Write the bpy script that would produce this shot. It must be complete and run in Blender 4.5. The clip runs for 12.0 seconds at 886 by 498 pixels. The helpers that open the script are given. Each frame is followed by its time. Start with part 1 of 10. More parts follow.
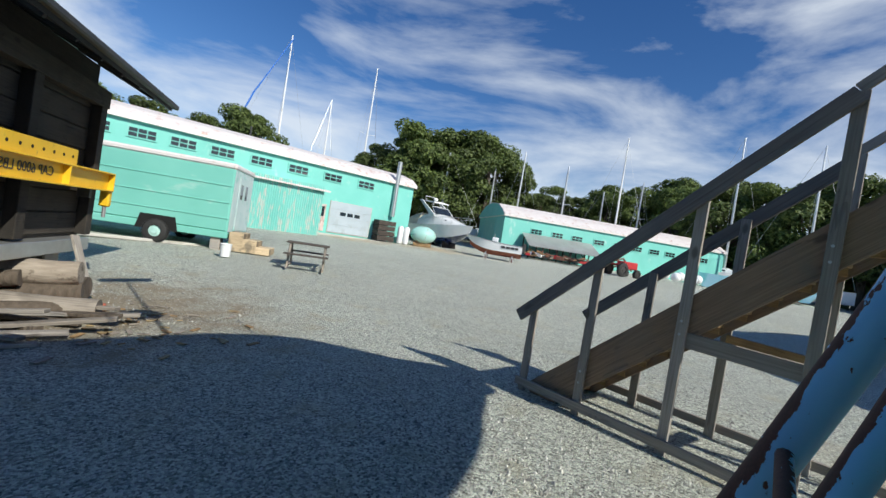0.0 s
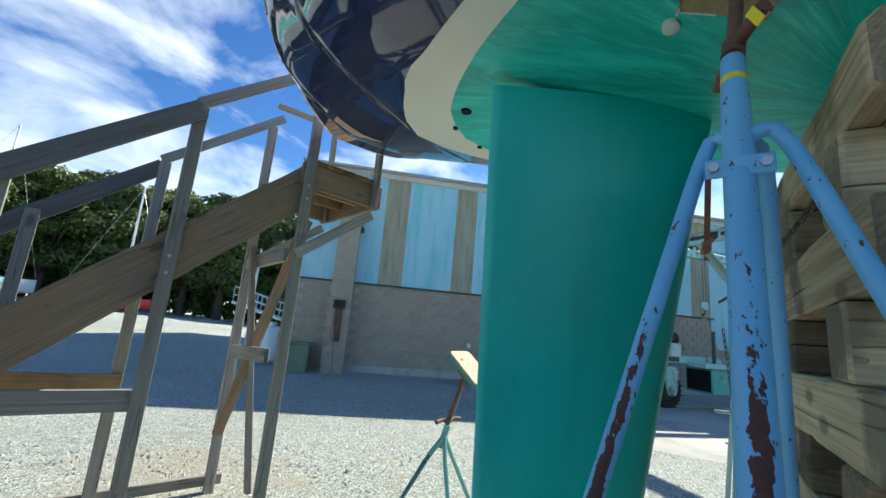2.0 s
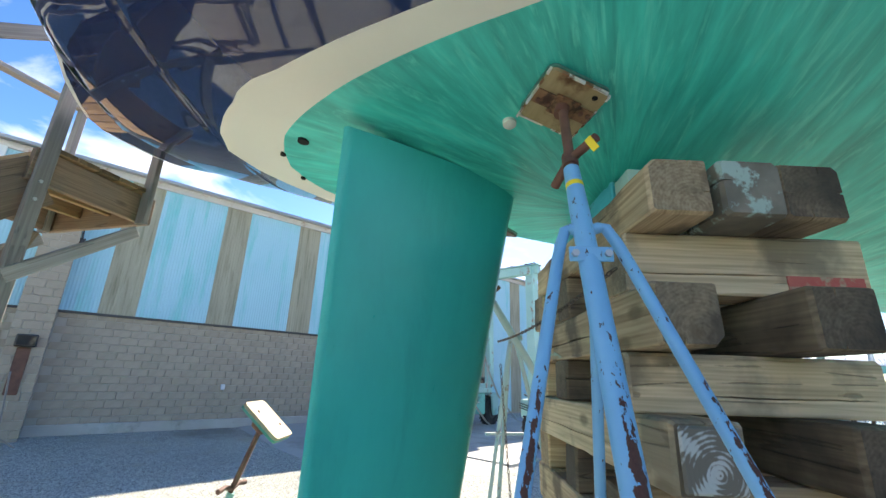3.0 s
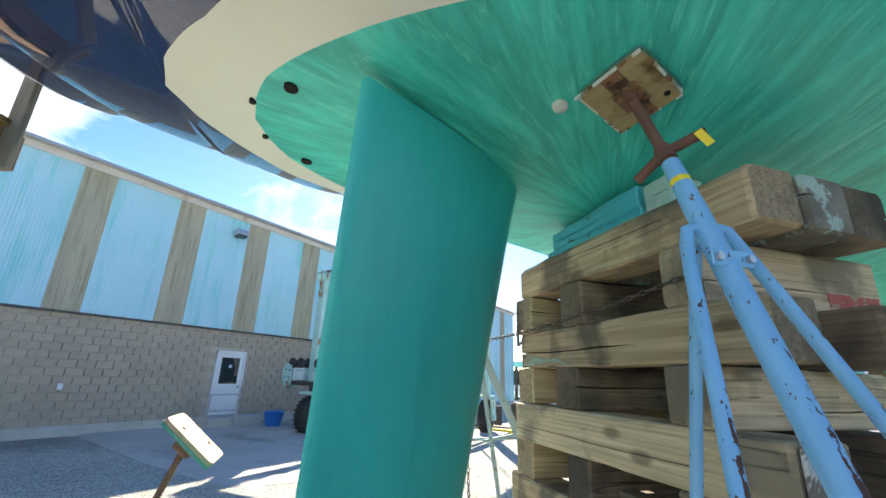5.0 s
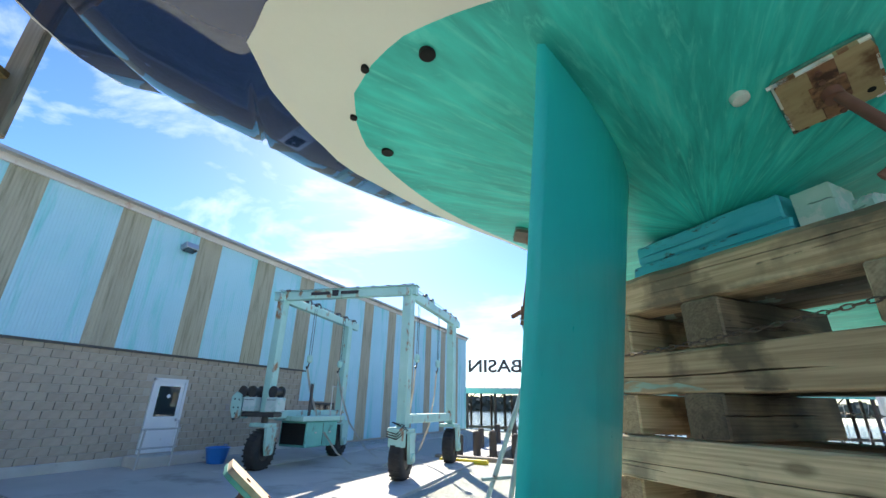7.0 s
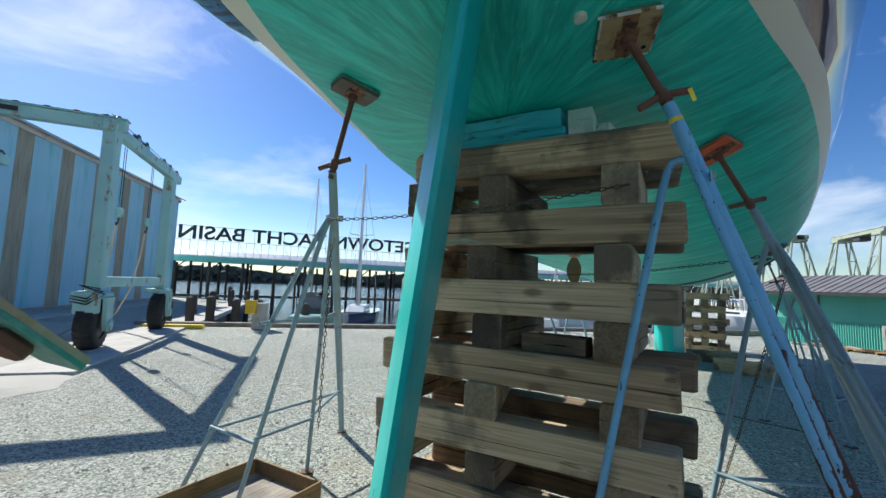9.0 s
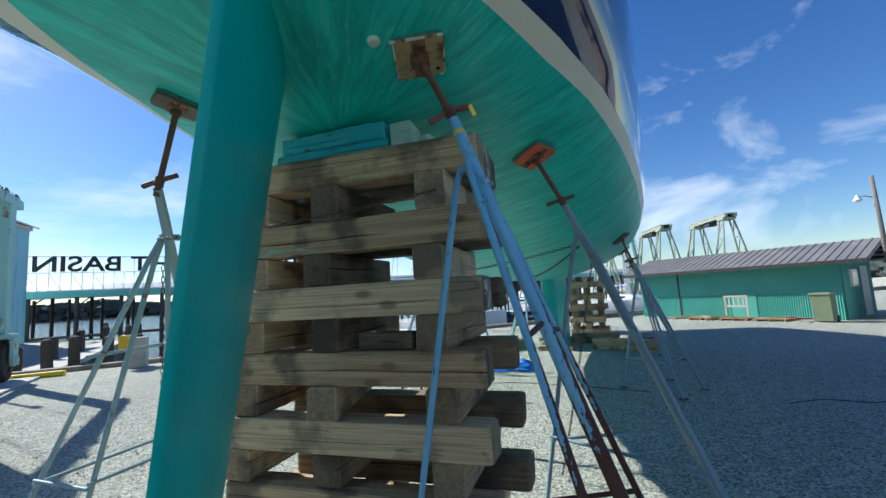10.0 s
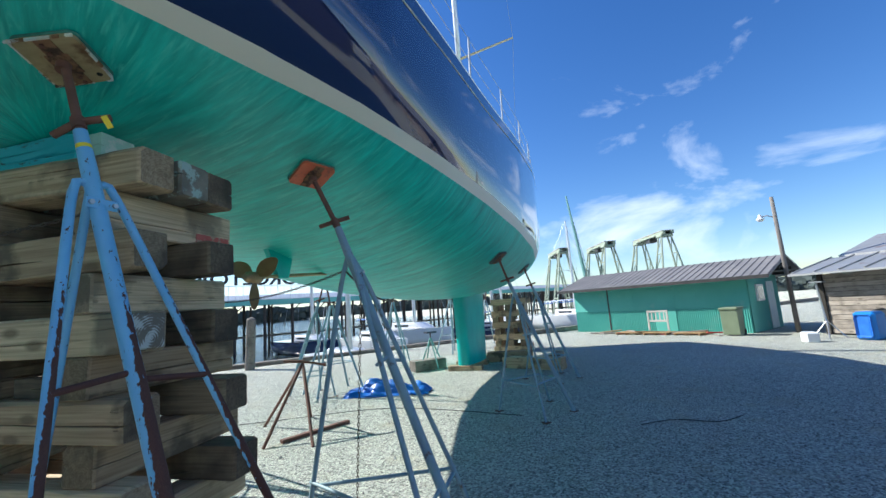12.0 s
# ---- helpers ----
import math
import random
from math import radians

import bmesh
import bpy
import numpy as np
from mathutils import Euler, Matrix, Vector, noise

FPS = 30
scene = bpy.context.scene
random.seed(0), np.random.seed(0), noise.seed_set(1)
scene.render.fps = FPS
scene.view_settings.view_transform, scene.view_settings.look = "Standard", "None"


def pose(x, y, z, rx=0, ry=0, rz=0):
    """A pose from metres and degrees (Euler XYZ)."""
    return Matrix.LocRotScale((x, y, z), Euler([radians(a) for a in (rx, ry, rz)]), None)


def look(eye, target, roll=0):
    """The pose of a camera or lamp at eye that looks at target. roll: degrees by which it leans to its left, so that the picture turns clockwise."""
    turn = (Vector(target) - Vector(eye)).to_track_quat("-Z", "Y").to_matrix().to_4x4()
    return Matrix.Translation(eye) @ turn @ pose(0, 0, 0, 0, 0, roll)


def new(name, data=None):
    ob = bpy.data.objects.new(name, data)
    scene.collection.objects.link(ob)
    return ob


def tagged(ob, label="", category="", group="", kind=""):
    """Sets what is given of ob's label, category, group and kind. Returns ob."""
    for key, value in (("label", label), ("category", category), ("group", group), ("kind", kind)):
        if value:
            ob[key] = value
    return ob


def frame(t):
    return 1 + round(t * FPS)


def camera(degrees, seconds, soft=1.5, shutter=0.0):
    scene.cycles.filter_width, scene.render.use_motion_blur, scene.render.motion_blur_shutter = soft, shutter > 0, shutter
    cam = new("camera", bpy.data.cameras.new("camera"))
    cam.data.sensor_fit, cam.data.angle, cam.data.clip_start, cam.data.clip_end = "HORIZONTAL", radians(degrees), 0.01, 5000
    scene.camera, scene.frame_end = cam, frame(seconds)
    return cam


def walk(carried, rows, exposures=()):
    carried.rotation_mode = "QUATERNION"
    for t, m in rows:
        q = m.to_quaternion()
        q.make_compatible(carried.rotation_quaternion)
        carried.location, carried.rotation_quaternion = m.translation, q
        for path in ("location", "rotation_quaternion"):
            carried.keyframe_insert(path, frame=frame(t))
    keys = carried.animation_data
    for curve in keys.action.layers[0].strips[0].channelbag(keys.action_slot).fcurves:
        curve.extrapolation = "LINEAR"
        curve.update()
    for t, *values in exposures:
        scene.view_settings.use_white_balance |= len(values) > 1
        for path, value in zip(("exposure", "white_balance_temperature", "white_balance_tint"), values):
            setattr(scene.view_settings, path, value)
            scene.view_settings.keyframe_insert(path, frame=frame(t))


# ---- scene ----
cam = camera(94.2, 12.0)
PATH = [
    (0, (-0.014, 0.265, 1.738), (0.306, 2.239, 1.698), 9.2),
    (0.5, (-0.038, 0.597, 1.704), (0.88, 2.371, 1.599), 13.4),
    (0.7, (-0.09, 0.79, 1.725), (1.182, 2.325, 1.664), 12.0),
    (1, (-0.127, 1.021, 1.77), (1.532, 2.136, 1.816), 8.6),
    (1.5, (-0.037, 1.225, 1.79), (1.91, 1.629, 2.005), 8.3),
    (2, (0.12, 1.395, 1.816), (2.056, 1.078, 2.198), 5.0),
    (2.5, (0.177, 1.631, 1.835), (1.838, 0.617, 2.297), 2.4),
    (3, (0.271, 1.712, 1.865), (1.702, 0.446, 2.456), 2.0),
    (3.2, (0.331, 1.703, 1.865), (1.687, 0.391, 2.53), 2.1),
    (4.8, (0.851, 1.883, 1.924), (1.885, 0.281, 2.528), 2.0),
    (5, (0.909, 1.884, 1.901), (1.94, 0.275, 2.493), 2.1),
    (5.5, (1.116, 1.837, 1.859), (2.185, 0.294, 2.547), 2.9),
    (6, (1.351, 1.886, 1.9), (2.523, 0.516, 2.765), 3.7),
    (6.5, (1.59, 2.014, 1.936), (2.614, 0.53, 2.802), 2.6),
    (7, (1.774, 1.989, 1.891), (2.558, 0.292, 2.602), 1.3),
    (7.5, (1.943, 1.913, 1.842), (2.459, 0.044, 2.334), 1.4),
    (7.7, (2.0, 1.903, 1.829), (2.341, -0.015, 2.278), 2.2),
    (9.3, (2.283, 2.126, 1.693), (1.751, 0.204, 1.837), 0.6),
    (9.5, (2.149, 2.186, 1.679), (1.555, 0.282, 1.818), -0.7),
    (10, (1.849, 2.338, 1.683), (1.026, 0.528, 1.898), -3.4),
    (10.5, (1.527, 2.377, 1.691), (0.481, 0.693, 1.956), -4.4),
    (11, (1.156, 2.512, 1.689), (0.042, 0.87, 1.938), -4.3),
    (11.5, (0.773, 2.747, 1.707), (-0.289, 1.07, 1.952), -4.0),
    (11.8, (0.586, 2.827, 1.724), (-0.445, 1.133, 1.981), -3.1),
    (12, (0.421, 2.795, 1.691), (-0.553, 1.07, 1.967), -4.0),
]
# seconds, stops, white balance: the clip's camera opens up and warms its picture in the shade under the hull
EXPOSURES = [(0.0, 0.25, 6450, 6), (0.5, 0.32, 6450, 5), (1.0, 0.5, 6400, 4), (1.5, 0.75, 6400, 3), (2.0, 1.08, 6500, 3), (2.5, 1.6, 6850, 8), (3.2, 1.8, 7300, 12), (5.5, 1.8, 7300, 12),
             (6.0, 1.86, 7300, 12), (6.5, 1.8, 7200, 12), (7.0, 1.55, 6800, 9), (7.7, 1.08, 6450, 8), (9.5, 0.56, 6250, 7), (10.0, 0.66, 6150, 6), (10.5, 0.96, 6150, 7), (12.0, 0.97, 6150, 7)]
walk(cam, [(t, look(eye, target, roll)) for t, eye, target, roll in PATH], exposures=EXPOSURES)

# ---------------------------------------------------------------- light
SUN_TO = Vector((0.58, -0.815, 0.0)).normalized()
SUN_EL = radians(37)
world = bpy.data.worlds.new("sky")
scene.world = world
world.use_nodes = True
wn, wl = world.node_tree.nodes, world.node_tree.links
wn.clear()
w_out = wn.new("ShaderNodeOutputWorld")
w_bg = wn.new("ShaderNodeBackground")
w_sky = wn.new("ShaderNodeTexSky")
w_sky.sky_type = "NISHITA"
w_sky.sun_disc = False
w_sky.sun_elevation = SUN_EL
w_sky.sun_rotation = math.atan2(SUN_TO.x, SUN_TO.y)
w_sky.air_density, w_sky.dust_density, w_sky.ozone_density = 1.0, 0.2, 3.4
w_co = wn.new("ShaderNodeTexCoord")
w_map = wn.new("ShaderNodeMapping")
w_map.inputs["Rotation"].default_value = (0.25, 0.1, 0.6)
w_map.inputs["Scale"].default_value = (1.3, 3.2, 6.0)
w_n1 = wn.new("ShaderNodeTexNoise")
w_n1.inputs["Scale"].default_value, w_n1.inputs["Detail"].default_value = 1.25, 9.0
w_n1.inputs["Roughness"].default_value, w_n1.inputs["Distortion"].default_value = 0.56, 0.35
w_ramp = wn.new("ShaderNodeValToRGB")
w_ramp.color_ramp.elements[0].position, w_ramp.color_ramp.elements[1].position = 0.39, 0.66
w_mix = wn.new("ShaderNodeMixRGB")
w_mix.inputs["Color2"].default_value = (7.8, 8.2, 8.9, 1)
w_scale = wn.new("ShaderNodeMath")
w_scale.operation = "MULTIPLY"
w_scale.inputs[1].default_value = 0.78
wl.new(w_co.outputs["Generated"], w_map.inputs["Vector"])
wl.new(w_map.outputs["Vector"], w_n1.inputs["Vector"])
w_dot = wn.new("ShaderNodeVectorMath")
w_dot.operation = "DOT_PRODUCT"
w_dot.inputs[1].default_value = (0.06, 0.075, -0.25)
w_bias = wn.new("ShaderNodeMath")
w_bias.operation = "ADD"
wl.new(w_co.outputs["Generated"], w_dot.inputs[0])
wl.new(w_dot.outputs["Value"], w_bias.inputs[0])
wl.new(w_n1.outputs["Fac"], w_bias.inputs[1])
wl.new(w_bias.outputs["Value"], w_ramp.inputs["Fac"])
wl.new(w_ramp.outputs["Color"], w_scale.inputs[0])
wl.new(w_scale.outputs["Value"], w_mix.inputs["Fac"])
w_sat = wn.new("ShaderNodeHueSaturation")
w_sat.inputs["Saturation"].default_value = 1.26
w_sat.inputs["Hue"].default_value = 0.511
wl.new(w_sky.outputs["Color"], w_sat.inputs["Color"])
wl.new(w_sat.outputs["Color"], w_mix.inputs["Color1"])
wl.new(w_mix.outputs["Color"], w_bg.inputs["Color"])
w_bg.inputs["Strength"].default_value = 0.09
wl.new(w_bg.outputs["Background"], w_out.inputs["Surface"])

sun = new("sun", bpy.data.lights.new("sun", "SUN"))
sun.data.energy, sun.data.angle, sun.data.color = 4.6, radians(0.55), (1.0, 0.95, 0.86)
sun.matrix_world = look((0, 0, 30), Vector((0, 0, 30)) - SUN_TO * math.cos(SUN_EL) - Vector((0, 0, math.sin(SUN_EL))))

# ---------------------------------------------------------------- materials
def rgb(c):
    return (c[0], c[1], c[2], 1)


def surface(name, c1, c2, scale=4.0, rough=0.7, bump=0.2, metal=0.0, stretch=(1, 1, 1), fine=40.0, grit=0.25,
            stain=None, stain_scale=1.5, stain_cut=(0.55, 0.7), stain_stretch=(1, 1, 1), coat=0.0, each=0.0, rough_var=0.12, bump_size=0.01, fold=False, warp=0.0):
    """Two colours over two scales of noise, an optional stain or rust layer, fine relief."""
    m = bpy.data.materials.new(name)
    m.use_nodes = True
    n, l = m.node_tree.nodes, m.node_tree.links
    b = n["Principled BSDF"]
    b.inputs["Metallic"].default_value = metal
    b.inputs["Coat Weight"].default_value = coat
    b.inputs["Coat Roughness"].default_value = 0.04
    co = n.new("ShaderNodeTexCoord")
    vec = co.outputs["Object"]
    if fold:
        # brush strokes: a fan round the stern, straight across the hull further forward, both sides alike
        sx = n.new("ShaderNodeSeparateXYZ")
        l.new(vec, sx.inputs["Vector"])

        def calc(op, a, b, c=None):
            node = n.new("ShaderNodeMath")
            node.operation = op
            for k, v in enumerate((a, b, c)):
                if isinstance(v, (int, float)):
                    node.inputs[k].default_value = v
                elif v is not None:
                    l.new(v, node.inputs[k])
            return node.outputs["Value"]
        out = calc("ADD", calc("ABSOLUTE", sx.outputs["Y"], 0), 0.03)
        aft = calc("MAXIMUM", calc("SUBTRACT", 1.9, sx.outputs["X"]), 0.0)
        fore = calc("MAXIMUM", calc("SUBTRACT", sx.outputs["X"], 1.9), 0.0)
        turn = calc("MULTIPLY", calc("ARCTAN2", out, aft), 1.25)
        cb = n.new("ShaderNodeCombineXYZ")
        l.new(calc("ADD", turn, fore), cb.inputs["X"])
        l.new(calc("ADD", out, aft), cb.inputs["Y"])
        l.new(sx.outputs["Z"], cb.inputs["Z"])
        vec = cb.outputs["Vector"]
    mp = n.new("ShaderNodeMapping")
    mp.inputs["Scale"].default_value = stretch
    l.new(vec, mp.inputs["Vector"])
    big = n.new("ShaderNodeTexNoise")
    big.inputs["Scale"].default_value, big.inputs["Detail"].default_value = scale, 5.0
    big.inputs["Distortion"].default_value = warp
    small = n.new("ShaderNodeTexNoise")
    small.inputs["Scale"].default_value, small.inputs["Detail"].default_value = fine, 4.0
    l.new(mp.outputs["Vector"], big.inputs["Vector"])
    l.new(mp.outputs["Vector"], small.inputs["Vector"])
    mixf = n.new("ShaderNodeMath")
    mixf.operation = "MULTIPLY_ADD"
    l.new(small.outputs["Fac"], mixf.inputs[0])
    mixf.inputs[1].default_value = grit
    sub = n.new("ShaderNodeMath")
    sub.operation = "MULTIPLY_ADD"
    l.new(big.outputs["Fac"], sub.inputs[0])
    sub.inputs[1].default_value, sub.inputs[2].default_value = 1.9, -0.45 - grit / 2
    l.new(sub.outputs["Value"], mixf.inputs[2])
    mix = n.new("ShaderNodeMixRGB")
    mix.inputs["Color1"].default_value, mix.inputs["Color2"].default_value = rgb(c1), rgb(c2)
    mix.use_clamp = True
    clampf = n.new("ShaderNodeClamp")
    l.new(mixf.outputs["Value"], clampf.inputs["Value"])
    l.new(clampf.outputs["Result"], mix.inputs["Fac"])
    col = mix.outputs["Color"]
    if each:
        inf = n.new("ShaderNodeObjectInfo")
        hs = n.new("ShaderNodeHueSaturation")
        mr = n.new("ShaderNodeMapRange")
        mr.inputs["To Min"].default_value, mr.inputs["To Max"].default_value = 1 - each, 1 + each
        l.new(inf.outputs["Random"], mr.inputs["Value"])
        l.new(mr.outputs["Result"], hs.inputs["Value"])
        l.new(col, hs.inputs["Color"])
        col = hs.outputs["Color"]
    rr = n.new("ShaderNodeMapRange")
    rr.inputs["To Min"].default_value, rr.inputs["To Max"].default_value = max(rough - rough_var, 0.02), min(rough + rough_var, 1)
    l.new(small.outputs["Fac"], rr.inputs["Value"])
    l.new(rr.outputs["Result"], b.inputs["Roughness"])
    if stain:
        sm = n.new("ShaderNodeMapping")
        sm.inputs["Scale"].default_value = stain_stretch
        sm.inputs["Location"].default_value = (3.1, 1.7, 0.4)
        l.new(vec, sm.inputs["Vector"])
        sn = n.new("ShaderNodeTexNoise")
        sn.inputs["Scale"].default_value, sn.inputs["Detail"].default_value = stain_scale, 8.0
        sn.inputs["Roughness"].default_value, sn.inputs["Distortion"].default_value = 0.65, warp
        l.new(sm.outputs["Vector"], sn.inputs["Vector"])
        sr = n.new("ShaderNodeMapRange")
        sr.inputs["From Min"].default_value, sr.inputs["From Max"].default_value = stain_cut
        l.new(sn.outputs["Fac"], sr.inputs["Value"])
        mx2 = n.new("ShaderNodeMixRGB")
        mx2.inputs["Color2"].default_value = rgb(stain)
        l.new(sr.outputs["Result"], mx2.inputs["Fac"])
        l.new(col, mx2.inputs["Color1"])
        col = mx2.outputs["Color"]
    l.new(col, b.inputs["Base Color"])
    if bump:
        bp = n.new("ShaderNodeBump")
        bp.inputs["Strength"].default_value, bp.inputs["Distance"].default_value = bump, bump_size
        l.new(mixf.outputs["Value"], bp.inputs["Height"])
        l.new(bp.outputs["Normal"], b.inputs["Normal"])
    return m


def gravel_material():
    """Crushed grey stone with sandy patches and finer worn tracks."""
    m = bpy.data.materials.new("gravel")
    m.use_nodes = True
    n, l = m.node_tree.nodes, m.node_tree.links
    b = n["Principled BSDF"]
    b.inputs["Roughness"].default_value = 0.92
    co = n.new("ShaderNodeTexCoord")
    vor = n.new("ShaderNodeTexVoronoi")
    vor.inputs["Scale"].default_value = 54.0
    vor2 = n.new("ShaderNodeTexVoronoi")
    vor2.inputs["Scale"].default_value = 130.0
    big = n.new("ShaderNodeTexNoise")
    big.inputs["Scale"].default_value, big.inputs["Detail"].default_value = 0.22, 7.0
    mid = n.new("ShaderNodeTexNoise")
    mid.inputs["Scale"].default_value, mid.inputs["Detail"].default_value = 1.7, 6.0
    for t in (vor, vor2, big, mid):
        l.new(co.outputs["Object"], t.inputs["Vector"])
    stone = n.new("ShaderNodeValToRGB")
    el = stone.color_ramp.elements
    el[0].position, el[0].color = 0.0, (0.18, 0.185, 0.172, 1)
    el[1].position, el[1].color = 1.0, (0.82, 0.82, 0.75, 1)
    e = el.new(0.5)
    e.color = (0.45, 0.46, 0.425, 1)
    sep = n.new("ShaderNodeSeparateColor")
    l.new(vor.outputs["Color"], sep.inputs["Color"])
    l.new(sep.outputs["Red"], stone.inputs["Fac"])
    stone2 = n.new("ShaderNodeMixRGB")
    stone2.blend_type = "OVERLAY"
    stone2.inputs["Fac"].default_value = 0.35
    l.new(stone.outputs["Color"], stone2.inputs["Color1"])
    l.new(vor2.outputs["Color"], stone2.inputs["Color2"])
    hs = n.new("ShaderNodeHueSaturation")
    hs.inputs["Saturation"].default_value = 0.22
    l.new(stone2.outputs["Color"], hs.inputs["Color"])
    patch = n.new("ShaderNodeMapRange")
    patch.inputs["From Min"].default_value, patch.inputs["From Max"].default_value = 0.55, 0.72
    l.new(mid.outputs["Fac"], patch.inputs["Value"])
    pm = n.new("ShaderNodeMixRGB")
    pm.inputs["Color2"].default_value = (0.50, 0.45, 0.36, 1)
    pf = n.new("ShaderNodeMath")
    pf.operation = "MULTIPLY"
    pf.inputs[1].default_value = 0.55
    l.new(patch.outputs["Result"], pf.inputs[0])
    l.new(pf.outputs["Value"], pm.inputs["Fac"])
    l.new(hs.outputs["Color"], pm.inputs["Color1"])
    tone = n.new("ShaderNodeMixRGB")
    tone.blend_type = "MULTIPLY"
    tone.inputs["Fac"].default_value = 0.6
    tr = n.new("ShaderNodeMapRange")
    tr.inputs["To Min"].default_value, tr.inputs["To Max"].default_value = 0.55, 1.35
    l.new(big.outputs["Fac"], tr.inputs["Value"])
    l.new(pm.outputs["Color"], tone.inputs["Color1"])
    l.new(tr.outputs["Result"], tone.inputs["Color2"])
    tint = n.new("ShaderNodeMixRGB")
    tint.blend_type = "MULTIPLY"
    tint.inputs["Fac"].default_value = 1.0
    tint.inputs["Color2"].default_value = (1.0, 1.03, 0.91, 1)
    l.new(tone.outputs["Color"], tint.inputs["Color1"])
    tone = tint
    # scattered larger chips, pale and dark
    vor3 = n.new("ShaderNodeTexVoronoi")
    vor3.inputs["Scale"].default_value = 26.0
    l.new(co.outputs["Object"], vor3.inputs["Vector"])
    sep3 = n.new("ShaderNodeSeparateColor")
    l.new(vor3.outputs["Color"], sep3.inputs["Color"])
    near3 = n.new("ShaderNodeMapRange")
    near3.inputs["From Min"].default_value, near3.inputs["From Max"].default_value = 0.24, 0.34
    near3.inputs["To Min"].default_value, near3.inputs["To Max"].default_value = 1.0, 0.0
    l.new(vor3.outputs["Distance"], near3.inputs["Value"])
    # trodden brown earth by the shed and sandy apron by the workshops
    last = tone
    for cx, cy, rad, col in ((-3.6, 6.9, 2.6, (0.30, 0.225, 0.145, 1)), (-7.0, 28.6, 2.6, (0.58, 0.43, 0.25, 1)), (-1.5, 30.0, 2.8, (0.58, 0.43, 0.25, 1)), (4.2, 32.0, 3.2, (0.56, 0.42, 0.25, 1)), (14.2, -2.0, 1.3, (0.30, 0.27, 0.22, 1)), (5.3, 3.2, 1.2, (0.50, 0.44, 0.33, 1))):
        away = n.new("ShaderNodeVectorMath")
        away.operation = "DISTANCE"
        away.inputs[1].default_value = (cx, cy, 0.3)
        l.new(co.outputs["Object"], away.inputs[0])
        edge = n.new("ShaderNodeMath")
        edge.operation = "MULTIPLY_ADD"
        edge.inputs[1].default_value = -rad * 1.6
        l.new(mid.outputs["Fac"], edge.inputs[0])
        l.new(away.outputs["Value"], edge.inputs[2])
        dirt = n.new("ShaderNodeMapRange")
        dirt.inputs["From Min"].default_value, dirt.inputs["From Max"].default_value = -rad * 0.45, rad * 0.35
        dirt.inputs["To Min"].default_value, dirt.inputs["To Max"].default_value = 0.75, 0.0
        l.new(edge.outputs["Value"], dirt.inputs["Value"])
        dm = n.new("ShaderNodeMixRGB")
        dm.inputs["Color2"].default_value = col
        l.new(dirt.outputs["Result"], dm.inputs["Fac"])
        l.new(last.outputs["Color"], dm.inputs["Color1"])
        last = dm
    for lo, hi, col in ((0.85, 0.89, (0.74, 0.74, 0.69, 1)), (0.13, 0.09, (0.11, 0.105, 0.095, 1))):
        pick = n.new("ShaderNodeMapRange")
        pick.inputs["From Min"].default_value, pick.inputs["From Max"].default_value = lo, hi
        l.new(sep3.outputs["Green"], pick.inputs["Value"])
        both = n.new("ShaderNodeMath")
        both.operation = "MULTIPLY"
        l.new(pick.outputs["Result"], both.inputs[0])
        l.new(near3.outputs["Result"], both.inputs[1])
        chip = n.new("ShaderNodeMixRGB")
        chip.inputs["Color2"].default_value = col
        l.new(both.outputs["Value"], chip.inputs["Fac"])
        l.new(last.outputs["Color"], chip.inputs["Color1"])
        last = chip
    l.new(last.outputs["Color"], b.inputs["Base Color"])
    bp = n.new("ShaderNodeBump")
    bp.inputs["Strength"].default_value, bp.inputs["Distance"].default_value = 0.9, 0.022
    add = n.new("ShaderNodeMath")
    add.operation = "ADD"
    l.new(vor.outputs["Distance"], add.inputs[0])
    l.new(vor2.outputs["Distance"], add.inputs[1])
    l.new(add.outputs["Value"], bp.inputs["Height"])
    bp.invert = True
    l.new(bp.outputs["Normal"], b.inputs["Normal"])
    return m


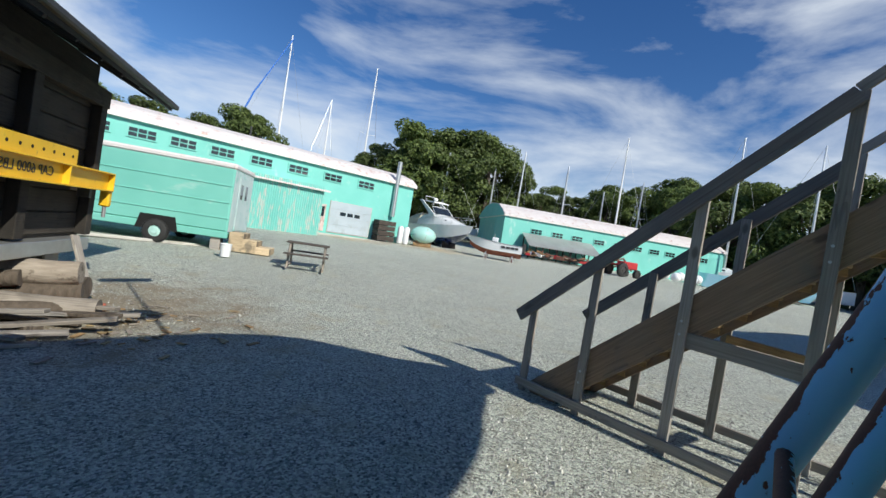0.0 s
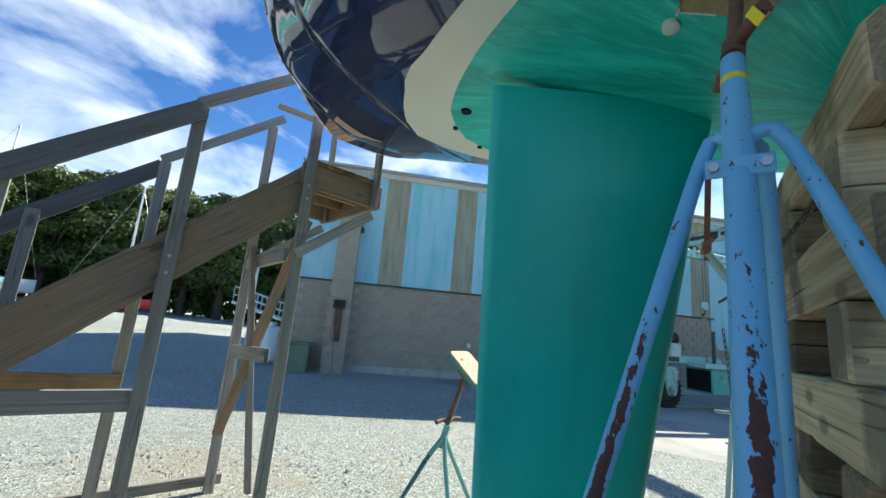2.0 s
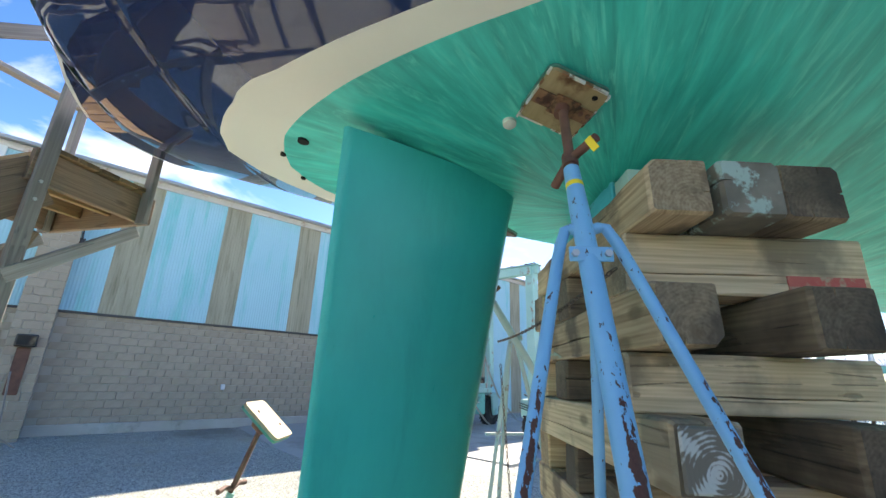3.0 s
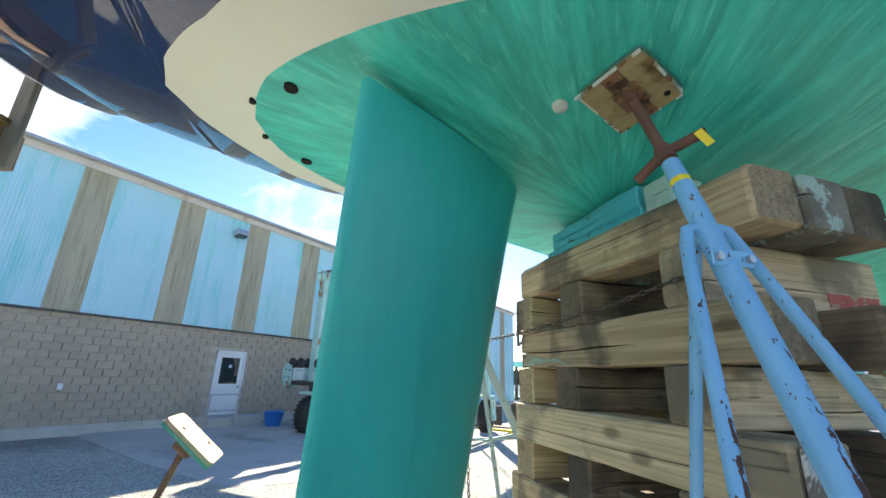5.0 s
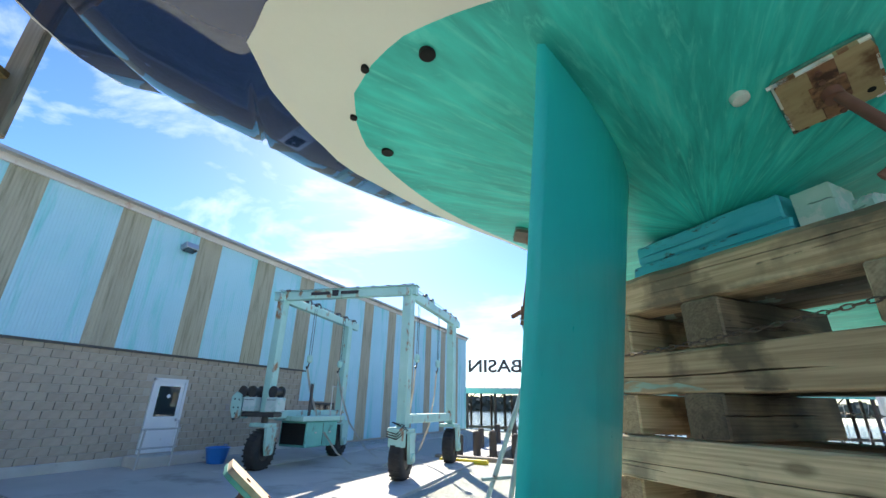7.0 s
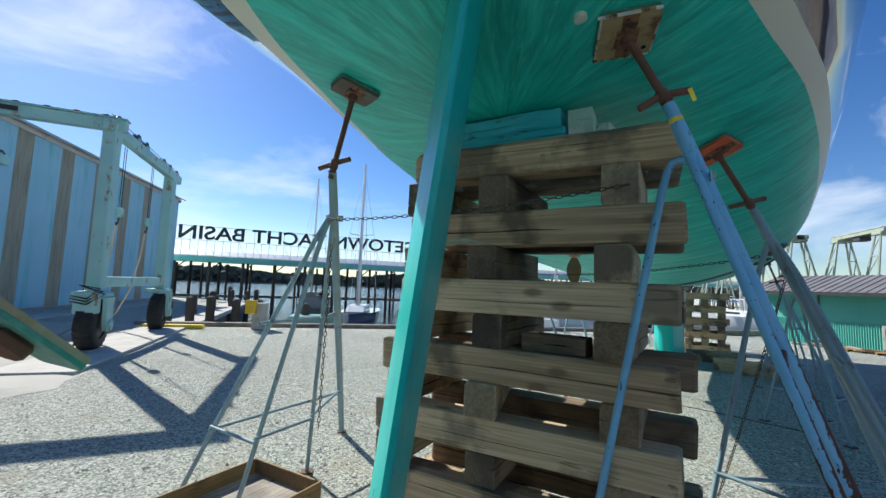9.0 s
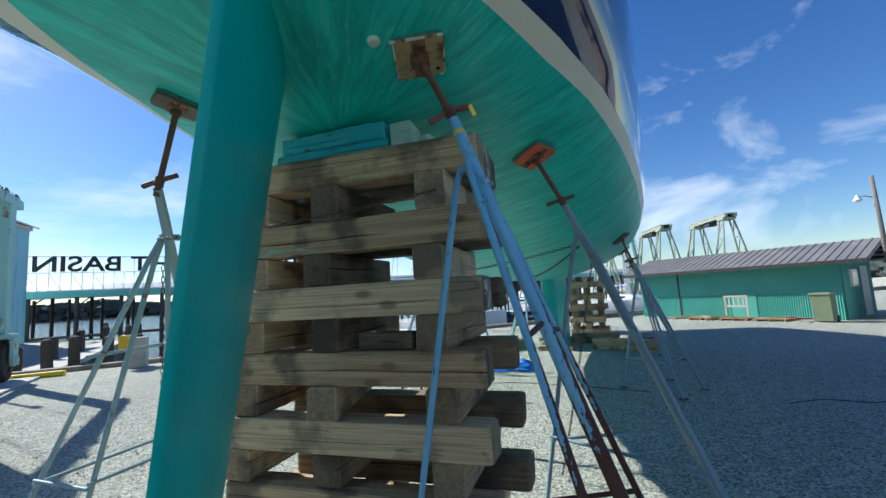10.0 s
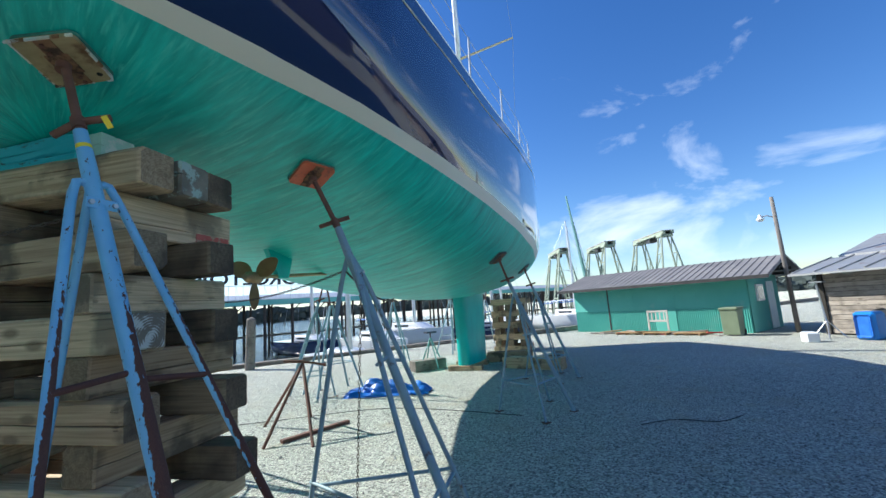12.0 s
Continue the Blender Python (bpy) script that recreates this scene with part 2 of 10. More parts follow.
def timber_material(name, pale, dark, end_dark=0.6, each=0.25, weather=None, stain_cut=(0.48, 0.68), crack=0.25):
    """Sawn wood, grain along the local x axis, growth rings on the cut ends, cracks."""
    m = bpy.data.materials.new(name)
    m.use_nodes = True
    n, l = m.node_tree.nodes, m.node_tree.links
    b = n["Principled BSDF"]
    b.inputs["Roughness"].default_value = 0.82
    co = n.new("ShaderNodeTexCoord")
    inf = n.new("ShaderNodeObjectInfo")
    off = n.new("ShaderNodeVectorMath")
    off.operation = "MULTIPLY_ADD"
    off.inputs[1].default_value = (37.0, 0.04, 0.05)
    l.new(inf.outputs["Random"], off.inputs[0])
    l.new(co.outputs["Object"], off.inputs[2])
    mp = n.new("ShaderNodeMapping")
    mp.inputs["Scale"].default_value = (1.3, 36.0, 36.0)
    l.new(off.outputs["Vector"], mp.inputs["Vector"])
    grain = n.new("ShaderNodeTexNoise")
    grain.inputs["Scale"].default_value, grain.inputs["Detail"].default_value = 1.6, 7.0
    grain.inputs["Distortion"].default_value = 0.5
    l.new(mp.outputs["Vector"], grain.inputs["Vector"])
    mp2 = n.new("ShaderNodeMapping")
    mp2.inputs["Scale"].default_value = (0.12, 1.0, 1.0)
    mp2.inputs["Location"].default_value = (0.0, 0.02, 0.05)
    l.new(off.outputs["Vector"], mp2.inputs["Vector"])
    rings = n.new("ShaderNodeTexWave")
    rings.wave_type, rings.rings_direction = "RINGS", "X"
    rings.inputs["Scale"].default_value, rings.inputs["Distortion"].default_value = 26.0, 1.6
    rings.inputs["Detail"].default_value = 3.0
    l.new(mp2.outputs["Vector"], rings.inputs["Vector"])
    blotch = n.new("ShaderNodeTexNoise")
    blotch.inputs["Scale"].default_value, blotch.inputs["Detail"].default_value = 3.0, 6.0
    l.new(off.outputs["Vector"], blotch.inputs["Vector"])
    f = n.new("ShaderNodeMath")
    f.operation = "MULTIPLY_ADD"
    f.inputs[1].default_value = 0.22
    l.new(rings.outputs["Fac"], f.inputs[0])
    g = n.new("ShaderNodeMapRange")
    g.inputs["From Min"].default_value, g.inputs["From Max"].default_value = 0.34, 0.68
    g.inputs["To Max"].default_value = 0.78
    l.new(grain.outputs["Fac"], g.inputs["Value"])
    l.new(g.outputs["Result"], f.inputs[2])
    mix = n.new("ShaderNodeMixRGB")
    mix.inputs["Color1"].default_value, mix.inputs["Color2"].default_value = rgb(pale), rgb(dark)
    l.new(f.outputs["Value"], mix.inputs["Fac"])
    wet = n.new("ShaderNodeMapRange")
    wet.inputs["From Min"].default_value, wet.inputs["From Max"].default_value = stain_cut
    l.new(blotch.outputs["Fac"], wet.inputs["Value"])
    mx = n.new("ShaderNodeMixRGB")
    mx.blend_type = "MIX"
    mx.inputs["Color2"].default_value = rgb(weather or [c * 0.5 for c in dark])
    wf = n.new("ShaderNodeMath")
    wf.operation = "MULTIPLY"
    wf.inputs[1].default_value = end_dark
    l.new(wet.outputs["Result"], wf.inputs[0])
    l.new(wf.outputs["Value"], mx.inputs["Fac"])
    l.new(mix.outputs["Color"], mx.inputs["Color1"])
    hs = n.new("ShaderNodeHueSaturation")
    mr = n.new("ShaderNodeMapRange")
    mr.inputs["To Min"].default_value, mr.inputs["To Max"].default_value = 1 - each, 1 + each
    l.new(inf.outputs["Random"], mr.inputs["Value"])
    l.new(mr.outputs["Result"], hs.inputs["Value"])
    l.new(mx.outputs["Color"], hs.inputs["Color"])
    # drying cracks: thin dark lines along the grain
    mp3 = n.new("ShaderNodeMapping")
    mp3.inputs["Scale"].default_value = (0.45, 9.0, 9.0)
    l.new(off.outputs["Vector"], mp3.inputs["Vector"])
    cr = n.new("ShaderNodeTexNoise")
    cr.inputs["Scale"].default_value, cr.inputs["Detail"].default_value = 1.1, 2.0
    l.new(mp3.outputs["Vector"], cr.inputs["Vector"])
    ab = n.new("ShaderNodeMath")
    ab.operation = "SUBTRACT"
    ab.inputs[1].default_value = 0.5
    l.new(cr.outputs["Fac"], ab.inputs[0])
    ab2 = n.new("ShaderNodeMath")
    ab2.operation = "ABSOLUTE"
    l.new(ab.outputs["Value"], ab2.inputs[0])
    cm = n.new("ShaderNodeMapRange")
    cm.inputs["From Min"].default_value, cm.inputs["From Max"].default_value = 0.006, 0.016
    sepn = n.new("ShaderNodeSeparateXYZ")
    l.new(co.outputs["Normal"], sepn.inputs["Vector"])
    absn = n.new("ShaderNodeMath")
    absn.operation = "ABSOLUTE"
    l.new(sepn.outputs["X"], absn.inputs[0])
    few = n.new("ShaderNodeMapRange")
    few.inputs["From Min"].default_value, few.inputs["From Max"].default_value = 0.44, 0.52
    few.inputs["To Min"].default_value, few.inputs["To Max"].default_value = 0.05, 0.0
    l.new(blotch.outputs["Fac"], few.inputs["Value"])
    gap = n.new("ShaderNodeMath")
    gap.operation = "ADD"
    l.new(ab2.outputs["Value"], gap.inputs[0])
    l.new(few.outputs["Result"], gap.inputs[1])
    gap2 = n.new("ShaderNodeMath")
    gap2.operation = "ADD"
    l.new(gap.outputs["Value"], gap2.inputs[0])
    l.new(absn.outputs["Value"], gap2.inputs[1])
    l.new(gap2.outputs["Value"], cm.inputs["Value"])
    dk = n.new("ShaderNodeMixRGB")
    dk.blend_type = "MULTIPLY"
    dk.inputs["Fac"].default_value = crack
    l.new(hs.outputs["Color"], dk.inputs["Color1"])
    l.new(cm.outputs["Result"], dk.inputs["Color2"])
    # knots: few dark spots, drawn out along the grain
    mp4 = n.new("ShaderNodeMapping")
    mp4.inputs["Scale"].default_value = (2.4, 5.2, 5.2)
    l.new(off.outputs["Vector"], mp4.inputs["Vector"])
    kv = n.new("ShaderNodeTexVoronoi")
    kv.inputs["Scale"].default_value = 1.0
    l.new(mp4.outputs["Vector"], kv.inputs["Vector"])
    kr = n.new("ShaderNodeMapRange")
    kr.inputs["From Min"].default_value, kr.inputs["From Max"].default_value = 0.09, 0.17
    kr.inputs["To Min"].default_value, kr.inputs["To Max"].default_value = 0.75, 0.0
    l.new(kv.outputs["Distance"], kr.inputs["Value"])
    kn = n.new("ShaderNodeMixRGB")
    kn.inputs["Color2"].default_value = rgb([c * 0.45 for c in dark])
    l.new(kr.outputs["Result"], kn.inputs["Fac"])
    # end grain is darker than the sawn sides; shade on the ends is painted in too
    eg = n.new("ShaderNodeMapRange")
    eg.inputs["From Min"].default_value, eg.inputs["From Max"].default_value = 0.75, 0.95
    eg.inputs["To Min"].default_value, eg.inputs["To Max"].default_value = 1.0, 0.58
    l.new(absn.outputs["Value"], eg.inputs["Value"])
    em = n.new("ShaderNodeMixRGB")
    em.blend_type = "MULTIPLY"
    em.inputs["Fac"].default_value = 1.0
    l.new(dk.outputs["Color"], em.inputs["Color1"])
    l.new(eg.outputs["Result"], em.inputs["Color2"])
    l.new(em.outputs["Color"], kn.inputs["Color1"])
    l.new(kn.outputs["Color"], b.inputs["Base Color"])
    bp = n.new("ShaderNodeBump")
    bp.inputs["Strength"].default_value, bp.inputs["Distance"].default_value = 0.7, 0.008
    hh = n.new("ShaderNodeMath")
    hh.operation = "MULTIPLY_ADD"
    hh.inputs[1].default_value = 0.5
    l.new(grain.outputs["Fac"], hh.inputs[0])
    l.new(cm.outputs["Result"], hh.inputs[2])
    l.new(hh.outputs["Value"], bp.inputs["Height"])
    l.new(bp.outputs["Normal"], b.inputs["Normal"])
    return m


def end_paint_material():
    """White paint on a cut timber end, worn through to the grey wood along its growth rings."""
    m = bpy.data.materials.new("flaking white end paint")
    m.use_nodes = True
    n, l = m.node_tree.nodes, m.node_tree.links
    b = n["Principled BSDF"]
    b.inputs["Roughness"].default_value = 0.75
    co = n.new("ShaderNodeTexCoord")
    mp = n.new("ShaderNodeMapping")
    mp.inputs["Location"].default_value = (0.0, 0.01, 0.035)
    l.new(co.outputs["Object"], mp.inputs["Vector"])
    rings = n.new("ShaderNodeTexWave")
    rings.wave_type, rings.rings_direction = "RINGS", "X"
    rings.inputs["Scale"].default_value, rings.inputs["Distortion"].default_value, rings.inputs["Detail"].default_value = 24.0, 2.0, 3.0
    l.new(mp.outputs["Vector"], rings.inputs["Vector"])
    worn = n.new("ShaderNodeTexNoise")
    worn.inputs["Scale"].default_value, worn.inputs["Detail"].default_value = 16.0, 7.0
    l.new(co.outputs["Object"], worn.inputs["Vector"])
    add = n.new("ShaderNodeMath")
    add.operation = "MULTIPLY_ADD"
    add.inputs[1].default_value = 0.13
    l.new(rings.outputs["Fac"], add.inputs[0])
    l.new(worn.outputs["Fac"], add.inputs[2])
    cut = n.new("ShaderNodeMapRange")
    cut.inputs["From Min"].default_value, cut.inputs["From Max"].default_value = 0.55, 0.66
    l.new(add.outputs["Value"], cut.inputs["Value"])
    mix = n.new("ShaderNodeMixRGB")
    mix.inputs["Color1"].default_value, mix.inputs["Color2"].default_value = (0.19, 0.165, 0.13, 1), (0.55, 0.57, 0.54, 1)
    l.new(cut.outputs["Result"], mix.inputs["Fac"])
    l.new(mix.outputs["Color"], b.inputs["Base Color"])
    bp = n.new("ShaderNodeBump")
    bp.inputs["Strength"].default_value, bp.inputs["Distance"].default_value = 0.6, 0.004
    l.new(add.outputs["Value"], bp.inputs["Height"])
    l.new(bp.outputs["Normal"], b.inputs["Normal"])
    return m


def chipped_paint(name, c1, c2, rust_below):
    """Steel paint that has flaked to brown rust: small chips everywhere, a ragged edge below which little paint is left."""
    m = surface(name, c1, c2, scale=3, rough=0.4, bump=0.12, fine=30, bump_size=0.003)
    n, l = m.node_tree.nodes, m.node_tree.links
    b = n["Principled BSDF"]
    paint = b.inputs["Base Color"].links[0].from_socket
    co = n.new("ShaderNodeTexCoord")
    sep = n.new("ShaderNodeSeparateXYZ")
    l.new(co.outputs["Object"], sep.inputs["Vector"])
    mp = n.new("ShaderNodeMapping")
    mp.inputs["Scale"].default_value = (1.0, 1.0, 0.45)
    l.new(co.outputs["Object"], mp.inputs["Vector"])
    n1, n2 = n.new("ShaderNodeTexNoise"), n.new("ShaderNodeTexNoise")
    n1.inputs["Scale"].default_value, n1.inputs["Detail"].default_value = 62.0, 7.0
    n2.inputs["Scale"].default_value, n2.inputs["Detail"].default_value = 230.0, 3.0
    l.new(mp.outputs["Vector"], n1.inputs["Vector"])
    l.new(mp.outputs["Vector"], n2.inputs["Vector"])
    low = n.new("ShaderNodeMapRange")
    low.inputs["From Min"].default_value, low.inputs["From Max"].default_value = rust_below + 0.18, rust_below - 0.14
    low.inputs["To Min"].default_value, low.inputs["To Max"].default_value = 0.0, 0.40
    # the sides turned from the weather keep their paint further down
    kept = []
    for away in ((0.80, 0.60, 0.0), (-0.30, -0.95, 0.0)):
        face = n.new("ShaderNodeVectorMath")
        face.operation = "DOT_PRODUCT"
        face.inputs[1].default_value = away
        l.new(co.outputs["Normal"], face.inputs[0])
        kept.append(face.outputs["Value"])
    away = n.new("ShaderNodeMath")
    away.operation = "MAXIMUM"
    for k in range(2):
        l.new(kept[k], away.inputs[k])
    away.use_clamp = True
    height = n.new("ShaderNodeMath")
    height.operation = "MULTIPLY_ADD"
    height.inputs[1].default_value = 0.75
    l.new(away.outputs["Value"], height.inputs[0])
    l.new(sep.outputs["Z"], height.inputs[2])
    l.new(height.outputs["Value"], low.inputs["Value"])
    s1 = n.new("ShaderNodeMath")
    s1.operation = "MULTIPLY_ADD"
    s1.inputs[1].default_value = 0.35
    l.new(n2.outputs["Fac"], s1.inputs[0])
    l.new(n1.outputs["Fac"], s1.inputs[2])
    s2 = n.new("ShaderNodeMath")
    s2.operation = "ADD"
    l.new(s1.outputs["Value"], s2.inputs[0])
    l.new(low.outputs["Result"], s2.inputs[1])
    edge = n.new("ShaderNodeMapRange")
    edge.inputs["From Min"].default_value, edge.inputs["From Max"].default_value = 0.845, 0.86
    l.new(s2.outputs["Value"], edge.inputs["Value"])
    rust = n.new("ShaderNodeMixRGB")
    rust.inputs["Color1"].default_value, rust.inputs["Color2"].default_value = rgb((0.055, 0.024, 0.020)), rgb((0.14, 0.058, 0.04))
    l.new(n2.outputs["Fac"], rust.inputs["Fac"])
    mx = n.new("ShaderNodeMixRGB")
    l.new(edge.outputs["Result"], mx.inputs["Fac"])
    l.new(paint, mx.inputs["Color1"])
    l.new(rust.outputs["Color"], mx.inputs["Color2"])
    l.new(mx.outputs["Color"], b.inputs["Base Color"])
    inv = n.new("ShaderNodeMath")
    inv.operation = "SUBTRACT"
    inv.inputs[0].default_value = 1.0
    l.new(edge.outputs["Result"], inv.inputs[1])
    bp = n.new("ShaderNodeBump")
    bp.inputs["Strength"].default_value, bp.inputs["Distance"].default_value = 0.8, 0.003
    l.new(inv.outputs["Value"], bp.inputs["Height"])
    l.new(bp.outputs["Normal"], b.inputs["Normal"])
    rr = n.new("ShaderNodeMapRange")
    rr.inputs["To Min"].default_value, rr.inputs["To Max"].default_value = 0.38, 0.8
    l.new(edge.outputs["Result"], rr.inputs["Value"])
    l.new(rr.outputs["Result"], b.inputs["Roughness"])
    return m


M = {
    "gravel": gravel_material(),
    "antifoul": surface("green antifouling paint", (0.008, 0.33, 0.285), (0.035, 0.70, 0.60), scale=1.5, rough=0.42, bump=0.25, fine=7.0, grit=0.7,
                        stretch=(5.5, 0.8, 0.8), stain=(0.10, 0.70, 0.59), stain_scale=2.2, stain_cut=(0.52, 0.74), stain_stretch=(11.0, 1.2, 0.9), fold=True, warp=1.3),
    "antifoul_rudder": surface("green rudder paint", (0.004, 0.40, 0.37), (0.016, 0.54, 0.49), scale=1.6, rough=0.33, bump=0.10, fine=26.0, grit=0.35, stretch=(1, 1, 0.35),
                               stain=(0.003, 0.34, 0.32), stain_scale=3.2, stain_cut=(0.54, 0.80), stain_stretch=(1.2, 1.2, 0.22), warp=0.6),
    "navy": surface("navy gloss gelcoat", (0.010, 0.022, 0.085), (0.014, 0.030, 0.105), scale=0.6, rough=0.05, bump=0.0, coat=1.0, rough_var=0.02),
    "boot": surface("off-white boot stripe", (0.72, 0.70, 0.61), (0.82, 0.80, 0.71), scale=0.8, rough=0.5, bump=0.05),
    "timber": timber_material("weathered cribbing timber", (0.625, 0.465, 0.292), (0.33, 0.222, 0.126), end_dark=0.85, each=0.28, weather=(0.13, 0.10, 0.068), stain_cut=(0.50, 0.60), crack=0.35),
    "timber_grey": timber_material("silvered cribbing timber", (0.70, 0.55, 0.36), (0.39, 0.29, 0.175), end_dark=0.8, each=0.2, weather=(0.19, 0.16, 0.115), stain_cut=(0.52, 0.62), crack=0.35),
    "timber_dark": timber_material("dark tarry cribbing timber", (0.32, 0.24, 0.155), (0.15, 0.108, 0.07), end_dark=0.85, each=0.25, weather=(0.06, 0.047, 0.036), stain_cut=(0.42, 0.62), crack=0.35),
    "palegreen": surface("chipped pale green paint on wood", (0.35, 0.55, 0.48), (0.45, 0.64, 0.57), scale=8, rough=0.6, bump=0.4, stain=(0.62, 0.66, 0.62), stain_scale=9, stain_cut=(0.5, 0.56)),
    "gantrypaint": surface("pale sun-bleached gantry paint", (0.26, 0.32, 0.24), (0.37, 0.42, 0.33), scale=1.5, rough=0.6, bump=0.1, stain=(0.30, 0.20, 0.12), stain_scale=1.3, stain_cut=(0.6, 0.72)),
    "soffit": surface("dark eave boards", (0.022, 0.022, 0.024), (0.045, 0.045, 0.05), scale=3, rough=0.7, bump=0.2),
    "stairwood": timber_material("grey weathered lumber", (0.36, 0.325, 0.285), (0.23, 0.20, 0.17), each=0.22, weather=(0.27, 0.26, 0.245)),
    "stairrail": timber_material("dark greyed handrail lumber", (0.24, 0.22, 0.20), (0.15, 0.13, 0.115), each=0.15, weather=(0.17, 0.165, 0.16)),
    "stairbrown": timber_material("brown treated stringer lumber", (0.32, 0.215, 0.135), (0.19, 0.122, 0.075), each=0.12, weather=(0.19, 0.16, 0.13)),
    "stairtread": timber_material("warm treated lumber", (0.41, 0.265, 0.125), (0.26, 0.16, 0.075), each=0.2),
    "standblue": chipped_paint("chipped light blue paint over rust", (0.15, 0.41, 0.68), (0.23, 0.53, 0.79), 1.76),
    "standblue_clean": chipped_paint("light blue paint with rust chips", (0.15, 0.41, 0.68), (0.23, 0.53, 0.79), -9.0),
    "paddark": surface("dark weathered pad", (0.10, 0.085, 0.07), (0.17, 0.14, 0.11), scale=6, rough=0.8, bump=0.3, stain=(0.10, 0.30, 0.24), stain_scale=9, stain_cut=(0.6, 0.7)),
    "timber_painted": surface("cracked timber with flaking pale green paint", (0.10, 0.09, 0.07), (0.27, 0.24, 0.19), scale=7, rough=0.8, bump=0.8, fine=45, stain=(0.36, 0.48, 0.43), stain_scale=6, stain_cut=(0.56, 0.60)),
    "ringpaint": end_paint_material(),
    "smear": surface("turquoise paint worn into wood", (0.22, 0.34, 0.28), (0.33, 0.42, 0.34), scale=9, rough=0.8, bump=0.2, fine=60, stain=(0.33, 0.24, 0.15), stain_scale=12, stain_cut=(0.46, 0.56), stain_stretch=(0.5, 2, 2)),
    "redmark": surface("faded red marking paint", (0.45, 0.08, 0.07), (0.55, 0.16, 0.13), scale=14, rough=0.8, bump=0.2, stain=(0.40, 0.32, 0.22), stain_scale=22, stain_cut=(0.5, 0.6)),
    "padpale": surface("sun-bleached plywood pad", (0.33, 0.235, 0.155), (0.44, 0.325, 0.225), scale=6, rough=0.75, bump=0.3, stretch=(1, 5, 1), stain=(0.32, 0.20, 0.10), stain_scale=5, stain_cut=(0.55, 0.7)),
    "rust": surface("rusty steel", (0.10, 0.045, 0.028), (0.19, 0.085, 0.05), scale=9, rough=0.8, bump=0.5, fine=60, stain=(0.25, 0.40, 0.60), stain_scale=11, stain_cut=(0.68, 0.72), bump_size=0.004),
    "rustbare": surface("brown rusted steel screw", (0.11, 0.05, 0.035), (0.20, 0.09, 0.06), scale=11, rough=0.75, bump=0.5, fine=70, bump_size=0.004),
    "standgreen": surface("faded green stand paint", (0.16, 0.36, 0.33), (0.24, 0.44, 0.41), scale=4, rough=0.5, bump=0.2, stain=(0.12, 0.07, 0.04), stain_scale=9, stain_cut=(0.62, 0.68)),
    "standgrey": surface("grey-blue stand paint", (0.20, 0.31, 0.37), (0.27, 0.39, 0.45), scale=4, rough=0.55, bump=0.2, stain=(0.13, 0.08, 0.06), stain_scale=9, stain_cut=(0.6, 0.68)),
    "padwood": surface("worn plywood pad", (0.33, 0.24, 0.12), (0.43, 0.33, 0.18), scale=6, rough=0.7, bump=0.3, stretch=(1, 6, 1), stain=(0.14, 0.07, 0.03), stain_scale=5, stain_cut=(0.52, 0.66)),
    "padrust": surface("rust-streaked steel plate", (0.20, 0.09, 0.045), (0.34, 0.19, 0.10), scale=12, rough=0.8, bump=0.5, fine=60, stain=(0.06, 0.03, 0.02), stain_scale=14, stain_cut=(0.5, 0.62), bump_size=0.003),
    "padorange": surface("orange painted pad", (0.55, 0.10, 0.045), (0.65, 0.16, 0.07), scale=6, rough=0.6, bump=0.2, stain=(0.25, 0.07, 0.04), stain_scale=6, stain_cut=(0.55, 0.66)),
    "padgreen": surface("green edged pad paint", (0.02, 0.18, 0.15), (0.12, 0.30, 0.25), scale=30, rough=0.6, bump=0.2),
    "block": surface("grey concrete block", (0.36, 0.295, 0.225), (0.445, 0.37, 0.29), scale=5, rough=0.9, bump=0.4, fine=90, each=0.07),
    "mortar": surface("pale mortar", (0.43, 0.38, 0.32), (0.50, 0.45, 0.39), scale=3, rough=0.95, bump=0.3, fine=60),
    "sheetblue": surface("pale blue corrugated sheet", (0.32, 0.60, 0.70), (0.41, 0.67, 0.77), scale=0.5, rough=0.45, bump=0.03, stain=(0.11, 0.55, 0.55), stain_scale=1.1,
                         stain_cut=(0.52, 0.72), stain_stretch=(1, 2.4, 0.28)),
    "sheettan": surface("weathered tan corrugated sheet", (0.33, 0.295, 0.21), (0.43, 0.385, 0.28), scale=1.2, rough=0.6, bump=0.03, stretch=(1, 3, 0.3), stain=(0.20, 0.19, 0.12), stain_scale=2,
                        stain_cut=(0.5, 0.7), stain_stretch=(1, 5, 0.35)),
    "sheetaqua": surface("aqua painted siding", (0.15, 0.50, 0.43), (0.20, 0.57, 0.50), scale=0.6, rough=0.55, bump=0.05, stain=(0.45, 0.62, 0.58), stain_scale=1.4, stain_cut=(0.6, 0.74), stain_stretch=(1, 1, 0.5)),
    "aqua_trailer": surface("chalky aqua trailer paint", (0.16, 0.48, 0.40), (0.21, 0.55, 0.46), scale=0.7, rough=0.5, bump=0.06, stain=(0.45, 0.63, 0.57), stain_scale=1.6, stain_cut=(0.6, 0.78), stain_stretch=(0.4, 1, 1)),
    "peelaqua": surface("peeling aqua paint on corrugated iron", (0.15, 0.46, 0.40), (0.20, 0.54, 0.47), scale=0.8, rough=0.6, bump=0.1, stain=(0.42, 0.47, 0.42), stain_scale=2.2, stain_cut=(0.53, 0.60), stain_stretch=(3, 3, 0.5)),
    "washaqua": surface("whitewashed aqua panel", (0.42, 0.55, 0.55), (0.55, 0.64, 0.63), scale=1.5, rough=0.6, bump=0.06, stain=(0.22, 0.48, 0.43), stain_scale=2.0, stain_cut=(0.55, 0.68)),
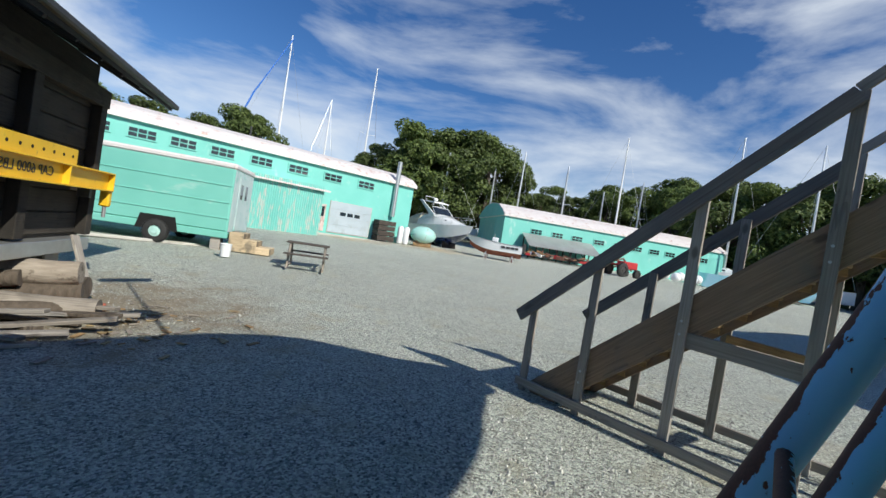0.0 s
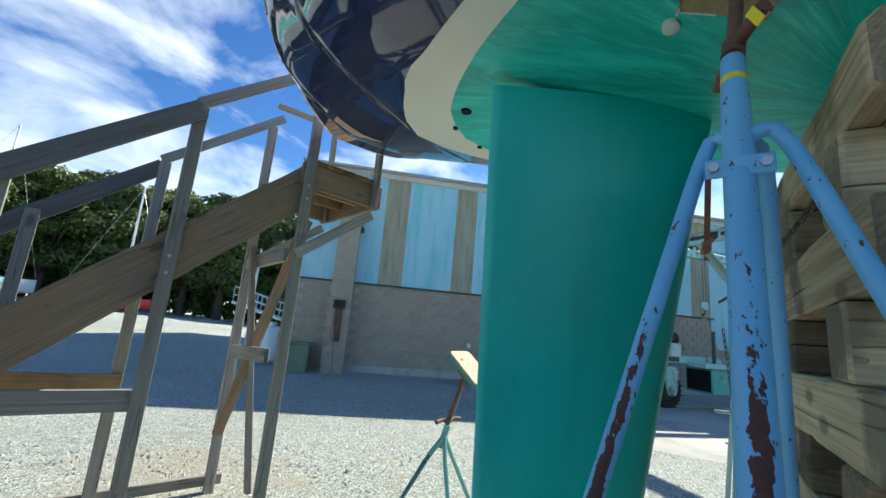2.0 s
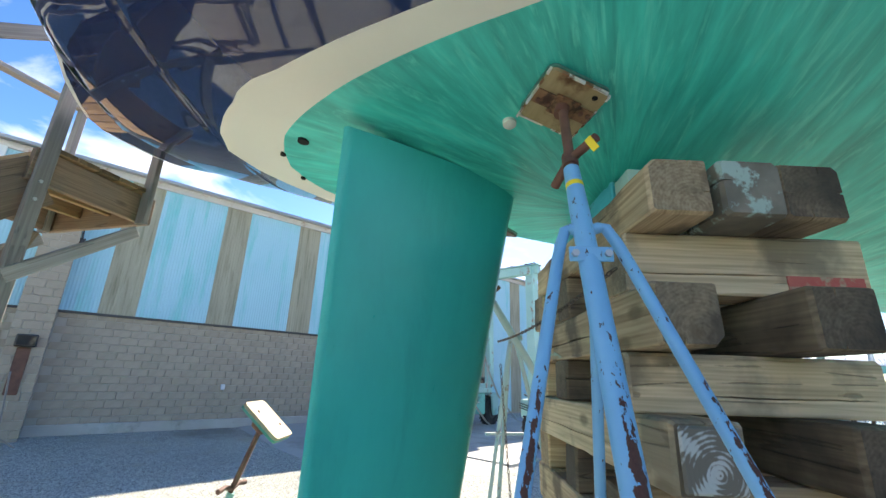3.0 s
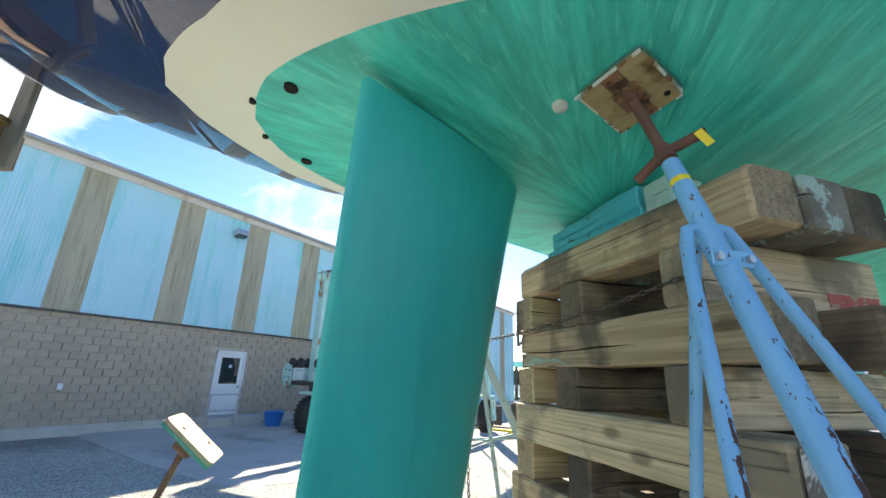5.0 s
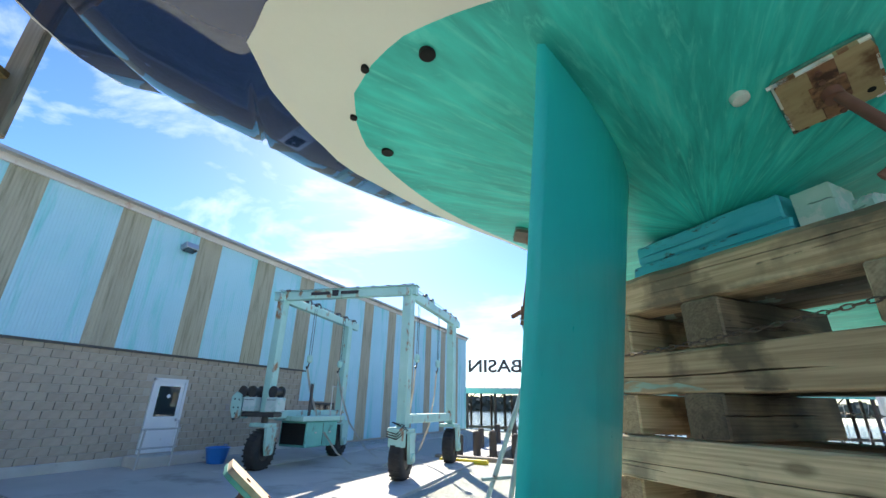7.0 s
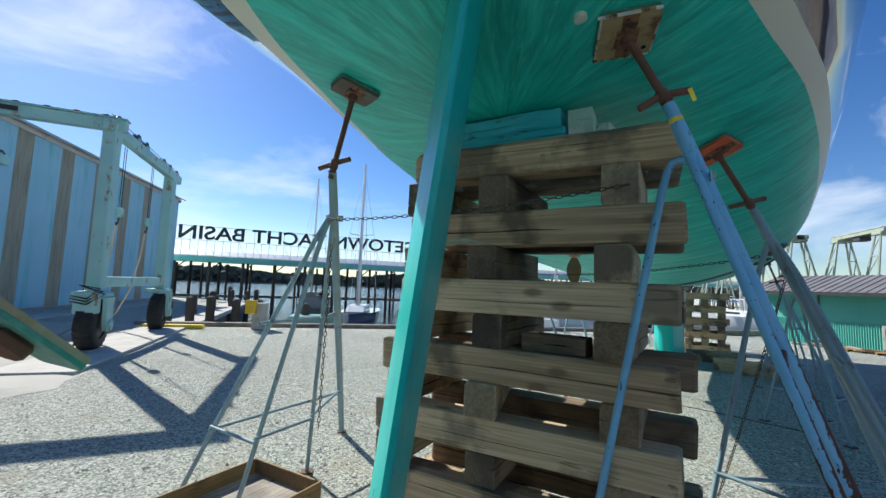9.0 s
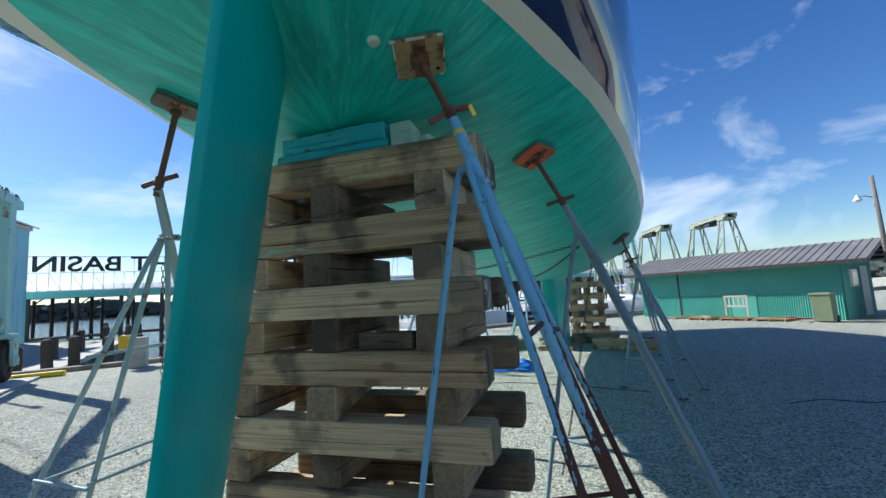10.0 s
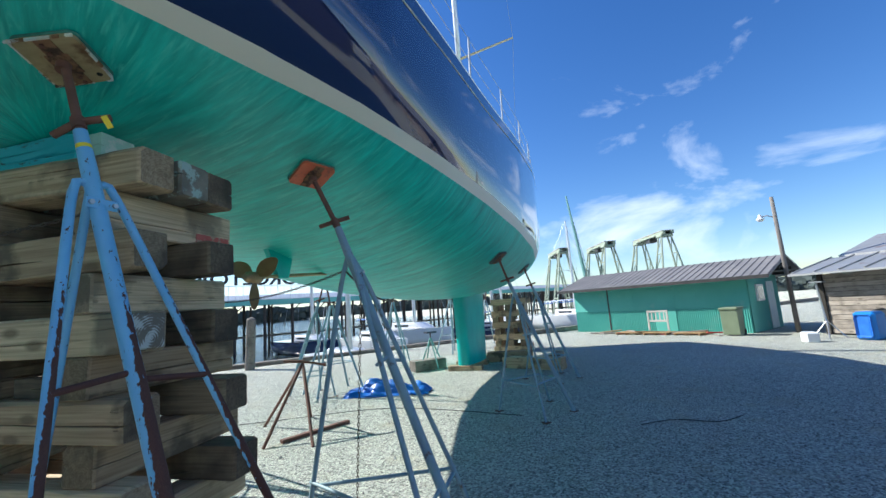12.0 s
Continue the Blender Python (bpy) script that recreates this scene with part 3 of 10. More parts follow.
    "rimpaint": surface("pale aqua wheel paint with rust", (0.36, 0.60, 0.55), (0.48, 0.70, 0.64), scale=6, rough=0.5, bump=0.1, stain=(0.16, 0.10, 0.06), stain_scale=7, stain_cut=(0.58, 0.68)),
    "green_shed": surface("green painted shed siding", (0.07, 0.36, 0.30), (0.11, 0.44, 0.37), scale=0.8, rough=0.6, bump=0.05, stain=(0.20, 0.42, 0.36), stain_scale=1.2, stain_cut=(0.58, 0.75)),
    "roofpink": surface("bleached metal roofing", (0.62, 0.56, 0.54), (0.72, 0.68, 0.66), scale=0.7, rough=0.5, bump=0.05, stain=(0.45, 0.24, 0.19), stain_scale=2.4, stain_cut=(0.56, 0.7)),
    "roofgrey": surface("grey metal roof", (0.15, 0.145, 0.15), (0.23, 0.22, 0.22), scale=0.8, rough=0.6, bump=0.05, stain=(0.30, 0.28, 0.26), stain_scale=1.6, stain_cut=(0.55, 0.75)),
    "rooftin": surface("galvanised tin roof", (0.34, 0.34, 0.33), (0.45, 0.45, 0.44), scale=0.9, rough=0.4, metal=0.5, bump=0.05, stain=(0.25, 0.14, 0.09), stain_scale=2.0, stain_cut=(0.6, 0.72)),
    "darkboard": timber_material("dark stained board wall", (0.050, 0.040, 0.030), (0.022, 0.018, 0.014), each=0.3),
    "greyboard": timber_material("silvered board siding", (0.37, 0.325, 0.27), (0.20, 0.17, 0.14), each=0.25),
    "yellow": surface("yellow painted steel", (0.72, 0.43, 0.015), (0.80, 0.52, 0.03), scale=4, rough=0.45, bump=0.1, stain=(0.30, 0.20, 0.06), stain_scale=6, stain_cut=(0.62, 0.7)),
    "white": surface("white paint", (0.72, 0.73, 0.74), (0.80, 0.80, 0.80), scale=2, rough=0.4, bump=0.04, stain=(0.5, 0.47, 0.42), stain_scale=3, stain_cut=(0.62, 0.75)),
    "boatwhite": surface("white gelcoat", (0.74, 0.75, 0.76), (0.82, 0.82, 0.82), scale=1, rough=0.2, bump=0.0, coat=0.4),
    "alu": surface("weathered aluminium spar", (0.62, 0.63, 0.64), (0.74, 0.74, 0.74), scale=5, rough=0.35, metal=0.7, bump=0.05),
    "steel": surface("galvanised steel", (0.45, 0.46, 0.46), (0.56, 0.57, 0.57), scale=6, rough=0.4, metal=0.8, bump=0.1),
    "black": surface("black rubber", (0.018, 0.018, 0.018), (0.032, 0.031, 0.030), scale=8, rough=0.8, bump=0.2),
    "darkmetal": surface("dark steel", (0.05, 0.05, 0.05), (0.09, 0.085, 0.08), scale=8, rough=0.5, metal=0.5, bump=0.15),
    "liftaqua": surface("aqua boat hoist paint with rust", (0.30, 0.55, 0.51), (0.42, 0.66, 0.61), scale=1.2, rough=0.5, bump=0.15, stain=(0.30, 0.155, 0.075), stain_scale=2.6, stain_cut=(0.57, 0.64), stain_stretch=(1, 1, 0.55)),
    "engineteal": surface("teal engine housing paint", (0.10, 0.40, 0.37), (0.15, 0.48, 0.44), scale=2, rough=0.5, bump=0.1, stain=(0.05, 0.07, 0.06), stain_scale=2.5, stain_cut=(0.58, 0.7)),
    "strapweb": surface("faded webbing", (0.40, 0.38, 0.31), (0.52, 0.49, 0.41), scale=9, rough=0.85, bump=0.3, fine=120),
    "apron": surface("dusty concrete apron", (0.36, 0.345, 0.305), (0.48, 0.46, 0.41), scale=0.55, rough=0.9, bump=0.15, fine=55, grit=0.35, stain=(0.20, 0.185, 0.16), stain_scale=0.45, stain_cut=(0.52, 0.70)),
    "concrete": surface("worn concrete", (0.42, 0.40, 0.36), (0.54, 0.52, 0.48), scale=1.5, rough=0.9, bump=0.2, stain=(0.25, 0.23, 0.19), stain_scale=1.2, stain_cut=(0.55, 0.72)),
    "palelog": surface("pale grey log bark", (0.22, 0.18, 0.14), (0.36, 0.31, 0.25), scale=6, rough=0.9, bump=0.8, stretch=(0.8, 4, 4), stain=(0.10, 0.075, 0.055), stain_scale=6, stain_cut=(0.56, 0.66)),
    "bark": surface("bark", (0.07, 0.055, 0.04), (0.13, 0.10, 0.075), scale=6, rough=0.95, bump=0.8, stretch=(3, 3, 0.6), bump_size=0.03),
    "piling": surface("tarred piling wood", (0.055, 0.045, 0.038), (0.11, 0.09, 0.075), scale=3, rough=0.9, bump=0.4, stretch=(3, 3, 0.5)),
    "blueplastic": surface("blue plastic", (0.01, 0.16, 0.52), (0.02, 0.20, 0.60), scale=2, rough=0.35, bump=0.03),
    "tarp": surface("blue tarpaulin", (0.01, 0.10, 0.42), (0.03, 0.17, 0.58), scale=5, rough=0.4, bump=0.3, fine=25),
    "binplastic": surface("olive bin plastic", (0.17, 0.21, 0.13), (0.22, 0.27, 0.17), scale=3, rough=0.5, bump=0.05),
    "bronze": surface("dull bronze", (0.36, 0.25, 0.13), (0.48, 0.36, 0.20), scale=9, rough=0.45, metal=0.55, bump=0.1),
    "tealboard": surface("turquoise painted boards", (0.03, 0.42, 0.52), (0.09, 0.56, 0.66), scale=4, rough=0.5, bump=0.5, stretch=(1, 5, 5), stain=(0.06, 0.09, 0.09), stain_scale=5, stain_cut=(0.60, 0.66), stain_stretch=(1, 3, 3)),
    "skiffred": surface("faded red-brown bottom paint", (0.22, 0.06, 0.035), (0.30, 0.09, 0.05), scale=2, rough=0.6, bump=0.1, stain=(0.36, 0.15, 0.09), stain_scale=2, stain_cut=(0.5, 0.7)),
    "red": surface("faded red paint", (0.36, 0.02, 0.025), (0.48, 0.05, 0.05), scale=3, rough=0.4, bump=0.1),
    "yellowtape": surface("yellow tape", (0.85, 0.62, 0.02), (0.9, 0.68, 0.04), scale=5, rough=0.5, bump=0.05),
    # near-black paints the shade inside drains, bolt holes and other openings
    "hole": surface("near-black hole shade", (0.004, 0.004, 0.004), (0.008, 0.008, 0.008), rough=0.9, bump=0.0),
    "zinc": surface("whitish zinc sensor", (0.55, 0.60, 0.55), (0.70, 0.74, 0.68), scale=20, rough=0.6, bump=0.2),
    "garagepaint": surface("blue-grey garage door paint", (0.36, 0.42, 0.46), (0.43, 0.49, 0.53), scale=1.2, rough=0.55, bump=0.05, stain=(0.30, 0.33, 0.34), stain_scale=2.0, stain_cut=(0.55, 0.75)),
    "doorpaint": surface("flaking pinkish door paint", (0.50, 0.36, 0.33), (0.62, 0.52, 0.49), scale=3, rough=0.6, bump=0.1, stain=(0.34, 0.20, 0.17), stain_scale=4, stain_cut=(0.5, 0.62)),
    "chainsteel": surface("dull rusted chain steel", (0.075, 0.06, 0.052), (0.14, 0.105, 0.085), scale=30, rough=0.65, metal=0.4, bump=0.2),
    # distance haze and back light are put into this dull grey-green
    "farleaf": surface("haze-dulled far foliage", (0.045, 0.062, 0.058), (0.075, 0.095, 0.085), scale=0.05, rough=0.9, bump=0.0, fine=0.6),
    "lettering": surface("black sign letters", (0.02, 0.02, 0.025), (0.03, 0.03, 0.035), rough=0.6, bump=0.0),
    "navyline": surface("gold cove line", (0.55, 0.45, 0.22), (0.6, 0.5, 0.26), rough=0.3, bump=0.0),
}


def glass_material(name, tint, rough=0.05):
    m = bpy.data.materials.new(name)
    m.use_nodes = True
    b = m.node_tree.nodes["Principled BSDF"]
    b.inputs["Base Color"].default_value = rgb(tint)
    b.inputs["Roughness"].default_value = rough
    b.inputs["Coat Weight"].default_value = 0.6
    return m


M["darkglass"] = glass_material("dark window glass", (0.02, 0.026, 0.03))


def water_material():
    m = bpy.data.materials.new("harbour water")
    m.use_nodes = True
    n, l = m.node_tree.nodes, m.node_tree.links
    b = n["Principled BSDF"]
    b.inputs["Base Color"].default_value = (0.05, 0.075, 0.08, 1)
    b.inputs["Roughness"].default_value = 0.08
    co = n.new("ShaderNodeTexCoord")
    mp = n.new("ShaderNodeMapping")
    mp.inputs["Scale"].default_value = (0.7, 1.6, 1.0)
    nz = n.new("ShaderNodeTexNoise")
    nz.inputs["Scale"].default_value, nz.inputs["Detail"].default_value = 1.6, 6.0
    bp = n.new("ShaderNodeBump")
    bp.inputs["Strength"].default_value, bp.inputs["Distance"].default_value = 0.5, 0.12
    l.new(co.outputs["Object"], mp.inputs["Vector"])
    l.new(mp.outputs["Vector"], nz.inputs["Vector"])
    l.new(nz.outputs["Fac"], bp.inputs["Height"])
    l.new(bp.outputs["Normal"], b.inputs["Normal"])
    return m


def leaf_material(name, c1, c2):
    m = bpy.data.materials.new(name)
    m.use_nodes = True
    n, l = m.node_tree.nodes, m.node_tree.links
    b = n["Principled BSDF"]
    b.inputs["Roughness"].default_value = 0.6
    geo = n.new("ShaderNodeNewGeometry")
    mix = n.new("ShaderNodeMixRGB")
    mix.inputs["Color1"].default_value, mix.inputs["Color2"].default_value = rgb(c1), rgb(c2)
    l.new(geo.outputs["Random Per Island"], mix.inputs["Fac"])
    inf = n.new("ShaderNodeObjectInfo")
    hs = n.new("ShaderNodeHueSaturation")
    mr = n.new("ShaderNodeMapRange")
    mr.inputs["To Min"].default_value, mr.inputs["To Max"].default_value = 0.7, 1.3
    l.new(inf.outputs["Random"], mr.inputs["Value"])
    l.new(mr.outputs["Result"], hs.inputs["Value"])
    l.new(mix.outputs["Color"], hs.inputs["Color"])
    l.new(hs.outputs["Color"], b.inputs["Base Color"])
    tr = n.new("ShaderNodeBsdfTranslucent")
    l.new(hs.outputs["Color"], tr.inputs["Color"])
    ms = n.new("ShaderNodeMixShader")
    ms.inputs["Fac"].default_value = 0.3
    l.new(b.outputs["BSDF"], ms.inputs[1])
    l.new(tr.outputs["BSDF"], ms.inputs[2])
    l.new(ms.outputs["Shader"], n["Material Output"].inputs["Surface"])
    return m


M["water"] = water_material()
M["leaf"] = leaf_material("tree leaves", (0.045, 0.075, 0.018), (0.15, 0.20, 0.048))
M["grass"] = leaf_material("grass blades", (0.07, 0.16, 0.03), (0.14, 0.26, 0.06))


# ---------------------------------------------------------------- building helpers
def mesh_of(name, bm, material, smooth=None):
    me = bpy.data.meshes.new(name)
    bm.normal_update()
    bm.to_mesh(me)
    bm.free()
    if material:
        me.materials.append(M[material])
    if smooth:
        for p in me.polygons:
            p.use_smooth = True
        if smooth is not True:
            me.set_sharp_from_angle(angle=radians(smooth))
    return me


def thing(name, at=(0, 0, 0), rz=0.0, label="", category="", group="", kind=""):
    ob = new(name)
    ob.matrix_world = pose(*at, 0, 0, rz)
    return tagged(ob, label, category, group, kind)


def solid(name, bm, material, label="", category="", group="", kind="", at=None, smooth=None):
    ob = new(name, mesh_of(name, bm, material, smooth))
    if at is not None:
        ob.matrix_world = at
    return tagged(ob, label, category, group, kind)


def part(name, bm, material, parent, label="", smooth=None, at=None):
    ob = new(name, bm if isinstance(bm, bpy.types.Mesh) else mesh_of(name, bm, material, smooth))
    ob.parent = parent
    if at is not None:
        ob.matrix_local = at
    return tagged(ob, label)


def box(bm, x0, x1, y0, y1, z0, z1, bevel=0.0, m=None):
    r = bmesh.ops.create_cube(bm, size=1)
    vs = r["verts"]
    bmesh.ops.scale(bm, vec=(x1 - x0, y1 - y0, z1 - z0), verts=vs)
    bmesh.ops.translate(bm, vec=((x0 + x1) / 2, (y0 + y1) / 2, (z0 + z1) / 2), verts=vs)
    if bevel:
        es = list({e for v in vs for e in v.link_edges})
        out = bmesh.ops.bevel(bm, geom=es, offset=bevel, segments=1, affect="EDGES", profile=0.5)
        vs = list({v for f in out["faces"] for v in f.verts} | {v for v in vs if v.is_valid})
    if m is not None:
        bmesh.ops.transform(bm, matrix=m, verts=vs)
    return bm


def boxed(*a, **k):
    return box(bmesh.new(), *a, **k)


def along(p0, p1, up=(0, 0, 1)):
    """A pose at p0 with x towards p1 and z as near to up as may be."""
    p0, p1 = Vector(p0), Vector(p1)
    x = (p1 - p0).normalized()
    y = Vector(up).cross(x)
    if y.length < 1e-4:
        y = Vector((0, 1, 0)).cross(x)
    y.normalize()
    z = x.cross(y)
    return Matrix.Translation(p0) @ Matrix((x, y, z)).transposed().to_4x4()


def beam(name, p0, p1, w, h, material, parent, up=(0, 0, 1), label="", bevel=0.004, ext=0.0):
    """A straight member as a mesh of its own, its grain along local x."""
    L = (Vector(p1) - Vector(p0)).length
    return part(name, boxed(-ext, L + ext, -w / 2, w / 2, -h / 2, h / 2, bevel), material, parent, label, at=along(p0, p1, up))


def tube(bm, p0, p1, r0, r1=None, n=10, caps=True):
    r1 = r0 if r1 is None else r1
    m = along(p0, p1)
    L = (Vector(p1) - Vector(p0)).length
    rings = []
    for x, r in ((0, r0), (L, r1)):
        rings.append([bm.verts.new(m @ Vector((x, r * math.cos(2 * math.pi * i / n), r * math.sin(2 * math.pi * i / n)))) for i in range(n)])
    for i in range(n):
        bm.faces.new((rings[0][i], rings[0][(i + 1) % n], rings[1][(i + 1) % n], rings[1][i]))
    if caps:
        bm.faces.new(rings[0][::-1])
        bm.faces.new(rings[1])
    return bm


def pipe(bm, pts, r, n=10):
    """A round pipe through several points, bent at them."""
    pts = [Vector(p) for p in pts]
    rings = []
    for i, p in enumerate(pts):
        d = (pts[min(i + 1, len(pts) - 1)] - pts[max(i - 1, 0)]).normalized()
        m = along(p, p + d)
        rr = r[i] if isinstance(r, (list, tuple)) else r
        rings.append([bm.verts.new(m @ Vector((0, rr * math.cos(2 * math.pi * k / n), rr * math.sin(2 * math.pi * k / n)))) for k in range(n)])
    for a, b in zip(rings, rings[1:]):
        # match the rings by the nearest start vertex, so that the pipe does not twist
        o = min(range(n), key=lambda k: (a[0].co - b[k].co).length)
        for i in range(n):
            bm.faces.new((a[i], a[(i + 1) % n], b[(i + 1 + o) % n], b[(i + o) % n]))
    bm.faces.new(rings[0][::-1])
    bm.faces.new(rings[-1])
    return bm


def lathe(bm, profile, n=20, m=None, caps=True):
    """Turned about z: profile of (radius, height)."""
    rings = []
    for r, z in profile:
        rings.append([bm.verts.new((m or Matrix()) @ Vector((r * math.cos(2 * math.pi * i / n), r * math.sin(2 * math.pi * i / n), z))) for i in range(n)])
    for a, b in zip(rings, rings[1:]):
        for i in range(n):
            bm.faces.new((a[i], a[(i + 1) % n], b[(i + 1) % n], b[i]))
    if caps:
        bm.faces.new(rings[0][::-1])
        bm.faces.new(rings[-1])
    else:
        for i in range(n):
            bm.faces.new((rings[-1][i], rings[-1][(i + 1) % n], rings[0][(i + 1) % n], rings[0][i]))
    return bm


def prism(bm, outline, y0, y1, m=None):
    """An outline of (x, z) drawn out from y0 to y1."""
    a = [bm.verts.new((m or Matrix()) @ Vector((x, y0, z))) for x, z in outline]
    b = [bm.verts.new((m or Matrix()) @ Vector((x, y1, z))) for x, z in outline]
    k = len(a)
    for i in range(k):
        bm.faces.new((a[i], a[(i + 1) % k], b[(i + 1) % k], b[i]))
    bm.faces.new(a[::-1])
    bm.faces.new(b)
    return bm


def interp(table, s):
    """Smooth interpolation in a table of (s, value)."""
    for (a, va), (b, vb) in zip(table, table[1:]):
        if s <= b:
            return va + (vb - va) * max(0.0, (s - a) / (b - a))
    return table[-1][1]


def label_plate(parent, name, text, size, material, m, depth=0.01, bold=0.0):
    """Raised letters as a mesh, mirrored as the place shows them."""
    cu = bpy.data.curves.new(name, "FONT")
    cu.body, cu.size, cu.extrude, cu.offset = text, size, depth, bold
    cu.align_x, cu.align_y = "CENTER", "CENTER"
    tmp = new("letter_source", cu)
    me = bpy.data.meshes.new_from_object(tmp.evaluated_get(bpy.context.evaluated_depsgraph_get()))
    bpy.data.objects.remove(tmp)
    bpy.data.curves.remove(cu)
    me.transform(Matrix.Diagonal((-1, 1, 1, 1)))
    me.flip_normals()
    me.materials.clear()
    me.materials.append(M[material])
    return part(name, me, None, parent, at=m)


# ---------------------------------------------------------------- ground and water
def ground_z(x, y):
    z = 0.041 * max(0.0, y - 8.0) if y > 8 else 0.0
    # a low rise of the gravel round the foot of the stairs
    f = min(max((5.2 - math.hypot(x - 3.0, y - 3.7)) / 3.4, 0.0), 1.0)
    z += 0.13 * f * f * (3 - 2 * f)
    if x > 11:
        z += 0.045 * min(x - 11, 4)
    if x < -8:
        z -= 0.012 * min(-8 - x, 12)
    quay = x > 9.2 and y > -33.0
    if y < -14.2 and not quay and x > -70:
        z = -4.0
    return z


def make_ground():
    xs = [-2600, -900, -400, -200, -120, -70.05, -69.95] + [-60 + 4 * i for i in range(12)] + [-13 + i for i in range(22)] + [9.15, 9.25] + [10 + i for i in range(8)] + [20, 25, 30, 40, 50, 60, 80, 120, 250, 600, 2600]
    ys = [-2600, -1200, -600, -300, -150, -80, -50, -33.05, -32.95, -28, -24, -20, -17, -14.25, -14.15] + [-13 + i for i in range(24)] + [12, 14, 17, 20, 25, 30, 35, 40, 50, 60, 80, 110, 160, 300, 700, 2600]
    bm = bmesh.new()
    grid = [[bm.verts.new((x, y, min(ground_z(x, y), 3.2) + (0.02 * noise.noise((x * 0.35, y * 0.35, 0)) if abs(x) < 20 and -13 < y < 30 else 0))) for x in xs] for y in ys]
    for j in range(len(ys) - 1):
        for i in range(len(xs) - 1):
            bm.faces.new((grid[j][i], grid[j][i + 1], grid[j + 1][i + 1], grid[j + 1][i]))
    solid("ground", bm, "gravel", "grey crushed-stone boatyard ground with sandy patches", "ground", kind="structure", smooth=True)
    bm = bmesh.new()
    vs = [bm.verts.new(v) for v in ((-70, -14.3, -1.25), (9.1, -14.3, -1.25), (9.1, -33.1, -1.25), (2000, -33.1, -1.25), (2000, -2500, -1.25), (-2000, -2500, -1.25), (-2000, -60, -1.25), (-70, -60, -1.25))]
    bm.faces.new(vs)
    solid("water", bm, "water", "calm rippled harbour water beyond the bulkhead", "water", kind="structure")


make_ground()


# ---------------------------------------------------------------- block and sheet-metal boat hall
WALL_X = 14.70
PANEL_Z, EAVE_Z = 3.20, 7.06


def make_hall():
    hall = thing("boat_hall", (WALL_X, 0, 0), label="long boat hall, grey concrete block below, pale blue and tan striped sheet metal above", category="building", kind="structure")
    y_n, y_s = 3.86, -31.0
    bm = boxed(0.012, 0.3, y_s, y_n, -1.0, PANEL_Z)
    wall = part("block_wall", bm, "mortar", hall, "grey concrete block wall with pale mortar joints")
    # tall striped sheets: (start, end) of the tan ones along the wall, the blue ones between
    tans = [(1.23, 0.39), (-1.38, -2.16), (-3.90, -4.72), (-6.34, -7.20), (-8.80, -9.70)] + [(-11.2 - 2.45 * i, -12.05 - 2.45 * i) for i in range(8)]
    edges = []
    y = y_n
    for a, b in tans:
        if a < y_n:
            edges.append((y, a, "sheetblue"))
            edges.append((a, max(b, y_s), "sheettan"))
            y = b
    edges.append((y, y_s, "sheetblue"))
    k = 0
    for a, b, mt in edges:
        if a - b < 0.02 or b < y_s - 0.01:
            continue
        # corrugated sheet: a fine profile of ribs
        bm = bmesh.new()
        nrib = max(2, int((a - b) / 0.075) * 2)
        low = PANEL_Z - 0.05
        if -15.0 < (a + b) / 2 < -12.2:
            low = 1.95
        if (a + b) / 2 <= -15.0:
            low = 0.25
        top = [bm.verts.new((-0.03 - (0.008 if i % 2 else 0.0), a + (b - a) * i / nrib, EAVE_Z)) for i in range(nrib + 1)]
        bot = [bm.verts.new((-0.03 - (0.008 if i % 2 else 0.0), a + (b - a) * i / nrib, low)) for i in range(nrib + 1)]
        for i in range(nrib):
            bm.faces.new((top[i], top[i + 1], bot[i + 1], bot[i]))
        part("sheet_panel", bm, mt, hall, "blue sheet-metal panel" if mt == "sheetblue" else "tan sheet-metal panel")
    part("backing", boxed(0.03, 0.28, y_s, y_n, PANEL_Z, EAVE_Z), "sheetblue", hall)
    part("flashing", boxed(-0.07, -0.0, -12.2, y_n, PANEL_Z - 0.09, PANEL_Z - 0.03), "darkmetal", hall, "dark flashing strip")
    bm = boxed(-0.10, 0.02, y_s - 0.2, y_n + 0.2, EAVE_Z - 0.02, EAVE_Z + 0.16)
    part("eave_trim", bm, "roofpink", hall, "rusty pale eave strip")
    bm = bmesh.new()
    prism(bm, [(-0.35, EAVE_Z + 0.14), (-0.35, EAVE_Z + 0.22), (9.0, EAVE_Z + 1.9), (18.3, EAVE_Z + 0.22), (18.3, EAVE_Z + 0.14), (9.0, EAVE_Z + 1.8)], y_s - 0.4, y_n + 0.4)
    part("roof", bm, "rooftin", hall, "low pale metal roof")
    bm = boxed(0.3, 18.0, y_n - 0.28, y_n - 0.02, -0.5, EAVE_Z + 0.1)
    part("end_wall", bm, "sheetblue", hall)
    part("end_wall", boxed(0.3, 18.0, y_s + 0.02, y_s + 0.28, -0.5, EAVE_Z + 0.1), "sheetblue", hall)
    part("corner_post", boxed(-0.12, 0.10, y_n, y_n + 0.14, 0, EAVE_Z), "white", hall, "white corner trim")
    part("pilaster", boxed(-0.60, 0.0, 2.02, 2.68, -0.3, EAVE_Z - 0.1), "mortar", hall, "concrete block pier standing proud of the wall")
    part("foundation_ledge", boxed(-0.07, 0.0, -12.2, 2.0, -0.3, 0.42, 0.015), "concrete", hall, "rough concrete footing")
    return hall


hall = make_hall()


# ---------------------------------------------------------------- the yacht
BOAT = Matrix.Translation((2.635, 0.795, 0)) @ Matrix(((-0.7146, 0.6996, 0), (-0.6996, -0.7146, 0), (0, 0, 1))).to_4x4()
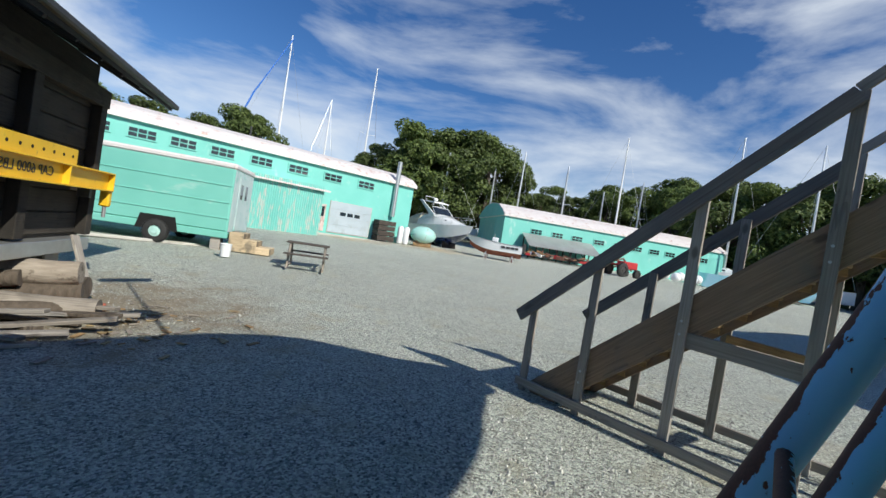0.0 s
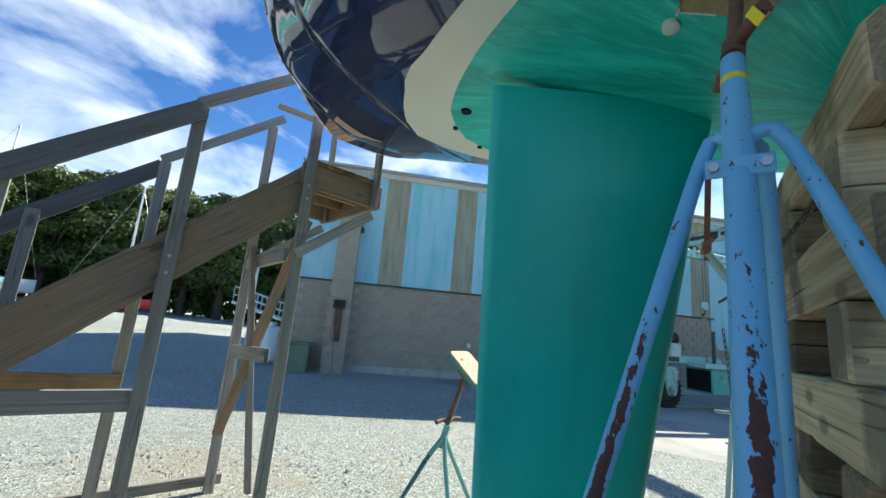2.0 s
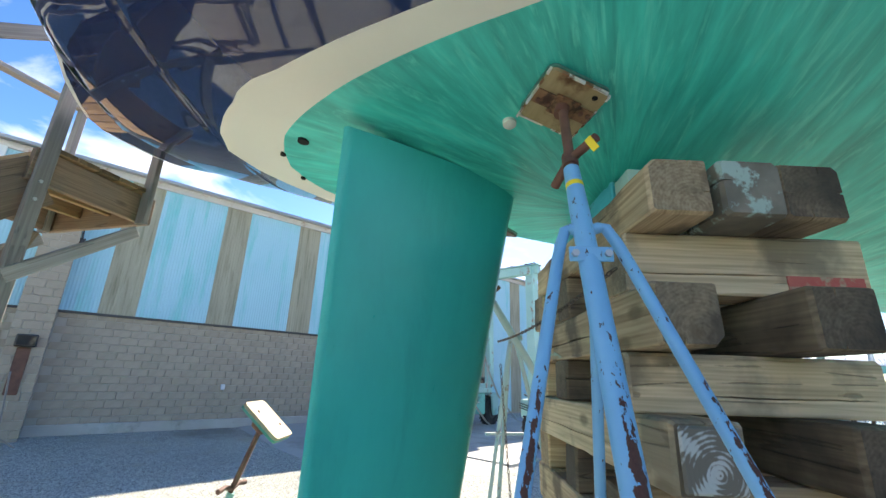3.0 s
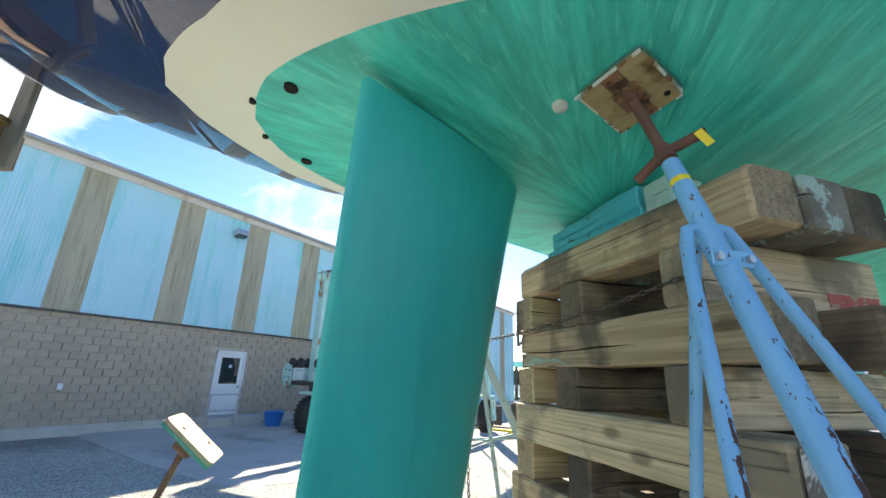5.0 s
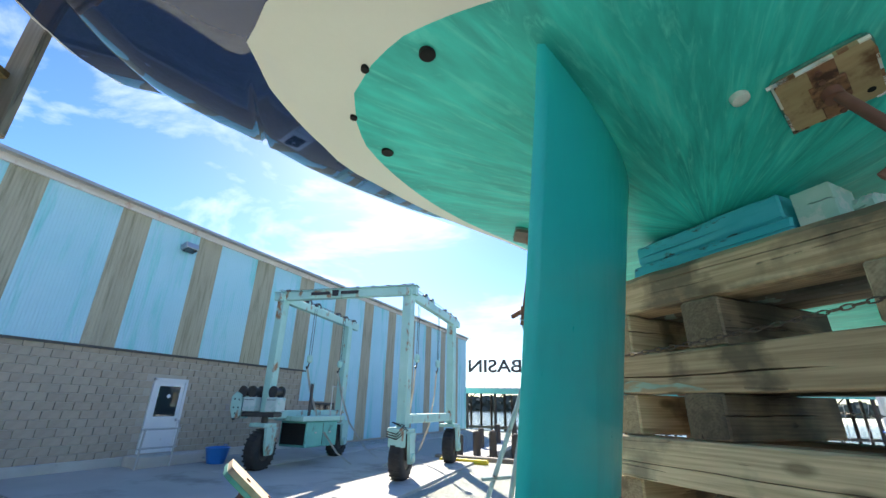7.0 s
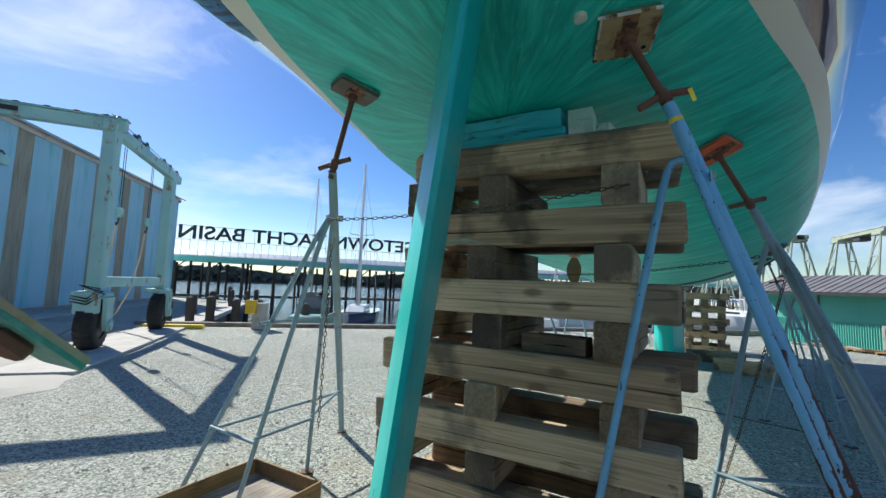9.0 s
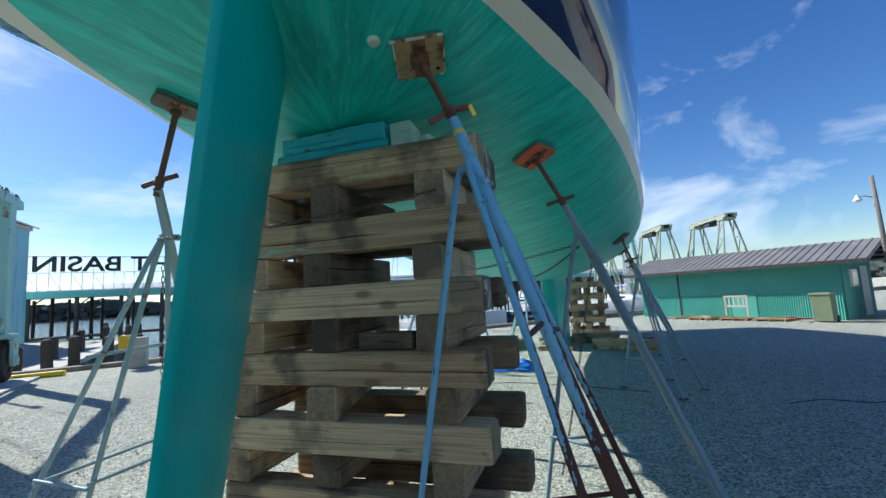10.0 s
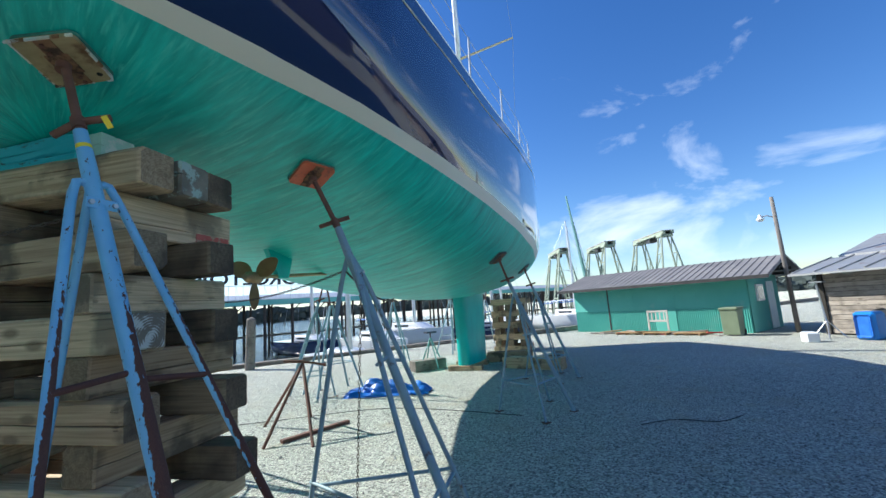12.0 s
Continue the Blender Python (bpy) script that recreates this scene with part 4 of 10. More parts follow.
# boat axes: x forward from the stern mark, y to the side away from the stairs, z up
KEEL_LINE = [(-1.34, 3.40), (-1.25, 3.368), (-1.10, 3.335), (-0.95, 3.312), (-0.58, 3.245), (-0.12, 3.125), (0.0, 3.10), (0.42, 3.035), (0.93, 2.965), (1.29, 2.915), (2.0, 2.79), (2.84, 2.61), (3.7, 2.43),
             (5.2, 2.15), (7.0, 1.95), (9.0, 1.86), (11.0, 1.88), (13.0, 2.05), (15.0, 2.38), (16.4, 2.85), (17.2, 4.3), (17.3, 4.6)]
SHEER_HALF = [(-1.34, 0.20), (-1.32, 0.58), (-1.28, 0.86), (-1.22, 1.07), (-1.10, 1.27), (-0.95, 1.37), (-0.80, 1.42), (-0.58, 1.48), (0.0, 1.58), (0.57, 1.68), (1.25, 1.74), (1.8, 1.84), (2.6, 2.0), (3.7, 2.13), (5.2, 2.28), (7.0, 2.45), (9.0, 2.55), (11.0, 2.5), (13.0, 2.15), (15.0, 1.35), (16.4, 0.6), (17.2, 0.06), (17.3, 0.03)]
SHAPE_Z = [(-1.34, 4.45), (4.0, 4.46), (9.0, 4.55), (14.0, 4.68), (17.3, 4.82)]
SHEER_Z = [(-1.34, 3.44), (-1.2, 3.48), (-1.05, 3.58), (-0.85, 3.78), (-0.6, 4.0), (-0.2, 4.12), (1.0, 4.15), (3.0, 4.16), (5.0, 4.22), (7.3, 4.42), (11.6, 4.80), (14.0, 4.92), (17.3, 5.0)]


WATER_EDGE = [(-1.34, 3.15), (-0.3, 3.13), (0.0, 3.121), (0.35, 3.112), (0.6, 3.109), (1.3, 3.108), (1.9, 3.075), (2.7, 3.03), (3.7, 2.98), (5.0, 2.93), (9.0, 2.77), (17.3, 2.45)]
STRIPE_EDGE = [(-1.34, 3.228), (-0.62, 3.236), (-0.5, 3.231), (-0.4, 3.217), (-0.2, 3.192), (0.0, 3.178), (0.15, 3.168), (0.4, 3.159), (0.65, 3.154), (1.4, 3.152), (1.9, 3.145), (2.5, 3.117), (3.4, 3.087), (6.0, 3.03), (9.0, 2.92), (17.3, 2.66)]


def wl_z(s):
    return interp(WATER_EDGE, s)


def stripe_z(s):
    return interp(STRIPE_EDGE, s)


def half_breadth(s, z):
    zk, zs, bs = interp(KEEL_LINE, s), interp(SHAPE_Z, s), interp(SHEER_HALF, s)
    t = min(max((z - zk) / (zs - zk), 0.0), 1.0)
    # tumblehome: the upper topsides draw in towards the stern
    q = min(max((z - 3.28) / 0.32, 0.0), 1.0)
    draw = 0.13 * min(max((0.4 - s) / 1.0, 0.0), 1.0) * q * q * (3 - 2 * q)
    return bs * (1 - (1 - t) ** 5.7) ** 0.6 * (1 - draw)


def hull_strip(lower, upper, rows, dense=1.0):
    """The skin between two heights, both sides, as one bmesh."""
    ss = [-1.34, -1.33, -1.32, -1.30, -1.27, -1.23, -1.19, -1.14, -1.10, -1.05, -0.98, -0.9] + [-0.8 + 0.04 * i for i in range(30)] + [0.4 + 0.1 * i for i in range(40)] + [4.4 + 0.4 * i for i in range(32)] + [17.15, 17.3]
    bm = bmesh.new()
    cols = []
    for s in ss:
        zk = interp(KEEL_LINE, s)
        z0, z1 = max(lower(s), zk), max(upper(s), zk)
        col = []
        for i in range(rows + 1):
            f = i / rows
            f = f ** 2 if lower(s) < zk + 0.001 else f
            z = z0 + (z1 - z0) * f
            col.append((s, half_breadth(s, z), z))
        cols.append(col)
    for side in (1, -1):
        vs = [[bm.verts.new((x, side * y, z)) for x, y, z in c] for c in cols]
        for a, b in zip(vs, vs[1:]):
            for i in range(rows):
                f = (a[i], b[i], b[i + 1], a[i + 1])
                bm.faces.new(f if side < 0 else f[::-1])
    bmesh.ops.remove_doubles(bm, verts=bm.verts, dist=0.0008)
    bmesh.ops.dissolve_degenerate(bm, edges=bm.edges, dist=0.0005)
    return bm


def make_yacht():
    y = new("sailing_yacht")
    y.matrix_world = BOAT
    tagged(y, "large sailing yacht, glossy navy sides, green antifouled bottom, on stands", "sailboat")
    part("bottom", hull_strip(lambda s: 0.0, wl_z, 14), "antifoul", y, "streaky green antifouled bottom", smooth=True)
    part("boot_stripe", hull_strip(wl_z, stripe_z, 3), "boot", y, "cream boot stripe", smooth=True)
    part("topside_skin", hull_strip(stripe_z, lambda s: interp(SHEER_Z, s), 14), "navy", y, "glossy navy topsides", smooth=True)
    # transom: a glossy plate that flares aft and up from the knuckle, following the rounded stern
    def lip(st, f, sd=1):
        z = interp(SHEER_Z, st)
        k = min(max((-0.25 - st) / 0.55, 0.0), 1.0)
        k = k * k * (3 - 2 * k)
        if sd < 0:
            k *= max(0.0, 1.0 - half_breadth(st, z) / 0.62)
        return st - 0.24 * k * f, half_breadth(st, z) + 0.03 * k * f * (st > -1.3), z + 0.02 * k * f
    stern = [-1.34, -1.335, -1.33, -1.32, -1.30, -1.27, -1.23, -1.19, -1.14, -1.10, -1.05, -0.98, -0.9] + [-0.8 + 0.08 * i for i in range(8)]
    bm = bmesh.new()
    rows = []
    for sd, seq in ((-1, stern[::-1]), (1, stern)):
        for st in seq:
            rows.append([bm.verts.new((a, sd * b, c)) for a, b, c in (lip(st, f, sd) for f in (0.0, 0.33, 0.66, 1.0))])
    for a, b in zip(rows, rows[1:]):
        for q in range(3):
            bm.faces.new((a[q], b[q], b[q + 1], a[q + 1]))
    zk, zs = interp(KEEL_LINE, -1.34), interp(SHEER_Z, -1.34)
    bmesh.ops.remove_doubles(bm, verts=bm.verts, dist=0.0005)
    part("transom_edge", bm, "navy", y, "rolled glossy navy edge of the counter stern", smooth=True)
    # deck
    bm = bmesh.new()
    rows = []
    for s in [-1.34, -1.32, -1.28, -1.22, -1.1, -0.95, -0.8, -0.6, -0.4, -0.2] + [17.3 * i / 36 for i in range(37)]:
        ends = {1: lip(s, 1.0, 1), -1: lip(s, 1.0, -1)}
        row = []
        for k in (-1, -0.5, 0, 0.5, 1):
            sx, b, z = ends[-1 if k < 0 else 1]
            row.append(bm.verts.new((sx, k * b, z - 0.004 + (0.05 if s > -0.3 else 0.015) * (1 - k * k))))
        rows.append(row)
    for a, b in zip(rows, rows[1:]):
        for k in range(4):
            bm.faces.new((a[k], b[k], b[k + 1], a[k + 1]))
    part("deck", bm, "boatwhite", y, "white deck", smooth=True)
    # rudder, turned to one side about its raked stock: between its leading and trailing edge
    inv = BOAT.inverted()
    lead_t, lead_b = inv @ Vector((1.73, -0.15, 3.0)), inv @ Vector((2.08, 0.125, 0.5))
    trail_t, trail_b = inv @ Vector((1.93, 0.92, 3.0)), inv @ Vector((2.215, 0.80, 0.5))
    bm = bmesh.new()
    n = 14
    levels = []
    for k in range(13):
        f = k / 12
        le, te = lead_t.lerp(lead_b, f * 0.985 + 0.015), trail_t.lerp(trail_b, f)
        if k == 12:
            le = le.lerp(te, 0.04)
        ax = te - le
        side = Vector((0, 0, 1)).cross(ax).normalized()
        ring = []
        for i in range(2 * n):
            a = 2 * math.pi * i / (2 * n)
            u = 0.5 - 0.5 * math.cos(a)
            th = 0.17 * (1 - 0.25 * f) * (1.25 * math.sqrt(max(u, 0)) * (1 - u) + 0.02 * (1 - u) + 0.055 * u)
            p = le + ax * u + side * (th if a < math.pi else -th)
            if k == 0:
                p.z = min(2.925 + 0.105 * u, 3.03)
            ring.append(bm.verts.new(p))
        levels.append(ring)
    for a, b in zip(levels, levels[1:]):
        for i in range(2 * n):
            bm.faces.new((a[i], b[i], b[(i + 1) % (2 * n)], a[(i + 1) % (2 * n)]))
    bm.faces.new(levels[0])
    bm.faces.new(levels[-1][::-1])
    bmesh.ops.recalc_face_normals(bm, faces=bm.faces)
    rud = part("rudder", bm, "antifoul_rudder", y, "broad green spade rudder, turned to one side", smooth=55)
    part("stock", tube(bmesh.new(), lead_t.lerp(trail_t, 0.33) - Vector((0, 0, 0.12)), lead_t.lerp(trail_t, 0.33) + Vector((0, 0, 0.1)), 0.05), "antifoul_rudder", rud)
    # keel
    bm = bmesh.new()
    levels = []
    for k in range(9):
        f = k / 8
        z = 2.02 - 1.89 * f
        x0, x1 = 10.75 + 0.12 * f, 13.6 - 0.4 * f
        ring = []
        for i in range(24):
            a = 2 * math.pi * i / 24
            u = 0.5 - 0.5 * math.cos(a)
            th = (0.13 + 0.22 * math.sin(math.pi * u)) * math.sqrt(max(0.0, 1 - u ** 6)) * (1 if 0 < i < 24 else 0)
            ring.append(bm.verts.new((x0 + (x1 - x0) * u, (th if a < math.pi else -th) - 0.22, z)))
        levels.append(ring)
    for a, b in zip(levels, levels[1:]):
        for i in range(24):
            bm.faces.new((a[i], b[i], b[(i + 1) % 24], a[(i + 1) % 24]))
    bm.faces.new(levels[-1][::-1])
    bm.faces.new(levels[0])
    part("keel", bm, "antifoul_rudder", y, "green fin keel standing on blocks", smooth=60)
    # drains at the stern, sensor, propeller and its leg
    for s, l, r in ((0.10, -0.335, 0.030), (0.105, 0.336, 0.030), (-0.10, -0.155, 0.016), (-0.097, 0.155, 0.016)):
        zz = interp(KEEL_LINE, s)
        lo, hi = zz, zz + 0.5
        for _ in range(24):
            mid = (lo + hi) / 2
            lo, hi = (mid, hi) if half_breadth(s, mid) < abs(l) else (lo, mid)
        part("drain", lathe(bmesh.new(), [(r, -0.012), (r * 1.06, -0.008), (r * 1.06, 0.02)], 16, Matrix.Translation((s, l, lo))), "hole", y, "dark drain hole")
    s, l = 1.214, -0.67
    lo, hi = interp(KEEL_LINE, s), interp(KEEL_LINE, s) + 0.5
    for _ in range(24):
        mid = (lo + hi) / 2
        lo, hi = (mid, hi) if half_breadth(s, mid) < abs(l) else (lo, mid)
    m = Matrix.Translation((s, l, lo)) @ Matrix.Rotation(radians(-14), 4, "X")
    part("hull_sensor", lathe(bmesh.new(), [(0.001, -0.022), (0.024, -0.022), (0.030, -0.018), (0.032, 0.0), (0.034, 0.03)], 18, m), "zinc", y, "small round whitish hull fitting", smooth=40)
    leg = part("propeller_leg", prism(bmesh.new(), [(3.72, 2.5), (3.95, 2.12), (4.10, 2.12), (4.22, 2.5)], -0.03, 0.03), "antifoul_rudder", y, "green propeller strut")
    hub = (3.60, 0.0, 2.11)
    part("propeller_shaft", tube(bmesh.new(), hub, (6.3, 0, 2.34), 0.02), "bronze", y)
    bm = bmesh.new()
    lathe(bm, [(0.03, -0.13), (0.055, -0.09), (0.06, 0.06), (0.05, 0.08)], 16, Matrix.Translation(hub) @ Matrix.Rotation(radians(90), 4, "Y"))
    prop = part("propeller_hub", bm, "bronze", y, smooth=50)
    for k in range(3):
        bm = bmesh.new()
        rows = []
        for i in range(9):
            r = 0.045 + 0.275 * i / 8
            w = 0.028 + 0.064 * math.sin(math.pi * (i / 8) ** 0.85) if i < 8 else 0.018
            tw = radians(40 - 24 * i / 8)
            rows.append([bm.verts.new((math.sin(tw) * w * q * -0.5, math.cos(tw) * w * q, r)) for q in (-1, -0.4, 0.4, 1)])
        for a, b in zip(rows, rows[1:]):
            for q in range(3):
                bm.faces.new((a[q], a[q + 1], b[q + 1], b[q]))
        bmesh.ops.solidify(bm, geom=bm.faces[:], thickness=0.009)
        part("blade", bm, "bronze", y, "bronze propeller blade", smooth=50, at=Matrix.Translation(hub) @ Matrix.Rotation(radians(120 * k + 180), 4, "X"))
    # cove line, toe rail, stanchions and lifelines, rig
    for side in (1, -1):
        bm = bmesh.new()
        rows = []
        for i in range(60):
            s = 0.2 + 16.7 * i / 59
            z = interp(SHEER_Z, s) - 0.16
            b = half_breadth(s, z) + 0.003
            rows.append([bm.verts.new((s, side * b, z - 0.012)), bm.verts.new((s, side * b, z + 0.012))])
        for a, b in zip(rows, rows[1:]):
            bm.faces.new((a[0], b[0], b[1], a[1]))
        part("cove_line", bm, "navyline", y, "thin gold cove line")
        bm = bmesh.new()
        pipe(bm, [(-0.4 + 17.5 * i / 40, side * (half_breadth(-0.4 + 17.5 * i / 40, interp(SHEER_Z, -0.4 + 17.5 * i / 40)) - 0.03), interp(SHEER_Z, -0.4 + 17.5 * i / 40) + 0.02) for i in range(41)], 0.03, 6)
        part("toe_rail", bm, "alu", y)
        tops = []
        for i in range(11):
            s = -0.1 + 1.6 * i
            b, z = half_breadth(s, interp(SHEER_Z, s)) - 0.08, interp(SHEER_Z, s)
            part("stanchion", tube(bmesh.new(), (s, side * b, z), (s, side * (b + 0.02), z + 0.66), 0.013, n=8), "steel", y)
            tops.append((s, side * (b + 0.02), z))
        for h in (0.64, 0.34):
            part("lifeline", pipe(bmesh.new(), [(a, b, z + h) for a, b, z in tops], 0.004, 5), "steel", y)
    part("mast", tube(bmesh.new(), (14.4, 0, 4.6), (14.4, 0, 27.0), 0.11, 0.075, 12), "alu", y, "tall pale aluminium mast", smooth=True)
    for h, w in ((10.9, 2.1), (16.2, 1.8), (21.2, 1.3)):
        x = 14.4
        for side in (1, -1):
            part("spreader", tube(bmesh.new(), (x, 0, h), (x - 0.35, side * w, h + 0.12), 0.045, 0.03, 8), "navyline", y, "pale yellow spreader")
    for side in (1, -1):
        part("shroud", pipe(bmesh.new(), [(14.0, side * 1.7, 4.9), (14.05, side * 2.1, 11.02), (14.05, side * 1.8, 16.32), (14.05, side * 1.3, 21.32), (14.4, 0, 26.4)], 0.007, 5), "steel", y)
        part("shroud", tube(bmesh.new(), (13.6, side * 1.7, 4.9), (14.3, side * 0.1, 10.8), 0.006, n=5), "steel", y)
        part("backstay", tube(bmesh.new(), (-0.3, side * 0.9, 4.1), (14.4, 0, 27.0), 0.006, n=5), "steel", y)
    # coachroof
    bm = bmesh.new()
    prism(bm, [(2.6, 4.14), (2.9, 4.40), (6.6, 4.72), (9.2, 4.92), (10.6, 4.98), (11.6, 4.87), (11.6, 4.6), (2.6, 4.0)], -1.15, 1.15)
    bmesh.ops.bevel(bm, geom=[e for e in bm.edges], offset=0.08, segments=2, affect="EDGES")
    part("coachroof", bm, "boatwhite", y, "low white coachroof", smooth=40)
    # pole on the stern rail with two flat fittings
    pole = part("stern_pole", tube(bmesh.new(), (0.9, -1.70, 4.13), (0.9, -1.70, 7.0), 0.025, n=10), "steel", y, "thin steel pole on the stern rail", smooth=50)
    bm = boxed(-0.42, 0.42, -0.15, 0.15, 6.93, 6.98, 0.02, m=Matrix.Translation((0.9, -1.7, 0)))
    part("top_plate", bm, "darkmetal", pole, "flat dark plate")
    part("round_fitting", lathe(bmesh.new(), [(0.02, 0.0), (0.26, 0.03), (0.28, 0.08), (0.24, 0.12), (0.02, 0.14)], 20, Matrix.Translation((1.02, -1.7, 4.95))), "darkmetal", pole, smooth=40)
    return y


yacht = make_yacht()


# ---------------------------------------------------------------- timber cribbing under the hull
CRIB_A = Vector((0.76, 0.41, 0.0))
CU, CV = Vector((0.748, -0.664, 0)), Vector((-0.664, -0.748, 0))


def worn_timber(L, w, h, seed, wane=0.0):
    """A heavy sawn timber, slightly out of true, each corner worn in its own way, wane along one of them, drying cracks cut into its sides."""
    rnd = random.Random(seed)
    bm = bmesh.new()
    nx = 27
    base = [rnd.uniform(0.003, 0.010) for _ in range(4)]
    base[rnd.randrange(4)] += wane
    skew = rnd.uniform(-0.010, 0.010), rnd.uniform(-0.010, 0.010)
    # one crack on each side: where it begins and ends, its height, slope, width and depth
    cracks = []
    for side in range(4):
        x0 = rnd.choice((-0.1, rnd.uniform(0.0, 0.35)))
        cracks.append((x0, x0 + rnd.uniform(0.45, 0.95), rnd.uniform(-0.20, 0.20), rnd.uniform(-0.10, 0.10), rnd.uniform(0.0022, 0.0055), rnd.uniform(0.022, 0.045), rnd.uniform(0, 50)))
    chip = [(rnd.random(), rnd.randrange(4), rnd.uniform(0.004, 0.016)) for _ in range(4)]
    secs = []
    for i in range(nx):
        end = i in (0, nx - 1)
        f = (0.0, 0.012)[i] if i < 2 else (0.988, 1.0)[i - nx + 2] if i > nx - 3 else 0.012 + 0.976 * (i - 1) / (nx - 3)
        dy, dz = 0.005 * noise.noise((f * 2.2, seed * 1.3, 0.0)), 0.004 * noise.noise((f * 2.2, seed * 1.3, 7.0))
        e = 0.007 if end else 0.0
        a, b = w / 2 - e, h / 2 - e
        c = [max(0.002, q * (1.0 + 0.75 * noise.noise((f * 7.0, seed * 0.7, 3.0 * k)))) for k, q in enumerate(base)]
        for cx, k, size in chip:
            c[k] += size * max(0.0, 1.0 - abs(f - cx) / 0.06)

        def notch(side, across, reach):
            f0, f1, mid, slope, half, deep, ph = cracks[side]
            open_ = max(0.0, min(1.0, (f - f0) / 0.12, (f1 - f) / 0.12))
            at = (mid + slope * (f - 0.5) + 0.045 * noise.noise((f * 3.2, ph, 0.0)) + 0.012 * noise.noise((f * 11.0, ph, 5.0))) * across
            hw = 0.0003 + half * open_ * (0.75 + 0.5 * noise.noise((f * 9.0, ph, 9.0)))
            return (at - hw, reach), (at, reach - deep * open_ - 0.0002), (at + hw, reach)

        n0, n1, n2, n3 = notch(0, h, a), notch(1, w, b), notch(2, h, a), notch(3, w, b)
        pts = [(-a, -b + c[0])] + [(-r, q) for q, r in n0] + [(-a, b - c[1]), (-a + c[1], b)] + [(q, r) for q, r in n1] + [(a - c[2], b), (a, b - c[2])]
        pts += [(r, q) for q, r in n2[::-1]] + [(a, -b + c[3]), (a - c[3], -b)] + [(q, -r) for q, r in n3[::-1]] + [(-a + c[0], -b)]
        near_end = i < 2 or i > nx - 3
        secs.append([bm.verts.new((L * f + (p / w * skew[0] + q / h * skew[1] if near_end else 0), p + dy, q + dz)) for p, q in pts])
    m = len(secs[0])
    for p, q in zip(secs, secs[1:]):
        for k in range(m):
            bm.faces.new((p[k], q[k], q[(k + 1) % m], p[(k + 1) % m]))
    bm.faces.new(secs[0])
    bm.faces.new(secs[-1][::-1])
    bmesh.ops.recalc_face_normals(bm, faces=bm.faces)
    return bm


